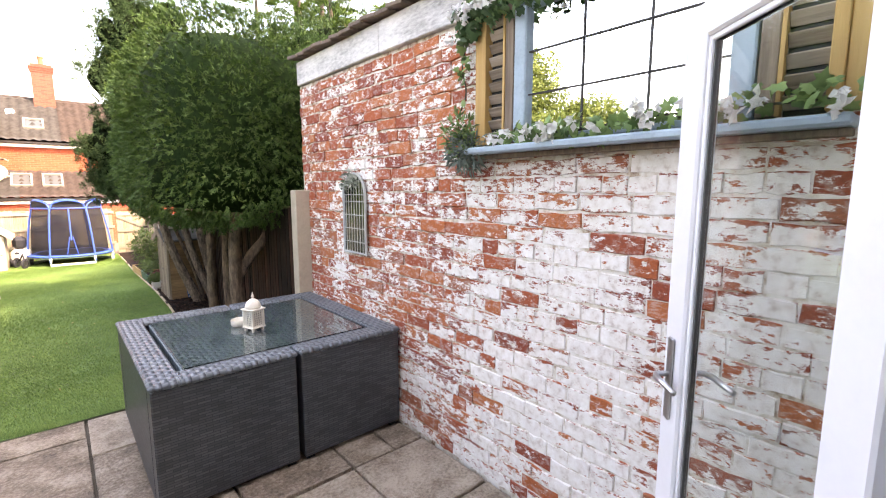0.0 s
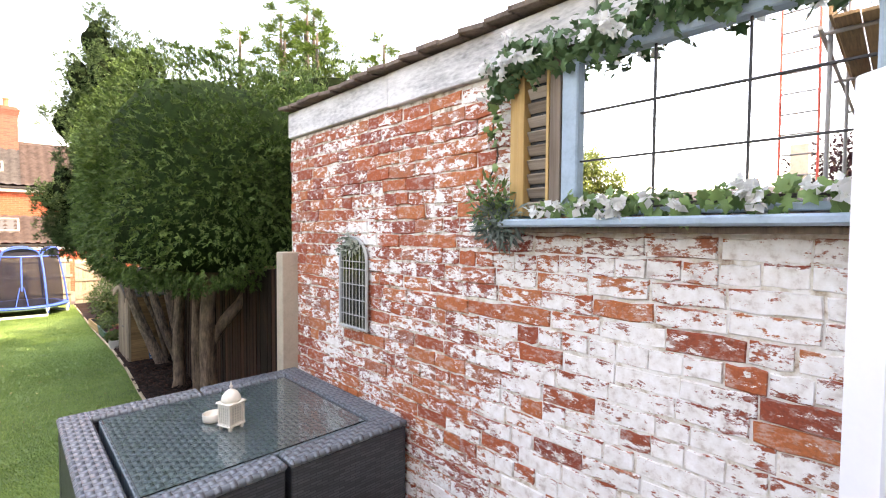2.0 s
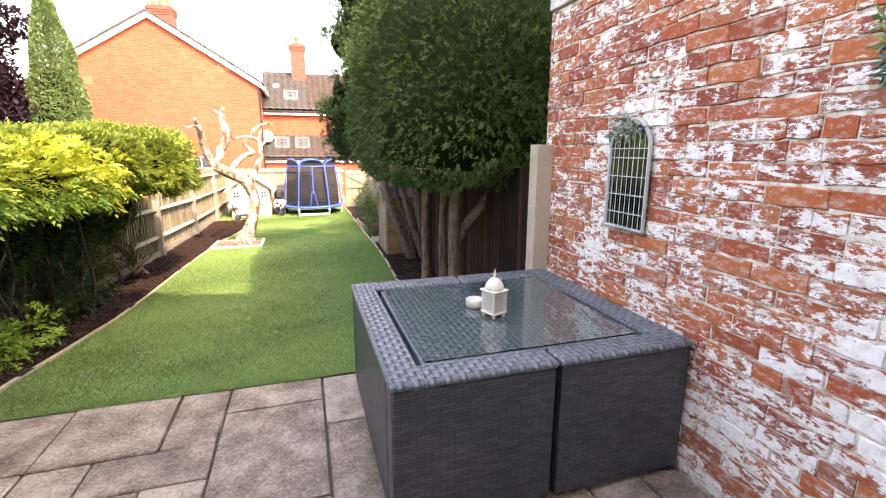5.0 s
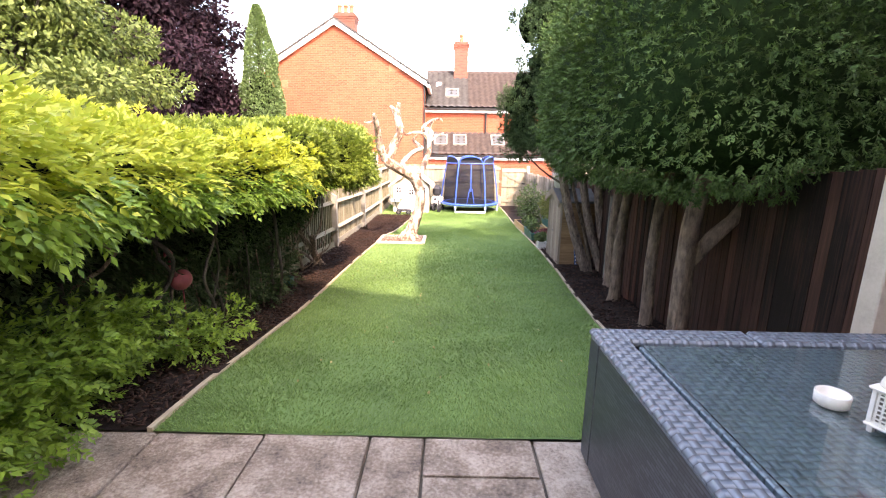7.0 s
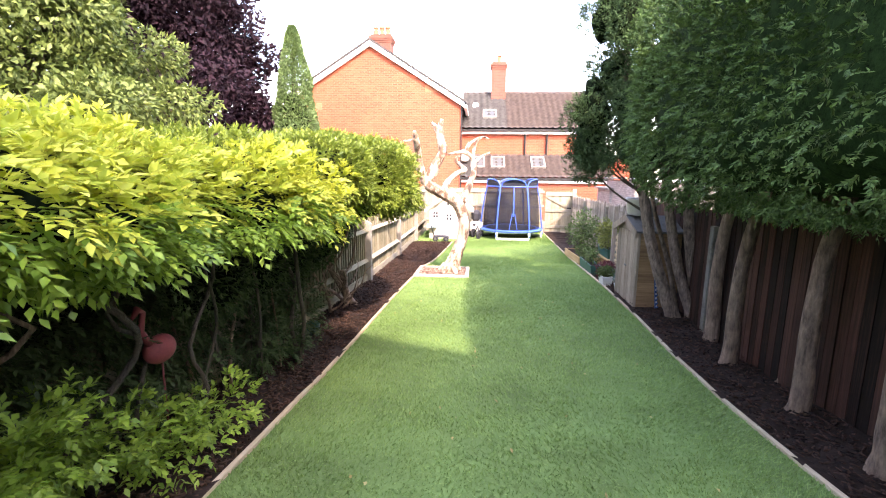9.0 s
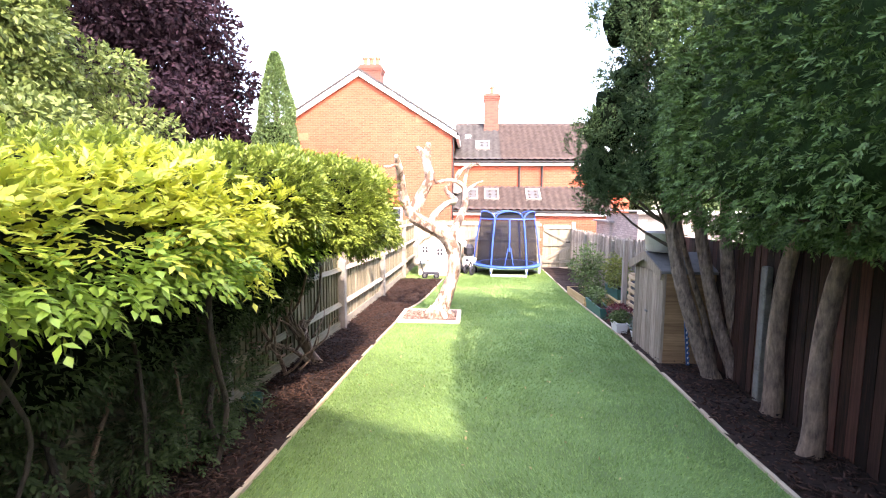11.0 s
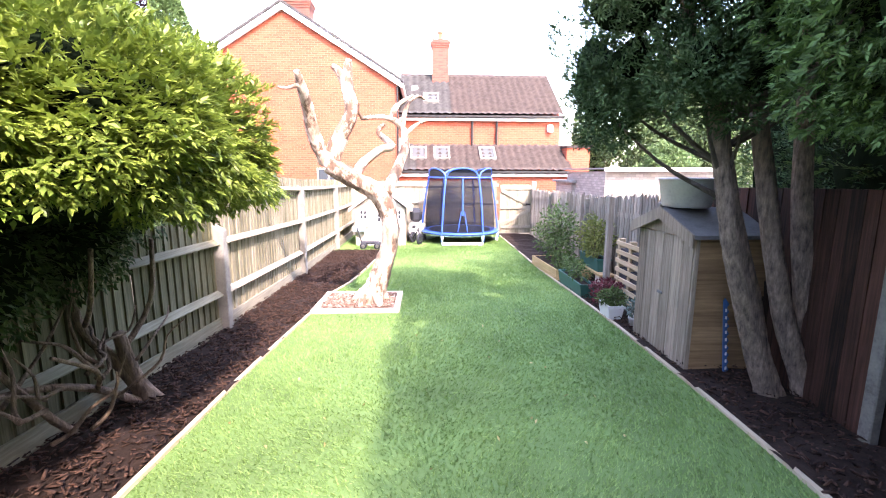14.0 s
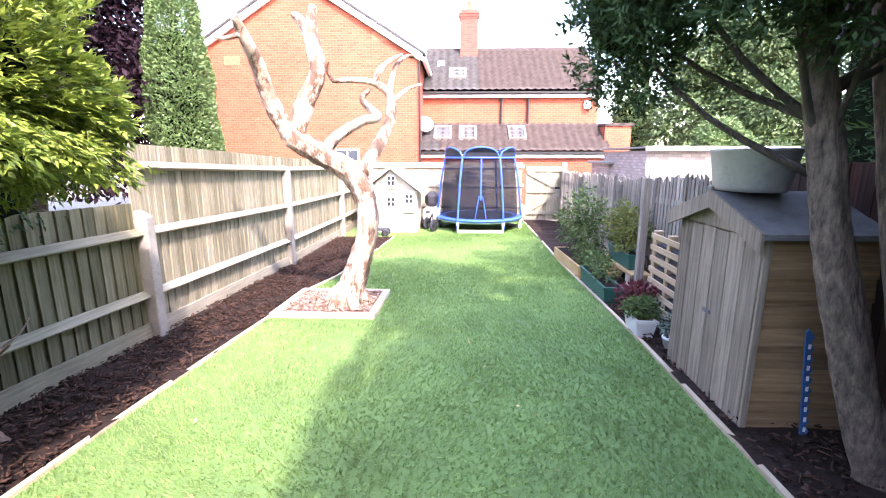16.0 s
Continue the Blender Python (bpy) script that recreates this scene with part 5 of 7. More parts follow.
# ---- woven garden seats and table ----
def weave(name, top, colour=(0.045, 0.05, 0.06)):
    m, nt, b = node_mat(name, 0.42, 0.0, 0.5)
    v = coords(nt, "World")
    sep = nt.nodes.new("ShaderNodeSeparateXYZ")
    nt.links.new(v, sep.inputs[0])
    com = nt.nodes.new("ShaderNodeCombineXYZ")
    nt.links.new(sep.outputs[0] if top else calc(nt, "ADD", sep.outputs[0], sep.outputs[1]), com.inputs[0])
    nt.links.new(sep.outputs[1] if top else sep.outputs[2], com.inputs[1])
    t = nt.nodes.new("ShaderNodeTexBrick")
    for key, value in {"Scale": 1.0, "Mortar Size": 0.0022 if top else 0.0032, "Mortar Smooth": 1.0, "Brick Width": 0.05 if top else 0.064, "Row Height": 0.019 if top else 0.014}.items():
        t.inputs[key].default_value = value
    t.inputs["Color1"].default_value = (*[c * 0.75 for c in colour], 1)
    t.inputs["Color2"].default_value = (*[c * 1.5 for c in colour], 1)
    t.inputs["Mortar"].default_value = (0.02, 0.022, 0.026, 1)
    nt.links.new(com.outputs[0], t.inputs["Vector"])
    cell, height = t.outputs["Color"], None
    if top:
        # over-and-under basket weave of flat strands
        wu, wv = [calc(nt, "SINE", calc(nt, "MULTIPLY", sep.outputs[k], math.pi / 0.032)) for k in (0, 1)]
        over = calc(nt, "GREATER_THAN", calc(nt, "MULTIPLY", wu, wv), 0.0)
        hu, hv = calc(nt, "ABSOLUTE", wu), calc(nt, "ABSOLUTE", wv)
        height = calc(nt, "ADD", calc(nt, "MULTIPLY", over, hu), calc(nt, "MULTIPLY", calc(nt, "SUBTRACT", 1.0, over), hv))
        # colour follows strand height: gaps darkened as shade, crowns brightened as highlight
        cell = ramp(nt, height, [(0.0, [c * 0.2 for c in colour]), (0.3, [c * 0.8 for c in colour]), (1.0, [c * 1.35 for c in colour])])
    fade = noise_tex(nt, v, 3, 4)
    col = mix(nt, 0.7, cell, ramp(nt, fade, [(0.3, (0.7, 0.7, 0.7)), (0.7, (1.25, 1.2, 1.15))]), "MULTIPLY")
    nt.links.new(col, b.inputs["Base Color"])
    if top:
        bump(nt, b, height, 1.0, 0.008)
    else:
        bump(nt, b, t.outputs["Fac"], -1.0, 0.008)
    return m


# same weave twice: rails lighter, panels darker, light from above put into colour
M_WTOP, M_WSIDE = weave("woven_top_lit", True, (0.115, 0.14, 0.16)), weave("woven_side", False, (0.048, 0.056, 0.064))
SX0, SX1, SY0, SY1, SH, RIM = 0.262, 1.71, 2.405, 3.8, 0.7, 0.15


def rounded_bar(x0, x1, y0, y1, z0, z1):
    return box(x0, x1, y0, y1, z0, z1, 0.012)


for name, a, b_, left in (("woven_bench", SX0, 0.992, True), ("woven_bench", 1.008, SX1, False)):
    t = thing(name, ((a + b_) / 2, (SY0 + SY1) / 2, 0), "dark grey woven resin bench pushed round a glass-topped table", "bench", "benches round the table")
    ob_x = a if left else b_ - RIM
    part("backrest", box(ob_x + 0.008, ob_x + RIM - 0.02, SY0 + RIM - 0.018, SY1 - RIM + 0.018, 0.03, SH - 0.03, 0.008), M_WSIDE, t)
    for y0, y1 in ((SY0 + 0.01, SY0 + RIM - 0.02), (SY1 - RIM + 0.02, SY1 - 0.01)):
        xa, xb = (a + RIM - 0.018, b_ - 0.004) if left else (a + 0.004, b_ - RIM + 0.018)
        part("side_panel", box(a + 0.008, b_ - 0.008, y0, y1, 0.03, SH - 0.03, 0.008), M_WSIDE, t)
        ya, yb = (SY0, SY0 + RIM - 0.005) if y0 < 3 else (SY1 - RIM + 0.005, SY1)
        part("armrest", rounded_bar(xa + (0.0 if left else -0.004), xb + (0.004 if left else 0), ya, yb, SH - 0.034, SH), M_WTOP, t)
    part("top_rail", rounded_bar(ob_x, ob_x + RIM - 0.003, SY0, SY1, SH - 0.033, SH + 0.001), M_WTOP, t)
    part("seat", box(a + (RIM if left else 0.01), b_ - (0.01 if left else RIM), SY0 + RIM, SY1 - RIM, 0.3, 0.36, 0.01), M_WSIDE, t)
    for x in (a + 0.05, b_ - 0.05):
        for y in (SY0 + 0.06, SY1 - 0.06):
            part("foot", box(x - 0.025, x + 0.025, y - 0.025, y + 0.025, 0, 0.03), M_IRON, t)
TX0, TX1, TY0, TY1 = SX0 + 0.175, SX1 - 0.165, SY0 + 0.165, SY1 - 0.165
table = thing("garden_table", (0.99, 3.1, 0), "dark woven table with a clear glass top", "table")
# bluer weave than the rails: sky reflected in the glass put into its colour
part("tabletop", box(TX0, TX1, TY0, TY1, 0.58, 0.682, 0.004), weave("woven_tabletop", True, (0.11, 0.165, 0.185)), table)
M_GLASS, nt_, b_g = node_mat("clear_glass", 0.0, 0.0, 0.5)
b_g.inputs["Transmission Weight"].default_value = 1.0
b_g.inputs["IOR"].default_value = 1.46
b_g.inputs["Base Color"].default_value = (0.93, 0.97, 0.95, 1)
gl = part("glass_top", box(TX0 + 0.012, TX1 - 0.012, TY0 + 0.012, TY1 - 0.012, 0.6855, 0.692, 0.001), M_GLASS, table, "clear glass sheet")
gl.visible_shadow = False
for x in (TX0 + 0.04, TX1 - 0.04):
    for y in (TY0 + 0.04, TY1 - 0.04):
        part("leg", box(x - 0.035, x + 0.035, y - 0.035, y + 0.035, 0, 0.58), M_WSIDE, table)

# lantern and tealight bowl
M_CREAMW = plain("cream_enamel", (0.72, 0.68, 0.58), 0.5, vary=0.08, bumps=0.1)
M_DARKHOLE = plain("lantern_shadow", (0.22, 0.2, 0.16), 0.8)
lx, ly, lz = 0.945, 3.0, 0.692
lan = thing("lantern", (lx, ly, lz), "small cream metal lantern with a pierced body and domed top", "lantern")
m = Matrix.Translation((lx, ly, lz)) @ Euler((0, 0, radians(20))).to_matrix().to_4x4()
for sx in (-1, 1):
    for sy in (-1, 1):
        part("foot", box(sx * 0.036 - 0.008, sx * 0.036 + 0.008, sy * 0.036 - 0.008, sy * 0.036 + 0.008, 0, 0.024, 0.002, None, m), M_CREAMW, lan)
        part("corner_post", box(sx * 0.042 - 0.006, sx * 0.042 + 0.006, sy * 0.042 - 0.006, sy * 0.042 + 0.006, 0.03, 0.142, 0.001, None, m), M_CREAMW, lan)
part("base", box(-0.052, 0.052, -0.052, 0.052, 0.022, 0.032, 0.003, None, m), M_CREAMW, lan)
# solid core toned darker for the shade behind the piercings
part("body", box(-0.034, 0.034, -0.034, 0.034, 0.03, 0.142, 0.001, None, m), M_DARKHOLE, lan)
for k in range(4):
    r = m @ Euler((0, 0, k * math.pi / 2)).to_matrix().to_4x4()
    bm = bmesh.new()
    for z in (0.036, 0.138):
        box(-0.036, 0.036, -0.044, -0.04, z - 0.005, z + 0.005, 0, bm)
    for q in range(5):
        box(-0.034 + q * 0.0155, -0.028 + q * 0.0155, -0.043, -0.041, 0.041, 0.133, 0, bm)
    for q in range(6):
        box(-0.036, 0.036, -0.0435, -0.0405, 0.048 + q * 0.015, 0.053 + q * 0.015, 0, bm)
    bmesh.ops.transform(bm, matrix=r, verts=bm.verts)
    part("pierced_panel", bm, M_CREAMW, lan)
part("eaves", box(-0.056, 0.056, -0.056, 0.056, 0.142, 0.152, 0.003, None, m), M_CREAMW, lan)
part("dome", lathe([(0.05, 0.152), (0.05, 0.165), (0.046, 0.18), (0.034, 0.2), (0.016, 0.213), (0.006, 0.217), (0.006, 0.224), (0.011, 0.231), (0.006, 0.238), (0.003, 0.25), (0.001, 0.262)], (lx, ly, lz), 16), M_CREAMW, lan, "", True)
bowl = thing("candle_bowl", (0.9, 3.17, lz), "small round cream candle dish beside the lantern", "candle dish")
part("bowl", lathe([(0.042, 0), (0.05, 0.006), (0.052, 0.045), (0.049, 0.047), (0.046, 0.044), (0.044, 0.012), (0.001, 0.01)], (0.9, 3.17, lz), 20), M_CREAMW, bowl, "", True)

# ---- garden mirror dressed as a window ----
M_MIRROR = node_mat("mirror", 0.01, 1.0)[0]
M_MIRROR.node_tree.nodes["Principled BSDF"].inputs["Base Color"].default_value = (0.92, 0.93, 0.93, 1)
M_BLUE = plain("pale_blue_paint", (0.32, 0.43, 0.50), 0.55, vary=0.1, bumps=0.15)
M_LEAD = plain("dark_lead", (0.03, 0.03, 0.032), 0.5, 0.3)
M_PINE = wood("orange_pine", (0.62, 0.40, 0.17), (0.46, 0.26, 0.10), 0.6, "z", 0.1)
M_SLAT = wood("weathered_slat", (0.46, 0.38, 0.31), (0.14, 0.10, 0.07), 0.8, "y", 0.6)
M_OLDWOOD = wood("old_dark_wood", (0.30, 0.23, 0.18), (0.10, 0.07, 0.05), 0.8, "z", 0.3)
MY0, MY1, MZ0, MZ1, MX = 0.52, 1.35, 1.865, 2.425, 1.694
mir = thing("garden_mirror", (WALL_X - 0.01, 0.93, 1.77), "large window-like wall mirror in a pale blue frame", "mirror")
part("mirror_glass", box(MX, MX + 0.006, MY0 - 0.01, MY1 + 0.01, MZ0 - 0.01, MZ1 + 0.01), M_MIRROR, mir)
for y0, y1 in ((MY1, MY1 + 0.07), (MY0 - 0.07, MY0)):
    part("frame_side", box(MX - 0.03, WALL_X - 0.002, y0, y1, MZ0 - 0.02, MZ1 + 0.07, 0.006), M_BLUE, mir)
part("frame_top", box(MX - 0.03, WALL_X - 0.002, MY0 + 0.001, MY1 - 0.001, MZ1, MZ1 + 0.07, 0.006), M_BLUE, mir)
part("frame_bottom", box(MX - 0.025, WALL_X - 0.002, MY0 + 0.001, MY1 - 0.001, MZ0 - 0.025, MZ0, 0.004), M_BLUE, mir)
for k in (1, 2):
    y = MY0 + (MY1 - MY0) * k / 3
    part("glazing_bar", box(MX - 0.005, MX - 0.0005, y - 0.0035, y + 0.0035, MZ0, MZ1), M_LEAD, mir, "dark glazing bar")
    z = MZ0 + (MZ1 - MZ0) * k / 3
    part("glazing_bar", box(MX - 0.007, MX - 0.002, MY0, MY1, z - 0.003, z + 0.003), M_LEAD, mir, "dark glazing bar")
part("sill", box(WALL_X - 0.125, WALL_X - 0.003, 0.2, 1.69, 1.797, 1.83, 0.008), M_BLUE, mir, "pale blue painted sill")
part("sill_board", box(WALL_X - 0.06, WALL_X - 0.003, 0.21, 1.68, 1.774, 1.796, 0.003), M_OLDWOOD, mir)


def shutter(y0, s):
    """A slatted shutter beside the mirror, from y0 outwards."""
    t = thing("slatted_shutter", (WALL_X - 0.02, y0 + s * 0.14, 1.86), "weathered brown slatted shutter with an orange pine edge", "shutter", "shutters beside the mirror")
    lo, hi = (lambda a, b: (min(y0 + s * a, y0 + s * b), max(y0 + s * a, y0 + s * b)))(0, 0.05)
    part("stile", box(MX - 0.02, WALL_X - 0.003, lo, hi, 1.845, 2.53, 0.003), M_OLDWOOD, t, "weathered dark stile")
    a, b = sorted((y0 + s * 0.052, y0 + s * 0.064))
    part("bead", box(MX - 0.022, MX + 0.01, a, b, 1.845, 2.53), M_PINE, t, "orange pine bead")
    a, b = sorted((y0 + s * 0.064, y0 + s * 0.168))
    # backing coloured dark to stand in for shade between the slats
    part("backing", box(MX + 0.02, WALL_X - 0.004, a, b, 1.845, 2.53), M_LEAD, t)
    for k in range(11):
        z = 1.86 + k * 0.06
        mm = Matrix.Translation((MX + 0.005, (a + b) / 2, z + 0.026)) @ Euler((0, radians(-28), 0)).to_matrix().to_4x4()
        part("slat", box(-0.006, 0.006, -(b - a) / 2, (b - a) / 2, -0.026, 0.019, 0.002, None, mm), M_SLAT, t)
    a, b = sorted((y0 + s * 0.17, y0 + s * 0.205))
    part("batten", box(MX - 0.028, WALL_X - 0.004, a, b, 1.845, 2.54, 0.003), M_PINE, t, "orange pine batten")
    a, b = sorted((y0 + s * 0.206, y0 + s * 0.25))
    part("batten", box(MX - 0.018, WALL_X - 0.004, a, b, 1.845, 2.54, 0.003), M_PINE, t, "orange pine batten")


shutter(1.43, 1)
shutter(0.445, -1)

M_PETAL = leaf_mat("white_petal", (0.76, 0.76, 0.72), (0.88, 0.88, 0.86), 0.7, 0.35, 0.6)
M_LAVENDER = leaf_mat("grey_green_leaf", (0.06, 0.10, 0.07), (0.22, 0.28, 0.25), 0.6, 0.2)
M_IVYDARK = leaf_mat("dark_ivy_leaf", (0.018, 0.06, 0.022), (0.11, 0.21, 0.09), 0.4, 0.15, 1.3)
M_GARLAND = leaf_mat("garland_leaf", (0.035, 0.09, 0.025), (0.24, 0.38, 0.14), 0.45, 0.2, 1.3)


def garland(name, label, pts, thick, n, flowers, seed, extra=None):
    r = np.random.default_rng(seed)
    t = thing(name, tuple(pts[0]), label, "garland")
    p, _ = smooth_path(pts, [1] * len(pts), 12)
    p = np.array([tuple(q) for q in p])
    idx = r.integers(0, len(p), n)
    off = r.normal(0, 1, (n, 3)) * np.array([0.4, 0.9, 1.0]) * thick
    off[:, 0] = -np.abs(off[:, 0]) * 1.3
    out = unit(off + np.array([-thick * 1.2, 0, 0]))
    tagged(own(lobed_leaves("leaves", p[idx] + off, out, 0.046, M_GARLAND if thick < 0.04 else M_IVYDARK, r), t), kind="stuff")
    if flowers:
        fi = r.integers(0, len(p), flowers)
        fo = r.normal(0, 1, (flowers, 3)) * np.array([0.2, 0.7, 0.8]) * thick
        fo[:, 0] = -np.abs(fo[:, 0]) - thick * 1.6
        at = np.repeat(p[fi] + fo, 9, 0) + r.normal(0, 0.006, (flowers * 9, 3))
        tagged(own(leaves("blossom", at, unit(r.normal(0, 1, (flowers * 9, 3)) * np.array([0.5, 1, 1]) + np.array([-0.5, 0, -0.2])), 0.034, 0.032, M_PETAL, r, 0.2, 0.4, 0.2), t, "white cloth flowers"), kind="stuff")
    part("stem", tube([tuple(q) for q in p[::3]], 0.004, 5), M_BARK_DARK, t)
    return t


gx = WALL_X - 0.075
garland("flower_garland", "artificial ivy garland with white flowers over the mirror", [(gx, 1.72, 2.42), (gx, 1.62, 2.5), (gx, 1.3, 2.49), (gx, 0.95, 2.52), (gx, 0.6, 2.51), (gx, 0.3, 2.52)], 0.048, 680, 30, 31)
garland("flower_garland", "artificial ivy garland with white flowers along the sill", [(gx, 1.5, 1.855), (gx, 1.3, 1.87), (gx, 1.05, 1.865), (gx, 0.8, 1.885), (gx, 0.5, 1.88), (gx, 0.22, 1.875)], 0.026, 170, 26, 32)
garland("ivy_trail", "thin trail of artificial ivy beside the shutter", [(gx + 0.03, 1.74, 2.38), (gx + 0.03, 1.78, 2.25), (gx + 0.03, 1.75, 2.12), (gx + 0.03, 1.8, 2.02)], 0.03, 13, 0, 33)
sp = thing("dried_sprig", (gx, 1.7, 1.8), "grey-blue sprig of artificial lavender on the sill end", "artificial flowers")
at, out = blob_points(520, (gx, 1.72, 1.81), (0.05, 0.12, 0.08), np.random.default_rng(3), 2.0, 0.9, 0.4, 9)
own(leaves("leaves", at, out, 0.06, 0.012, M_LAVENDER, np.random.default_rng(4), 0.2, 0.8), sp)
at, out = blob_points(260, (gx, 1.76, 1.9), (0.05, 0.1, 0.1), np.random.default_rng(5), 2.0, 0.9, 0.4, 9)
own(leaves("green_leaves", at, out, 0.05, 0.016, M_GARLAND, np.random.default_rng(6), 0.1, 0.8), sp)

M_SILVERLEAF = leaf_mat("silver_edged_leaf", (0.03, 0.07, 0.03), (0.5, 0.54, 0.46), 0.5, 0.15, 1.6)
# small arched mirror with wire grille
am = thing("arched_mirror", (WALL_X - 0.01, 2.965, 1.14), "small arched garden mirror behind a grey wire grille", "mirror")
AY, AW, AZ0, AZS = 2.965, 0.155, 1.145, 1.58
M_WIRE = plain("grey_wire", (0.46, 0.48, 0.46), 0.55, 0.2)
# tint lowered to put the dark hedge's reflection into the glass colour
M_DIMMIRROR = node_mat("dim_mirror", 0.1, 1.0)[0]
M_DIMMIRROR.node_tree.nodes["Principled BSDF"].inputs["Base Color"].default_value = (0.30, 0.32, 0.31, 1)
arc = [(AY + AW * math.cos(a), AZS + AW * math.sin(a)) for a in [math.pi * k / 12 for k in range(13)]]
outline = [(AY + AW, AZ0)] + arc + [(AY - AW, AZ0)]
part("mirror_glass", prism(outline, WALL_X - 0.018, WALL_X - 0.008, "x"), M_DIMMIRROR, am)
ring = [(WALL_X - 0.024, y, z) for y, z in outline + [outline[0]]]
part("frame", tube(ring, 0.011, 6), M_WIRE, am)
for k in range(1, 8):
    y = AY - AW + 2 * AW * k / 8
    top = AZS + math.sqrt(max(0, AW ** 2 - (y - AY) ** 2))
    part("wire", tube([(WALL_X - 0.026, y, AZ0), (WALL_X - 0.026, y, top)], 0.0028, 5), M_WIRE, am)
for z in (1.23, 1.33, 1.43, 1.53, 1.58):
    part("wire", tube([(WALL_X - 0.03, AY - AW, z), (WALL_X - 0.03, AY + AW, z)], 0.003, 5), M_WIRE, am)
at, out = blob_points(120, (WALL_X - 0.045, AY + 0.02, 1.68), (0.015, 0.13, 0.07), np.random.default_rng(8), 2.0, 0.8, 0.3, 9)
iv = thing("ivy_sprig", (WALL_X - 0.04, AY, 1.66), "sprig of artificial ivy over the arched mirror", "artificial flowers")
own(leaves("leaves", at, out, 0.042, 0.022, M_SILVERLEAF, np.random.default_rng(9), 0.1, 0.8), iv)

# ---- open glazed door ----
M_UPVC = plain("white_upvc", (0.80, 0.81, 0.83), 0.3, vary=0.015, bumps=0.02)
M_GASKET = plain("grey_gasket", (0.10, 0.10, 0.10), 0.7)
M_STEEL = plain("brushed_steel", (0.55, 0.55, 0.56), 0.3, 1.0, vary=0.05, bumps=0.03)
HINGE, LEAD = Vector((0.955, 0.03, 0.0)), Vector((1.385, 0.525, 0.0))
DW = (LEAD - HINGE).length
DM = Matrix.Translation(HINGE) @ Matrix.Rotation(math.atan2(LEAD.y - HINGE.y, LEAD.x - HINGE.x), 4, "Z")
door = thing("glazed_door", tuple(HINGE), "white glazed patio door standing open", "door")
ST = 0.095


def door_part(name, x0, x1, y0, y1, z0, z1, mat, label="", bevel=0.006):
    return part(name, box(x0, x1, y0, y1, z0, z1, bevel, None, DM), mat, door, label)


door_part("stile", 0, ST, -0.03, 0.03, 0.06, 2.105, M_UPVC)
door_part("stile", DW - ST, DW, -0.03, 0.03, 0.06, 2.105, M_UPVC)
door_part("rail", ST + 0.0005, DW - ST - 0.0005, -0.03, 0.03, 2.015, 2.105, M_UPVC)
door_part("rail", ST + 0.0005, DW - ST - 0.0005, -0.03, 0.03, 0.06, 0.25, M_UPVC)
for x0, x1, z0, z1 in ((ST, ST + 0.014, 0.25, 2.015), (DW - ST - 0.014, DW - ST, 0.25, 2.015), (ST + 0.0145, DW - ST - 0.0145, 0.25, 0.264), (ST + 0.0145, DW - ST - 0.0145, 2.0, 2.015)):
    door_part("bead", x0, x1, -0.02, 0.02, z0, z1, M_UPVC, "", 0.003)
    door_part("gasket", x0 + 0.006 * (x1 - x0 < 0.1) * (1 if x0 < 0.2 else -1), x1 + 0.006 * (x1 - x0 < 0.1) * (1 if x0 < 0.2 else -1), -0.012, 0.012, z0, z1, M_GASKET, "", 0.0)
pane = door_part("pane", ST + 0.012, DW - ST - 0.012, -0.008, 0.008, 0.262, 2.003, M_GLASS, "clear double glazing", 0.0)
pane.visible_shadow = False
for s in (-1, 1):
    plate = door_part("handle_plate", DW - 0.062, DW - 0.034, s * 0.031 if s > 0 else -0.041, 0.041 if s > 0 else -0.031, 0.95, 1.2, M_STEEL, "brushed steel handle plate", 0.004)
    lever = tube([(DW - 0.048, s * 0.04, 1.09), (DW - 0.048, s * 0.075, 1.09), (DW - 0.07, s * 0.085, 1.09), (DW - 0.17, s * 0.085, 1.086)], [0.009, 0.009, 0.01, 0.008], 8)
    bmesh.ops.transform(lever, matrix=DM, verts=lever.verts)
    part("lever", lever, M_STEEL, plate, "brushed steel lever", True)
structure("door_frame", box(0.93, 0.979, -0.1, 0.0, 0, 2.2, 0.006), M_UPVC, "white door frame")
structure("door_frame_left", box(-0.949, -0.89, -0.1, -0.01, 0, 2.2, 0.006), M_UPVC, "white door frame")
structure("door_frame_top", box(-0.889, 0.929, -0.1, -0.01, 2.14, 2.2, 0.006), M_UPVC, "white door frame")


# ---- bleached dead tree ----
def bleached():
    m, nt, b = node_mat("bleached_wood", 0.8)
    v = coords(nt, "World", (1, 1, 0.4))
    n, n2 = noise_tex(nt, v, 7, 7, 0.65), noise_tex(nt, coords(nt, "World"), 2.2, 4)
    f = calc(nt, "ADD", calc(nt, "MULTIPLY", n, 0.6), calc(nt, "MULTIPLY", n2, 0.4))
    pale = ramp(nt, f, [(0.34, (0.11, 0.065, 0.04)), (0.42, (0.30, 0.19, 0.13)), (0.5, (0.52, 0.41, 0.32)), (0.68, (0.70, 0.61, 0.53))])
    scraps = noise_tex(nt, coords(nt, "World", (1, 1, 0.6)), 5.0, 6, 0.7)
    left = ramp(nt, scraps, [(0.50, (0, 0, 0)), (0.56, (1, 1, 1))])
    nt.links.new(mix(nt, left, pale, ramp(nt, n, [(0.35, (0.07, 0.04, 0.026)), (0.65, (0.24, 0.15, 0.10))])), b.inputs["Base Color"])
    bump(nt, b, n, 1.0, 0.045)
    return m


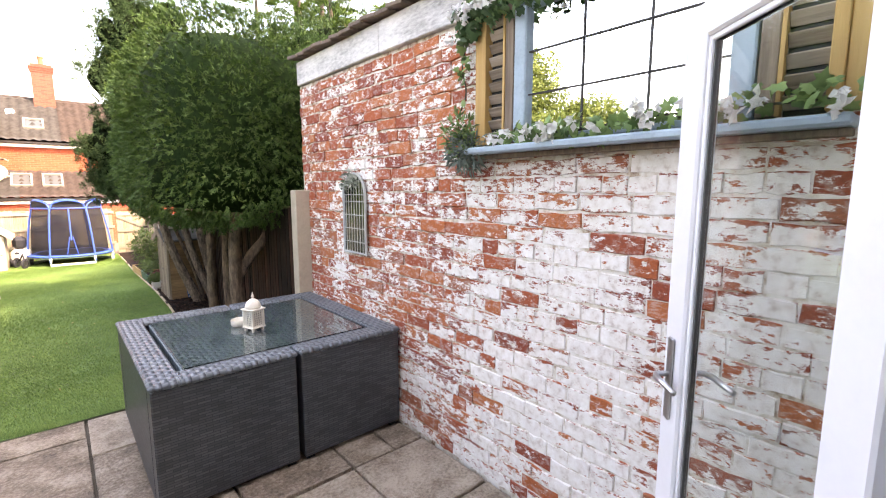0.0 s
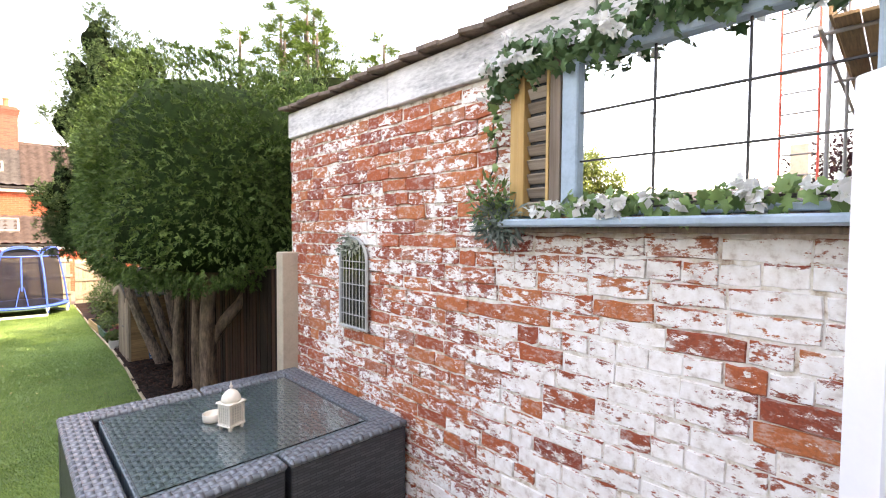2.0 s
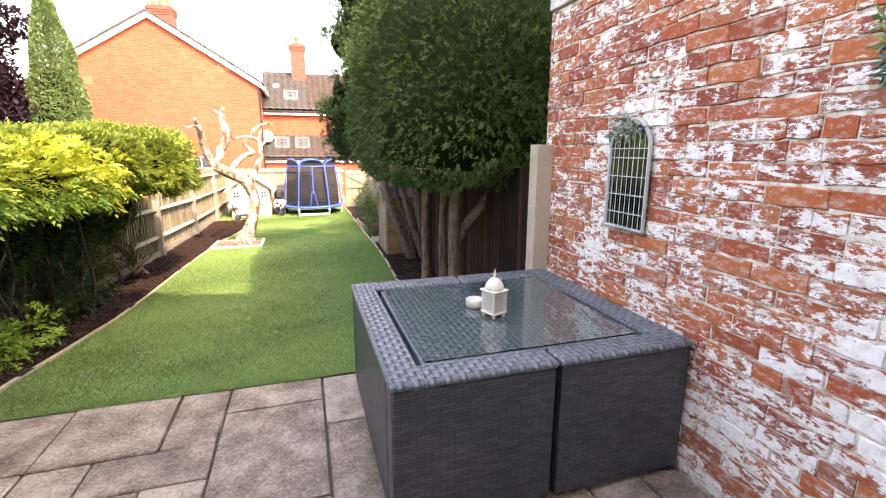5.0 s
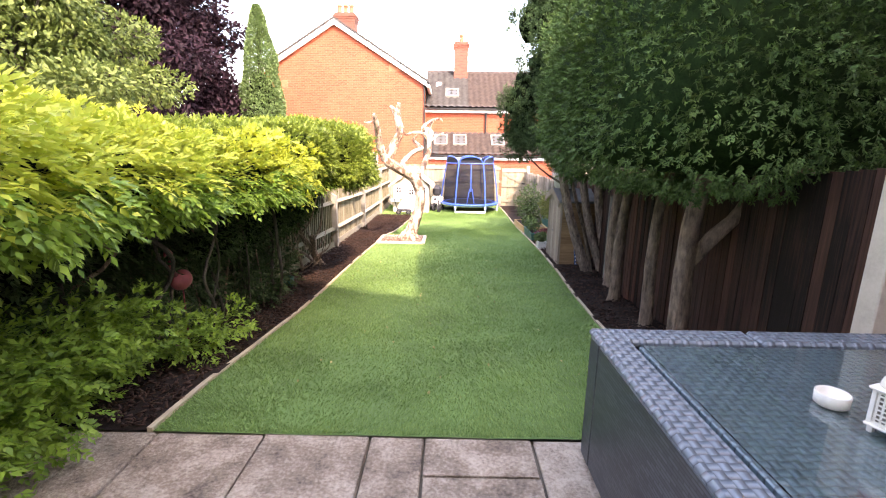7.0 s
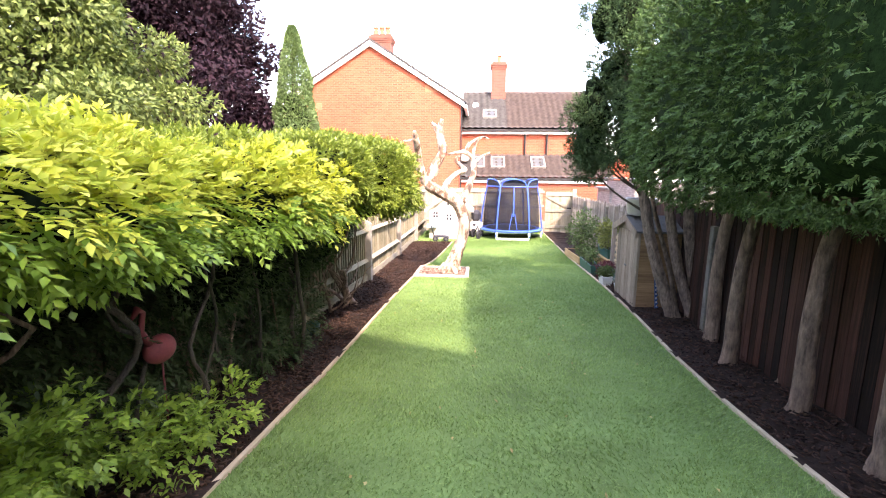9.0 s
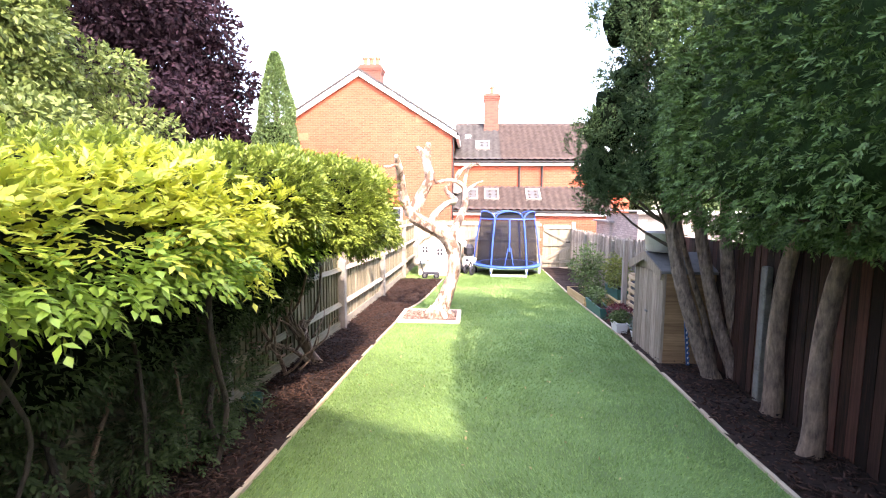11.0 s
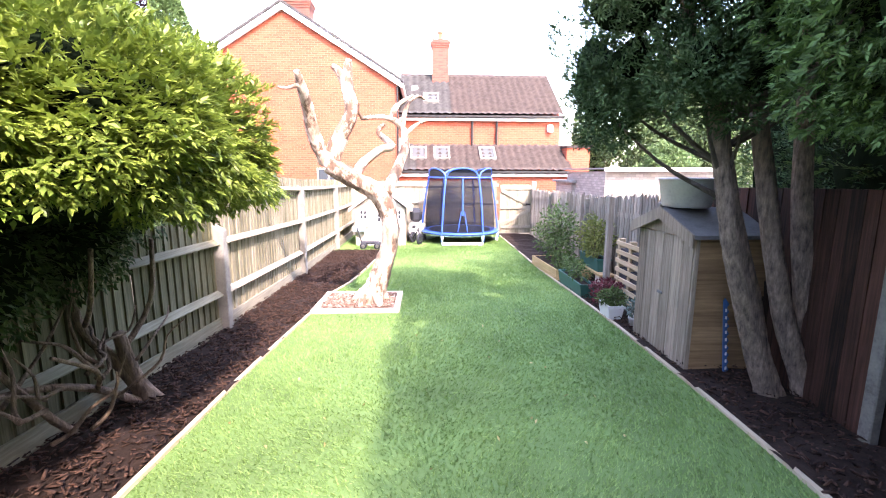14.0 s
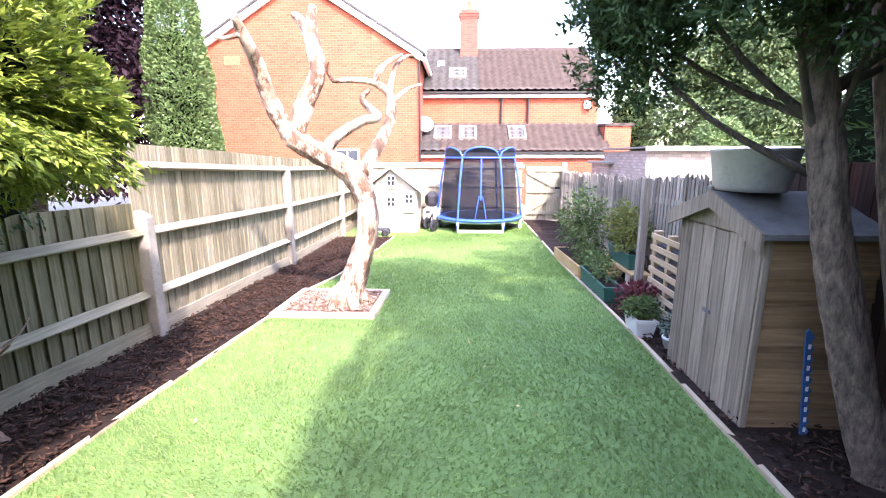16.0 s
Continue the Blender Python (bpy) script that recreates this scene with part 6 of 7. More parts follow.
M_DEAD = bleached()
dead = thing("dead_tree", (-1.27, 11.55, -0.5), "bleached bare dead tree with a twisted trunk", "tree")
DEAD_BRANCHES = (
    ("trunk", [(-1.3, 11.55, -0.56), (-1.25, 11.55, -0.35), (-1.15, 11.52, -0.08), (-1.03, 11.5, 0.3), (-1.03, 11.5, 0.6), (-1.14, 11.5, 0.88), (-1.43, 11.5, 1.06), (-1.74, 11.5, 1.25)], [0.2, 0.14, 0.112, 0.098, 0.1, 0.108, 0.1, 0.105]),
    ("limb", [(-1.74, 11.5, 1.2), (-1.63, 11.5, 1.51), (-1.46, 11.5, 1.84), (-1.5, 11.5, 2.18), (-1.47, 11.5, 2.44)], [0.1, 0.092, 0.076, 0.07, 0.032]),
    ("limb", [(-1.5, 11.5, 2.14), (-1.57, 11.5, 2.28), (-1.66, 11.5, 2.37)], [0.055, 0.05, 0.028]),
    ("limb", [(-1.78, 11.50, 1.27), (-1.87, 11.32, 1.57), (-1.88, 11.14, 1.85), (-1.88, 10.96, 1.99), (-1.88, 10.78, 2.15)], [0.095, 0.075, 0.064, 0.055, 0.03]),
    ("twig", [(-1.89, 10.87, 2.04), (-1.98, 10.83, 2.00), (-2.07, 10.78, 2.00)], [0.024, 0.018, 0.011]),
    ("limb", [(-1.08, 11.50, 0.90), (-0.97, 11.86, 1.18), (-0.87, 12.13, 1.48), (-0.91, 12.26, 1.76), (-1.11, 12.13, 1.86), (-1.36, 11.68, 1.80)], [0.07, 0.066, 0.056, 0.045, 0.034, 0.024]),
    ("limb", [(-1.43, 11.50, 1.12), (-1.36, 11.81, 1.29), (-1.20, 12.17, 1.45), (-1.05, 12.39, 1.52), (-1.24, 12.44, 1.70), (-1.15, 12.44, 1.82)], [0.06, 0.055, 0.05, 0.044, 0.034, 0.02]),
    ("twig", [(-0.90, 12.26, 1.74), (-0.84, 12.39, 2.05), (-0.70, 12.48, 2.19), (-0.58, 12.57, 2.16)], [0.034, 0.03, 0.025, 0.015]),
    ("twig", [(-0.88, 12.22, 1.64), (-0.71, 12.30, 1.79), (-0.55, 12.39, 1.87)], [0.03, 0.023, 0.013]),
    ("twig", [(-1.06, 12.17, 1.83), (-0.94, 12.26, 2.05), (-0.75, 12.35, 2.18)], [0.028, 0.025, 0.018]),
    ("twig", [(-1.35, 11.68, 1.79), (-1.40, 11.63, 1.88), (-1.37, 11.59, 1.97)], [0.02, 0.015, 0.008]),
    ("twig", [(-1.00, 12.22, 1.80), (-1.04, 12.26, 1.96), (-0.98, 12.30, 2.07)], [0.022, 0.015, 0.008]),
)
for k, (nm, pts, rads) in enumerate(DEAD_BRANCHES):
    p, r = smooth_path(pts, rads, 6)
    part(nm, tube(p, r, 16 if nm == "trunk" else 10, None, 0.2, 100 + k), M_DEAD, dead, "", True)
for a, ln in ((0.4, 0.3), (1.7, 0.28), (2.9, 0.32), (4.2, 0.3), (5.3, 0.26)):
    part("root", tube([(-1.28 + 0.1 * math.cos(a), 11.55 + 0.1 * math.sin(a), -0.33), (-1.28 + 0.2 * math.cos(a), 11.55 + 0.2 * math.sin(a), -0.44), (-1.28 + ln * math.cos(a), 11.55 + ln * math.sin(a), -0.52)], [0.07, 0.055, 0.02], 8, None, 0.1, 7), M_DEAD, dead, "", True)

# ---- trampoline ----
M_TBLUE = plain("blue_padding", (0.03, 0.10, 0.42), 0.5, vary=0.1, bumps=0.1)
M_MINT = plain("mint_enamel", (0.50, 0.66, 0.60), 0.45, vary=0.05)
M_MAT = plain("black_mat", (0.02, 0.022, 0.03), 0.7)
M_NET, nt_n, b_n = node_mat("dark_net", 0.8)
b_n.inputs["Base Color"].default_value = (0.009, 0.011, 0.02, 1)
b_n.inputs["Specular IOR Level"].default_value = 0.05
tr_n = nt_n.nodes.new("ShaderNodeBsdfTransparent")
mx_n = nt_n.nodes.new("ShaderNodeMixShader")
nt_n.links.new(calc(nt_n, "ADD", calc(nt_n, "MULTIPLY", noise_tex(nt_n, coords(nt_n, "World"), 6, 3), 0.3), 0.5), mx_n.inputs[0])
nt_n.links.new(tr_n.outputs[0], mx_n.inputs[1])
nt_n.links.new(b_n.outputs[0], mx_n.inputs[2])
nt_n.links.new(mx_n.outputs[0], nt_n.nodes["Material Output"].inputs["Surface"])
TC, TR, TG, TZ = (0.35, 17.98), 1.02, -0.665, -0.36
tramp = thing("trampoline", (*TC, TG), "round blue trampoline with a dark safety net", "trampoline")


def on(a, r, z):
    return (TC[0] + r * math.cos(a), TC[1] + r * math.sin(a), z)


def hoop(r, z, rad, n=48, sides=6):
    return tube([on(2 * math.pi * k / n, r, z) for k in range(n + 1)], rad, sides)


part("frame", hoop(TR - 0.03, TZ - 0.05, 0.022), M_MINT, tramp)
part("pad", lathe([(TR - 0.24, TZ - 0.012), (TR + 0.02, TZ - 0.03), (TR + 0.03, TZ), (TR, TZ + 0.02), (TR - 0.24, TZ + 0.02)], (*TC, 0), 40), M_TBLUE, tramp, "blue padded edge", True)
part("mat", lathe([(0.01, TZ + 0.022), (TR - 0.2, TZ + 0.024), (TR - 0.2, TZ + 0.03), (0.01, TZ + 0.03)], (*TC, 0), 32), M_MAT, tramp, "black jumping mat")
for k in range(3):
    a0 = -math.pi / 2 + k * 2 * math.pi / 3
    w = 0.53
    p0, p1 = on(a0 - w, TR - 0.01, 0), on(a0 + w, TR - 0.01, 0)
    part("leg", tube([(p0[0], p0[1], TZ - 0.05), (p0[0], p0[1], TG + 0.04), (p1[0], p1[1], TG + 0.04), (p1[0], p1[1], TZ - 0.05)], 0.048, 8), M_MINT, tramp, "pale mint steel leg")
for k in range(6):
    a = -math.pi / 2 + 0.53 * (1 if k % 2 else -1) + (k // 2) * 2 * math.pi / 3
    p, r = smooth_path([on(a, TR + 0.02, TZ - 0.2), on(a, TR - 0.01, TZ + 0.1), on(a, TR - 0.1, 0.5), on(a, TR - 0.2, 1.03)], [0.024] * 4, 4)
    part("pole", tube(p, r, 8), M_TBLUE, tramp, "blue foam-covered pole", True)
bm = bmesh.new()
rows = []
for z, r in ((TZ + 0.03, TR - 0.1), (0.0, TR - 0.11), (0.4, TR - 0.14), (0.75, TR - 0.18), (1.02, TR - 0.22)):
    rows.append([bm.verts.new(on(2 * math.pi * k / 48, r + 0.012 * math.sin(k * 2.1), z)) for k in range(48)])
for r0, r1 in zip(rows, rows[1:]):
    for k in range(48):
        bm.faces.new((r0[k], r0[(k + 1) % 48], r1[(k + 1) % 48], r1[k]))
part("net", bm, M_NET, tramp, "dark safety net", True)
part("top_ring", hoop(TR - 0.2, 1.03, 0.022), M_TBLUE, tramp)
for k in range(6):
    a = -math.pi / 2 + k * math.pi / 3
    pts = [on(a + math.pi / 6 * u * 0.98, TR - 0.2, 1.04 + 0.22 * math.sqrt(max(0, 1 - u * u))) for u in (-1, -0.85, -0.6, -0.3, 0, 0.3, 0.6, 0.85, 1)]
    part("arch", tube(pts, 0.02, 6), M_TBLUE, tramp)
    bm = bmesh.new()
    bm.faces.new([bm.verts.new(p) for p in pts])
    part("arch_net", bm, M_MAT, tramp)
part("zip", tube([on(-math.pi / 2, TR - 0.09, 0.1), on(-math.pi / 2, TR - 0.14, 0.5), on(-math.pi / 2, TR - 0.2, 1.02)], 0.02, 6), M_TBLUE, tramp, "blue zip strip")
for s in (-1, 1):
    part("entrance_strap", tube([on(-math.pi / 2 + s * 0.13, TR - 0.07, TZ + 0.05), on(-math.pi / 2 + s * 0.04, TR - 0.07, 0.2)], 0.012, 6), M_TBLUE, tramp)

# ---- playhouse and ride-on toys ----
M_PLAY = plain("beige_plastic", (0.50, 0.44, 0.36), 0.5, vary=0.05, bumps=0.05)
M_PLAYROOF = plain("grey_plastic_roof", (0.42, 0.38, 0.34), 0.55, vary=0.06)
M_PLAYW = plain("white_plastic", (0.62, 0.62, 0.61), 0.4, vary=0.02, bumps=0.03)
play = thing("playhouse", (-1.65, 17.7, TG), "beige plastic playhouse with white door and windows", "playhouse")
PF = 17.15
part("wall", prism([(-2.3, TG), (-1.08, TG), (-1.08, 0.26), (-1.66, 0.76), (-2.3, 0.26)], PF, PF + 1.0), M_PLAY, play)
for s, xe in ((1, -0.9), (-1, -2.45)):
    part("roof", prism([(-1.66, 0.86), (-1.66, 0.79), (xe, 0.2), (xe, 0.28)], PF - 0.14, PF + 1.1), M_PLAYROOF, play, "grey plastic roof")


def arched(y, xc, z0, z1, w, mat, parent, name, depth=0.03, label=""):
    pts = [(xc - w, z0), (xc + w, z0)] + [(xc + w * math.cos(a), z1 - w + w * math.sin(a)) for a in [math.pi * k / 8 for k in range(9)]]
    return part(name, prism(pts, y - depth, y), mat, parent, label)


arched(PF - 0.001, -1.67, TG + 0.01, 0.27, 0.17, M_PLAYW, play, "door", 0.04, "white arched door")
arched(PF - 0.001, -1.66, 0.34, 0.68, 0.11, M_PLAYW, play, "gable_window", 0.03, "white gable window")
for xc in (-1.26, -2.1):
    win = part("window", box(xc - 0.14, xc + 0.14, PF - 0.05, PF - 0.001, -0.2, 0.27, 0.02), M_PLAYW, play, "white shuttered window")
for xc, z in ((-1.67, 0.05), (-1.26, 0.12), (-2.1, 0.12), (-1.66, 0.52)):
    for dx in (-0.045, 0.045):
        arched(PF - 0.055, xc + dx, z - 0.09, z + 0.0, 0.03, M_MAT, play, "window_pane", 0.004)
        arched(PF - 0.055, xc + dx, z + 0.02, z + 0.1, 0.03, M_MAT, play, "window_pane", 0.004)
part("planter_box", box(-2.36, -2.05, PF - 0.18, PF - 0.06, -0.28, -0.16, 0.01), M_BLUE, play)


def wheel(parent, x, y, z, r, w, turn, mat=None):
    bm = bmesh.new()
    prof = [(r * 0.55, -w), (r * 0.9, -w), (r, -w * 0.5), (r, w * 0.5), (r * 0.9, w), (r * 0.55, w)]
    lathe(prof, (0, 0, 0), 18, bm)
    mt = Matrix.Translation((x, y, z)) @ Euler((radians(90), 0, turn)).to_matrix().to_4x4()
    bmesh.ops.transform(bm, matrix=mt, verts=bm.verts)
    wh = part("wheel", bm, M_MAT, parent, "black wheel", True)
    hub = lathe([(r * 0.5, -w * 1.05), (r * 0.5, w * 1.05)], (0, 0, 0), 14)
    bmesh.ops.transform(hub, matrix=mt, verts=hub.verts)
    part("hub", hub, M_STEEL, wh)


bike = thing("childs_bike", (-0.78, 17.45, TG), "black child's bike standing by the trampoline", "bike")
for x, y in ((-0.72, 17.3), (-0.9, 17.65)):
    wheel(bike, x, y, TG + 0.15, 0.15, 0.025, radians(62))
part("frame", tube([(-0.72, 17.3, TG + 0.15), (-0.75, 17.36, TG + 0.42), (-0.82, 17.5, TG + 0.25), (-0.9, 17.65, TG + 0.15)], 0.02, 8), M_MAT, bike)
part("seat", box(-0.92, -0.82, 17.5, 17.68, TG + 0.4, TG + 0.46, 0.02), M_MAT, bike)
part("handlebar", tube([(-0.9, 17.3, TG + 0.52), (-0.75, 17.36, TG + 0.5), (-0.6, 17.42, TG + 0.52)], 0.014, 8), M_STEEL, bike)
car = thing("toy_car", (-1.0, 18.1, TG), "black and white ride-on toy car", "toy car")
part("body", box(-1.02, -0.6, 17.85, 18.6, TG + 0.12, TG + 0.5, 0.08), M_PLAYW, car)
part("cabin", box(-0.98, -0.66, 18.0, 18.5, TG + 0.5, TG + 0.85, 0.09), M_MAT, car)
for x in (-1.02, -0.6):
    for y in (18.0, 18.45):
        wheel(car, x, y, TG + 0.13, 0.13, 0.04, radians(90))
kart = thing("toy_trolley", (-1.85, 16.65, land(16.6)), "low dark toy trolley on small wheels", "toy")
part("deck", box(-2.12, -1.68, 16.55, 16.78, land(16.6) + 0.12, land(16.6) + 0.17, 0.02), M_MAT, kart)
part("steering_post", tube([(-2.1, 16.66, land(16.6) + 0.15), (-2.2, 16.66, land(16.6) + 0.5)], 0.016, 8), M_MAT, kart)
for x in (-2.05, -1.72):
    for y in (16.53, 16.8):
        wheel(kart, x, y, land(16.6) + 0.08, 0.08, 0.022, 0)

# ---- shed and the things about it ----
M_SHED = wood("silvered_shed_board", (0.33, 0.275, 0.21), (0.10, 0.08, 0.058), 0.85, "z", 0.5)
M_SHIP = wood("brown_shiplap", (0.34, 0.22, 0.115), (0.13, 0.078, 0.04), 0.85, "x", 0.5)
M_FELT = plain("grey_roof_felt", (0.13, 0.13, 0.125), 0.95, vary=0.15, bumps=0.4)
SX, SYA, SYB, SD, SG, SE, SA = 1.5, 9.38, 10.28, 0.62, -0.45, 0.68, 0.84
shed = thing("tool_shed", (SX + 0.3, (SYA + SYB) / 2, SG), "small silvered timber tool shed with boarded door", "shed")
SM = (SYA + SYB) / 2
part("frame", prism([(SYA + 0.02, SG), (SYB - 0.02, SG), (SYB - 0.02, SE - 0.02), (SM, SA - 0.04), (SYA + 0.02, SE - 0.02)], SX + 0.02, SX + SD, "x"), M_SHIP, shed)
for i in range(6):
    a = SYA + 0.01 + i * 0.147
    part("door_board", box(SX - 0.004, SX + 0.018, a + 0.002, a + 0.142, SG + 0.02, SE - 0.04 + 0.004 * (i % 2), 0.003), M_SHED, shed)
part("gable_board", prism([(SYA, SE - 0.03), (SYB, SE - 0.03), (SM, SA - 0.03)], SX - 0.008, SX + 0.019, "x"), M_SHED, shed)
for i in range(9):
    z = SG + 0.01 + i * 0.127
    bm = prism([(SYA - 0.018, z), (SYA - 0.003, z + 0.13), (SYA + 0.018, z + 0.13), (SYA + 0.018, z)], SX + 0.02, SX + SD, "x")
    part("side_board", bm, M_SHIP, shed)
part("corner_batten", box(SX - 0.006, SX + 0.03, SYA - 0.022, SYA - 0.001, SG, SE, 0.003), M_SHED, shed)
for s, ye in ((-1, SYA - 0.07), (1, SYB + 0.07)):
    part("roof_panel", prism([(SM, SA + 0.03), (SM, SA), (ye, SE - 0.02), (ye, SE + 0.01)], SX - 0.05, SX + SD + 0.06, "x"), M_FELT, shed, "grey felted roof")
    part("bargeboard", prism([(SM, SA + 0.035), (SM, SA - 0.07), (ye, SE - 0.09), (ye, SE + 0.015)], SX - 0.068, SX - 0.052, "x"), M_SHED, shed)
part("turn_button", box(SX - 0.016, SX - 0.004, SM - 0.05, SM + 0.03, 0.1, 0.125, 0.003), M_FELT, shed)
# galvanised bath on the roof
M_ZINC = plain("dull_zinc", (0.41, 0.415, 0.405), 0.55, 0.35, vary=0.1, bumps=0.1)
bath = thing("tin_bath", (1.66, SM, SA + 0.03), "dull grey galvanised tin bath on the shed roof", "tin bath")
bm = lathe([(0.17, 0), (0.185, 0.02), (0.215, 0.19), (0.225, 0.2), (0.215, 0.207), (0.205, 0.2), (0.175, 0.03), (0.01, 0.025)], (0, 0, 0), 28)
bmesh.ops.transform(bm, matrix=Matrix.Translation((1.66, SM, SA + 0.032)) @ Matrix.Diagonal((1.0, 1.22, 1.2, 1)), verts=bm.verts)
part("tub", bm, M_ZINC, bath, "", True)
part("handle", tube([(1.86, SM - 0.13, SA + 0.25), (1.91, SM - 0.1, SA + 0.24), (1.91, SM + 0.02, SA + 0.24), (1.86, SM + 0.06, SA + 0.25)], 0.008, 6), M_ZINC, bath)
# blue toothed bar leaning by the shed
M_BLUEBAR = plain("blue_plastic", (0.025, 0.085, 0.21), 0.4, vary=0.05)
bar = thing("blue_toothed_bar", (1.84, 9.3, -0.42), "blue plastic toothed strip standing by the shed", "garden tool")
teeth = [(1.78, -0.43), (1.81, -0.43)]
for k in range(10):
    z = -0.41 + k * 0.06
    teeth += [(1.81, z), (1.826, z + 0.02), (1.81, z + 0.05)]
teeth += [(1.795, 0.2), (1.78, 0.18)]
teeth = [(x - 0.1 * (z + 0.43), z) for x, z in teeth]
part("strip", prism(teeth, 9.295, 9.305), M_BLUEBAR, bar)
for k in range(9):
    part("notch", box(1.788 - 0.006 * k, 1.801 - 0.006 * k, 9.2915, 9.2955, -0.39 + k * 0.06, -0.365 + k * 0.06), M_PLAYW, bar, "pale notch in the strip")
# pallet
M_PALLET = wood("pallet_wood", (0.52, 0.40, 0.26), (0.32, 0.23, 0.14), 0.85, "y", 0.4)
pal = thing("pallet_planter", (1.95, 11.3, -0.47), "upright pale pallet with dark liners against the fence", "pallet")
for k in range(7):
    z = -0.44 + k * 0.115
    part("slat", box(1.88, 1.9, 10.98, 11.66, z, z + 0.055, 0.003), M_PALLET, pal)
for y in (10.98, 11.29, 11.6):
    part("block", box(1.902, 1.98, y, y + 0.06, -0.47, 0.33, 0.003), M_PALLET, pal)
for z in (-0.4, -0.16, 0.08):
    for y in (11.06, 11.37):
        part("liner", box(1.905, 1.97, y, y + 0.2, z, z + 0.13, 0.004), M_MAT, pal, "dark pocket liner")


def plant(name, label, at, half, n, size, mat, seed, stems=5):
    t = thing(name, at, label, "plant")
    r = random.Random(seed)
    c = (at[0], at[1], at[2] + half[2])
    a, o = blob_points(n, c, half, np.random.default_rng(seed), 2.0, 0.8, 0.45, 5.0)
    own(leaves("leaves", a, o, size, size * 0.45, mat, np.random.default_rng(seed + 1), 0.1, 0.8), t)
    for k in range(stems):
        e = (at[0] + r.uniform(-0.6, 0.6) * half[0], at[1] + r.uniform(-0.6, 0.6) * half[1], at[2] + half[2] * r.uniform(1.1, 1.8))
        part("stem", tube([(at[0] + r.uniform(-0.05, 0.05), at[1] + r.uniform(-0.05, 0.05), at[2] - 0.04), ((at[0] + e[0]) / 2, (at[1] + e[1]) / 2, (at[2] + e[2]) / 2), e], [0.008, 0.006, 0.003], 5), M_BARK_DARK, t)
    return t


def trough(name, label, x0, x1, y0, y1, z0, z1, mat, category="planter"):
    t = thing(name, ((x0 + x1) / 2, (y0 + y1) / 2, z0), label, category)
    s = 0.025
    bm = bmesh.new()
    lo = [(x0 + s, y0 + s), (x1 - s, y0 + s), (x1 - s, y1 - s), (x0 + s, y1 - s)]
    hi = [(x0, y0), (x1, y0), (x1, y1), (x0, y1)]
    inn = [(x0 + s, y0 + s), (x1 - s, y0 + s), (x1 - s, y1 - s), (x0 + s, y1 - s)]
    a = [bm.verts.new((x, y, z0)) for x, y in lo]
    b = [bm.verts.new((x, y, z1)) for x, y in hi]
    c = [bm.verts.new((x, y, z1)) for x, y in inn]
    d = [bm.verts.new((x, y, z1 - 0.03)) for x, y in inn]
    bm.faces.new(a[::-1])
    for r0, r1 in ((a, b), (b, c), (c, d)):
        for k in range(4):
            bm.faces.new((r0[k], r0[(k + 1) % 4], r1[(k + 1) % 4], r1[k]))
    part("trough", bm, mat, t)
    part("rim", box(x0 - 0.008, x1 + 0.008, y0 - 0.008, y0, z1 - 0.025, z1 + 0.004), mat, t)
    part("soil", box(x0 + s, x1 - s, y0 + s, y1 - s, z1 - 0.05, z1 - 0.028), M_MULCH, t)
    return t


M_PLANT = leaf_mat("dull_green_leaf", (0.022, 0.05, 0.012), (0.11, 0.175, 0.05), 0.55, 0.25)
M_FEATHER = leaf_mat("yellow_green_leaf", (0.05, 0.07, 0.014), (0.22, 0.25, 0.06), 0.55, 0.25)
M_GREENP = plain("dark_green_plastic", (0.02, 0.10, 0.08), 0.45, vary=0.1, bumps=0.05)
M_BOXWOOD = wood("new_planter_board", (0.52, 0.36, 0.18), (0.34, 0.22, 0.10), 0.8, "y", 0.2)
wp = thing("wooden_planter", (1.78, 13.75, land(13.7)), "low orange-brown timber raised planter", "planter")
for bx in ((1.5, 1.53, 12.95, 14.55), (2.05, 2.08, 12.95, 14.55)):
    for q in (0, 1):
        bm = box(bx[0], bx[1], bx[2], bx[3], q * 0.1 - 0.02, q * 0.1 + 0.077, 0.003)
        for v in bm.verts:
            v.co.z += land(v.co.y)
        part("board", bm, M_BOXWOOD, wp)
for y in (12.95, 14.52):
    part("end_board", box(1.532, 2.048, y, y + 0.03, land(y) - 0.02, land(y) + 0.177, 0.003), M_BOXWOOD, wp)
part("soil", box(1.532, 2.048, 12.982, 14.518, -0.62, -0.44), M_MULCH, wp)
plant("bushy_plant", "tall bushy green plant in the timber planter", (1.85, 14.1, -0.45), (0.34, 0.55, 0.5), 1700, 0.08, M_PLANT, 51, 12)
plant("bushy_plant", "low green plant in the timber planter", (1.75, 13.2, -0.45), (0.22, 0.25, 0.14), 500, 0.07, M_PLANT, 52)
trough("green_trough", "dark green plastic trough of seedlings", 1.47, 1.68, 11.75, 12.75, land(12.2) - 0.0, land(12.2) + 0.2, M_GREENP)
plant("seedlings", "thin green seedlings in a trough", (1.58, 12.3, -0.34), (0.1, 0.45, 0.14), 420, 0.06, M_PLANT, 53, 8)
part("shelf", box(1.98, 2.22, 12.35, 13.5, -0.36, -0.33), M_BOXWOOD, thing("plank_shelf", (2.1, 12.9, -0.5), "low pale plank shelf on blocks", "shelf"))
part("block", box(2.0, 2.2, 12.45, 12.6, -0.56, -0.361), M_KERB, bpy.data.objects["plank_shelf"])
part("block", box(2.0, 2.2, 13.25, 13.4, -0.6, -0.361), M_KERB, bpy.data.objects["plank_shelf"])
trough("green_trough", "dark green plastic trough on a plank shelf", 2.0, 2.21, 12.55, 13.35, -0.33, -0.13, M_GREENP)
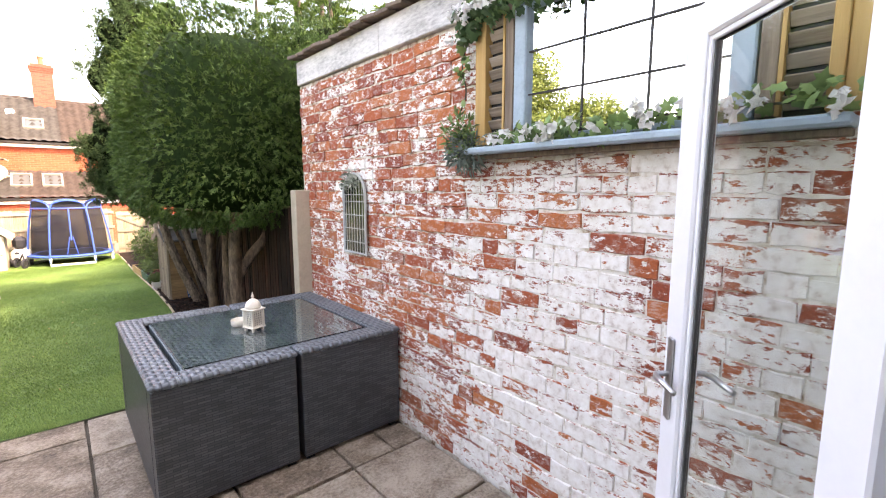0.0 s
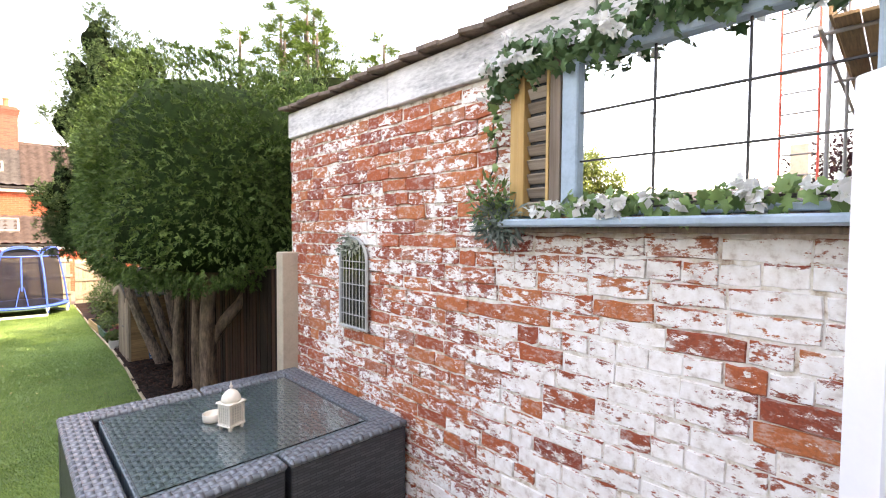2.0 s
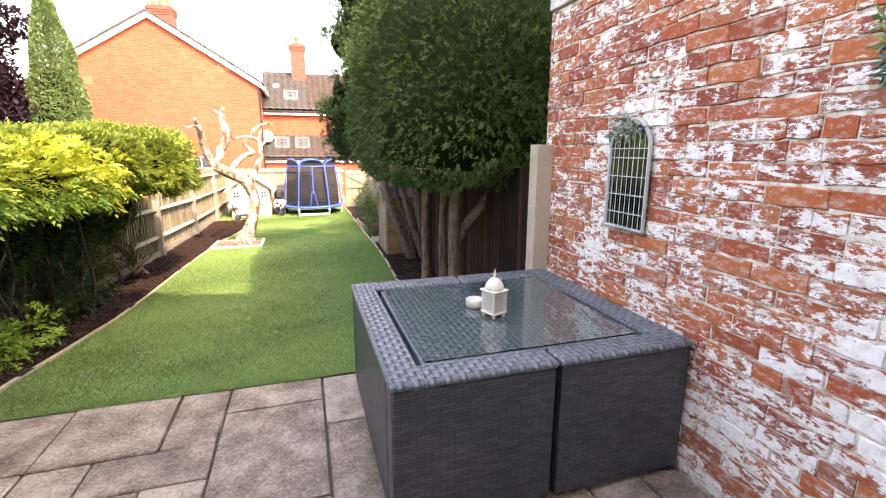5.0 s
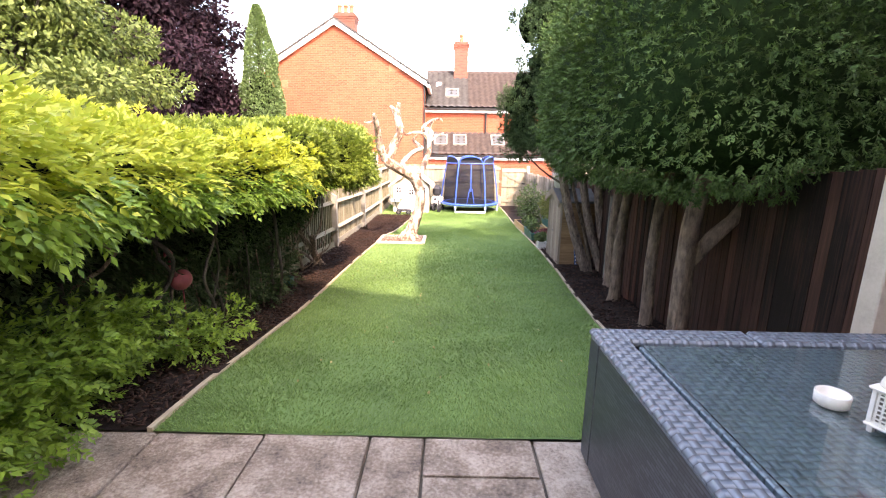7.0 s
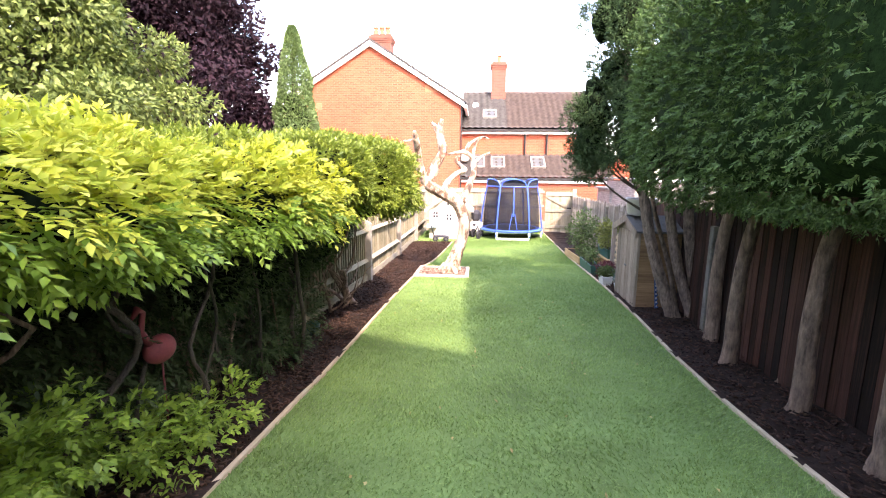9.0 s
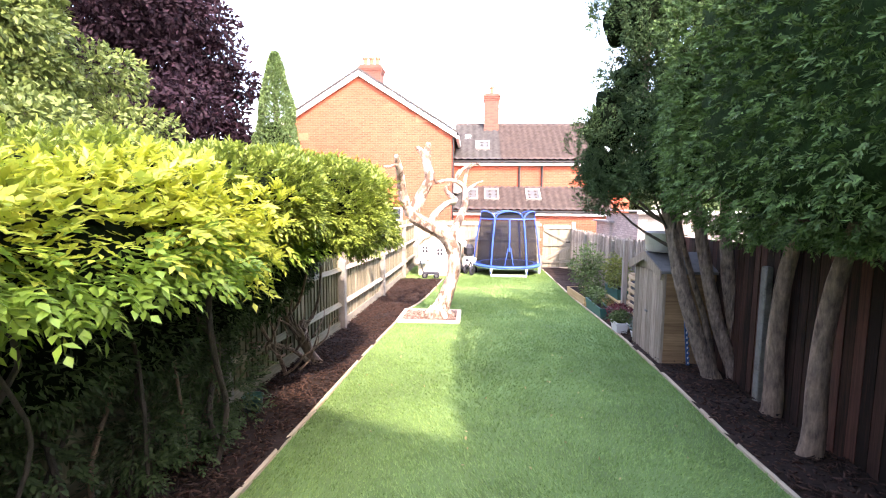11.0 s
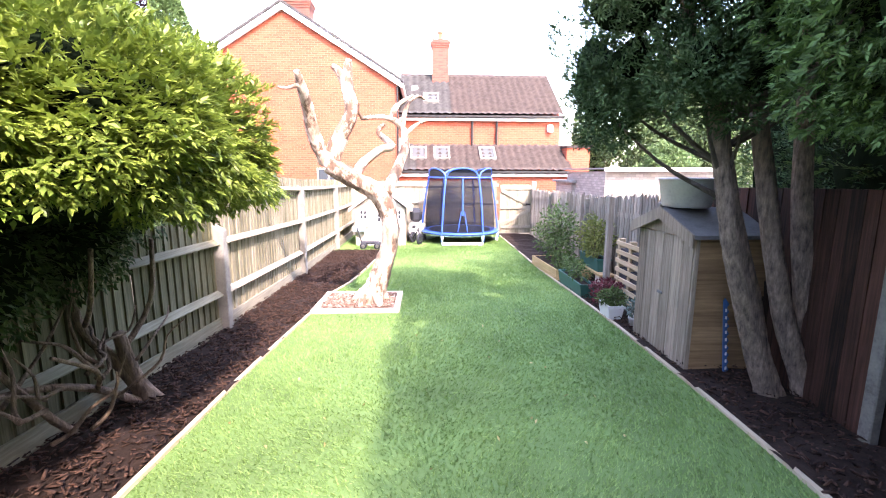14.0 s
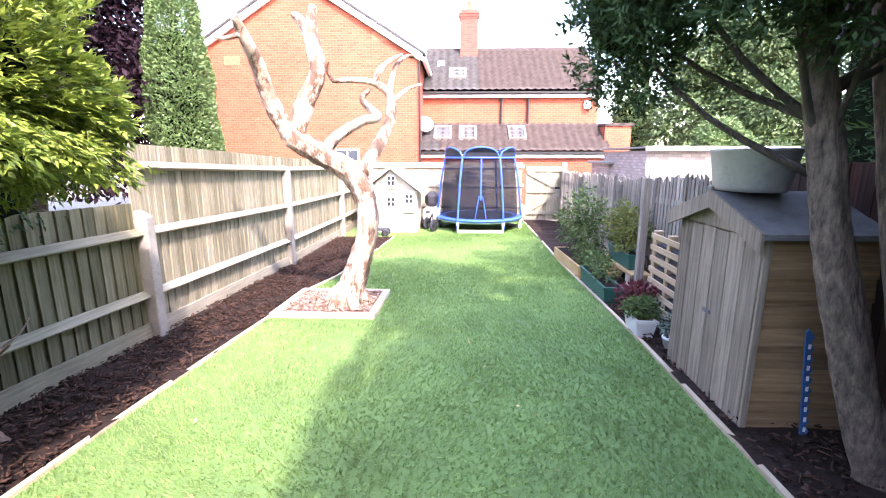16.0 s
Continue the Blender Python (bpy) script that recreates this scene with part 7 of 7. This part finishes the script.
plant("bamboo_plant", "feathery yellow-green plant in a green trough", (2.1, 12.95, -0.17), (0.2, 0.45, 0.32), 1300, 0.07, M_FEATHER, 54, 12)
trough("white_pot", "white plastic pot beside the lawn edge", 1.42, 1.6, 10.7, 11.0, land(10.8) + 0.0, land(10.8) + 0.17, M_PLAYW)
plant("herb_plant", "low bushy green herb in a white pot", (1.51, 10.85, -0.33), (0.12, 0.15, 0.10), 800, 0.045, M_PLANT, 55, 6)
M_REDLEAF = leaf_mat("red_leaf", (0.06, 0.012, 0.018), (0.20, 0.04, 0.05), 0.5, 0.2)
plant("red_plant", "dark red-leaved small plant", (1.72, 11.45, land(11.4)), (0.17, 0.2, 0.17), 800, 0.06, M_REDLEAF, 56, 5)
for k, (x, y) in enumerate(((1.62, 10.5), (1.72, 10.62), (1.66, 11.0))):
    pot = thing("small_pot", (x, y, land(y)), "small pale plant pot by the shed", "plant pot", "small pots by the shed")
    part("pot", lathe([(0.045, 0), (0.06, 0.09), (0.066, 0.092), (0.066, 0.11), (0.055, 0.11), (0.05, 0.08), (0.01, 0.078)], (x, y, land(y)), 14), M_KERB if k else M_PLAYW, pot, "", True)
    plant("small_plant", "small green plant in a pot", (x, y, land(y) + 0.09), (0.08, 0.08, 0.09), 120, 0.05, M_LAVENDER, 60 + k, 3)
structure("fence_post_front", box(1.98, 2.06, 12.2, 12.28, land(12.2) - 0.05, land(12.2) + 1.35, 0.006), M_FENCE_G, "thin grey timber post")

# pink bird ornament among the climber: one plain shape
M_PINK = plain("faded_pink", (0.24, 0.05, 0.055), 0.6, vary=0.15)
fl = bmesh.new()
bmesh.ops.create_icosphere(fl, subdivisions=3, radius=1)
bmesh.ops.transform(fl, matrix=Matrix.Translation((-2.6, 5.27, 0.45)) @ Matrix.Diagonal((0.07, 0.11, 0.085, 1)), verts=fl.verts)
tube([(-2.6, 5.2, 0.5), (-2.6, 5.14, 0.6), (-2.6, 5.17, 0.7), (-2.6, 5.13, 0.73), (-2.6, 5.08, 0.68)], [0.022, 0.018, 0.016, 0.022, 0.006], 8, fl)
tube([(-2.6, 5.28, 0.4), (-2.6, 5.28, land(5.28) - 0.02)], 0.006, 6, fl)
tagged(finish("bird_ornament", fl, M_PINK, None, "", True), "faded pink bird-shaped garden ornament on a stake", "ornament")
gbx = thing("green_bucket", (-2.62, 7.7, land(7.7)), "small dark green plastic box in the bed", "plant pot")
part("bucket", lathe([(0.07, 0), (0.085, 0.15), (0.09, 0.155), (0.08, 0.155), (0.065, 0.02), (0.01, 0.015)], (-2.62, 7.7, land(7.7)), 16), M_GREENP, gbx, "", True)

# neighbour's low roof and ladder, seen in the mirror
nb = thing("neighbour_outhouse", (-10, 2.5, -0.1), "low brick outhouse next door with a tiled roof", "outhouse")
part("wall", box(-12, -8.5, 0.0, 6.0, -0.1, 2.3), M_HOUSE_BRICK, nb)
part("roof", prism([(-8.2, 2.25), (-8.2, 2.35), (-10.2, 2.95), (-12.3, 2.35), (-12.3, 2.25)], -0.2, 6.2), M_TILE_GREY, nb)
part("chimney", box(-10.4, -10.0, 2.05, 2.4, 2.8, 3.9, 0.01), M_POST, nb)
lad = thing("red_ladder", (-4.0, 1.45, -0.06), "red and silver ladder standing by the scaffold", "ladder")
M_SCAFTUBE = plain("dull_steel_tube", (0.16, 0.16, 0.165), 0.6, 0.3)
M_RED = plain("red_paint", (0.5, 0.06, 0.04), 0.5, vary=0.1)
for y in (1.24, 1.64):
    part("stile", tube([(-3.9, y - 0.03, -0.07), (-4.25, y + 0.06, 6.0)], 0.016, 6), M_RED, lad)
for k in range(22):
    f = (k + 0.7) / 22.5
    part("rung", tube([(-3.9 - 0.35 * f, 1.21 + 0.09 * f, -0.07 + 6.07 * f), (-3.9 - 0.35 * f, 1.61 + 0.09 * f, -0.07 + 6.07 * f)], 0.012, 6), M_SCAFTUBE, lad)
scaf = thing("scaffold", (-5.5, 0.6, -0.06), "steel tube scaffold with timber boards against the house", "scaffold")
M_SBOARD = wood("scaffold_board", (0.22, 0.15, 0.09), (0.08, 0.055, 0.035), 0.85, "x", 0.6)
for x in (-3.35, -5.5, -7.8):
    for y in (0.14, 1.1):
        part("standard", tube([(x, y, -0.07), (x, y, 5.6)], 0.024, 8), M_SCAFTUBE, scaf)
    part("transom", tube([(x + 0.05, 0.06, 4.02), (x + 0.05, 1.25, 4.02)], 0.024, 8), M_SCAFTUBE, scaf)
for y in (0.19, 1.15):
    for z in (2.0, 3.96, 5.0):
        part("ledger", tube([(-2.9, y, z), (-8.0, y, z)], 0.024, 8), M_SCAFTUBE, scaf)
for k in range(4):
    part("board", box(-8.0, -3.0 + 0.04 * (k % 2), 0.2 + k * 0.215, 0.405 + k * 0.215, 4.046, 4.085, 0.004), M_SBOARD, scaf)
part("toe_board", box(-8.0, -2.95, 1.062, 1.09, 4.088, 4.3, 0.004), M_SBOARD, scaf)
leafy_tree("sparse_tree", (-13.6, 1.6, -0.1), 4.4, 1.7, M_PURPLE, "sparse dark-leaved tree behind the outhouse", 15, 16, 260, 0.14, 0.5)

# ---- grass blades and bark chips ----
grng = np.random.default_rng(17)


def in_lawn(x, y):
    l = np.interp(y, [3.9, 4.8, 6.0, 7.4, 9.5, 11.1, 12.1, 12.9, 16.1, 16.4, 16.45, 19.3], [-2.02, -2.06, -2.1, -2.1, -2.02, -1.93, -1.9, -1.75, -1.52, -1.5, -2.6, -2.6])
    r = np.interp(y, [3.9, 5.5, 7.0, 8.8, 10.5, 12.6, 16.6, 19.3], [1.02, 1.14, 1.26, 1.37, 1.43, 1.46, 1.56, 1.6])
    bed = (x < BED[1] + 0.03) & (y > BED[2] - 0.02) & (y < BED[3] + 0.02)
    return (x > l) & (x < r) & ~bed


n = 340000
yy = 3.93 + (19.3 - 3.93) * grng.random(n) ** 1.35
xx = grng.uniform(-2.6, 1.6, n)
keep = in_lawn(xx, yy)
xx, yy = xx[keep], yy[keep]
zz = np.interp(yy, LAND_Y, LAND_Z)
n = len(xx)
base = np.stack([xx, yy, zz - 0.002], 1)
a = grng.random(n) * 2 * np.pi
w = grng.uniform(0.0022, 0.0042, n)[:, None] * (1 + (yy[:, None] - 4) * 0.12)
side = np.stack([np.cos(a), np.sin(a), np.zeros(n)], 1) * w
swirl = np.stack([np.sin(xx * 2.1 + yy * 0.9), np.cos(yy * 1.7 - xx), np.zeros(n)], 1) * 0.012
tip = base + swirl + np.stack([grng.normal(0, 0.011, n), grng.normal(0, 0.011, n), grng.uniform(0.012, 0.03, n)], 1)
verts = np.stack([base - side, base + side, tip], 1).reshape(-1, 3)
tagged(raw_mesh("grass_blades", verts, np.arange(3 * n).reshape(-1, 3), M_BLADE), "fine artificial grass blades of the lawn", "grass", "", "stuff")


def chips(name, label, n, x0, x1, y0, y1, mat, size, fits):
    r = np.random.default_rng(len(name) + n)
    x, y = r.uniform(x0, x1, n), r.uniform(y0, y1, n)
    k = np.array([fits(p, q) for p, q in zip(x, y)])
    x, y = x[k], y[k]
    n = len(x)
    c = np.stack([x, y, np.interp(y, LAND_Y, LAND_Z) + r.uniform(0.012, 0.05, n)], 1)
    u = unit(np.stack([r.normal(0, 1, n), r.normal(0, 1, n), r.normal(0, 0.3, n)], 1))
    v = unit(np.cross(u, np.stack([r.normal(0, 0.35, n), r.normal(0, 0.35, n), np.ones(n)], 1)))
    wv = np.cross(u, v)
    ln, wd, th = (size * r.uniform(0.5, 1.6, n))[:, None], (size * r.uniform(0.2, 0.5, n))[:, None], (size * r.uniform(0.06, 0.16, n))[:, None]
    P = []
    for i, (p, q, s) in enumerate(((-1, -1, -1), (1, -0.7, -1), (1, 0.8, -1), (-1, 1, -1), (-0.9, -0.9, 1), (0.8, -0.7, 1), (0.9, 0.6, 1), (-0.9, 0.8, 1))):
        P.append(c + u * ln * p * 0.5 + v * wd * q * 0.5 + wv * th * s * 0.5)
    verts = np.stack(P, 1).reshape(-1, 3)
    f = np.array([(0, 3, 2, 1), (4, 5, 6, 7), (0, 1, 5, 4), (1, 2, 6, 5), (2, 3, 7, 6), (3, 0, 4, 7)])
    faces = (np.arange(n)[:, None, None] * 8 + f[None]).reshape(-1, 4)
    return tagged(raw_mesh(name, verts, faces, mat), label, "mulch", "", "stuff")


chips("bark_chips", "dark brown bark chips on the fence bed", 19000, -3.0, -1.5, 3.95, 16.3, M_CHIP, 0.04, lambda p, q: fence_left(q) + 0.03 < p < lawn_left(q) - 0.035)
chips("bark_chips", "dark brown bark chips under the trees", 9500, 1.0, 2.6, 3.95, 13.0, M_CHIP, 0.04, lambda p, q: lawn_right(q) + 0.035 < p < fence_right(q) - 0.03)
M_PINKCHIP = wood("pale_wood_chip", (0.50, 0.37, 0.30), (0.20, 0.12, 0.09), 0.9, "x", 1.2)
chips("wood_chips", "pale pinkish wood chips round the dead tree", 900, BED[0] + 0.06, BED[1] - 0.06, BED[2] + 0.08, BED[3] - 0.08, M_PINKCHIP, 0.05, lambda p, q: True)
# a few fallen leaves on the lawn
lrng = np.random.default_rng(23)
at = np.stack([lrng.uniform(-1.9, 1.0, 60), lrng.uniform(4.1, 10.5, 60), np.zeros(60)], 1)
at[:, 2] = np.interp(at[:, 1], LAND_Y, LAND_Z) + 0.022
M_FALLEN = leaf_mat("fallen_leaf", (0.22, 0.15, 0.06), (0.5, 0.42, 0.2), 0.7, 0.2)
tagged(leaves("fallen_leaves", at, np.tile(np.array([[0, 0, 1.0]]), (60, 1)), 0.035, 0.02, M_FALLEN, lrng, 1.2, 0.8), "small dry leaves fallen on the lawn", "leaves", "", "stuff")
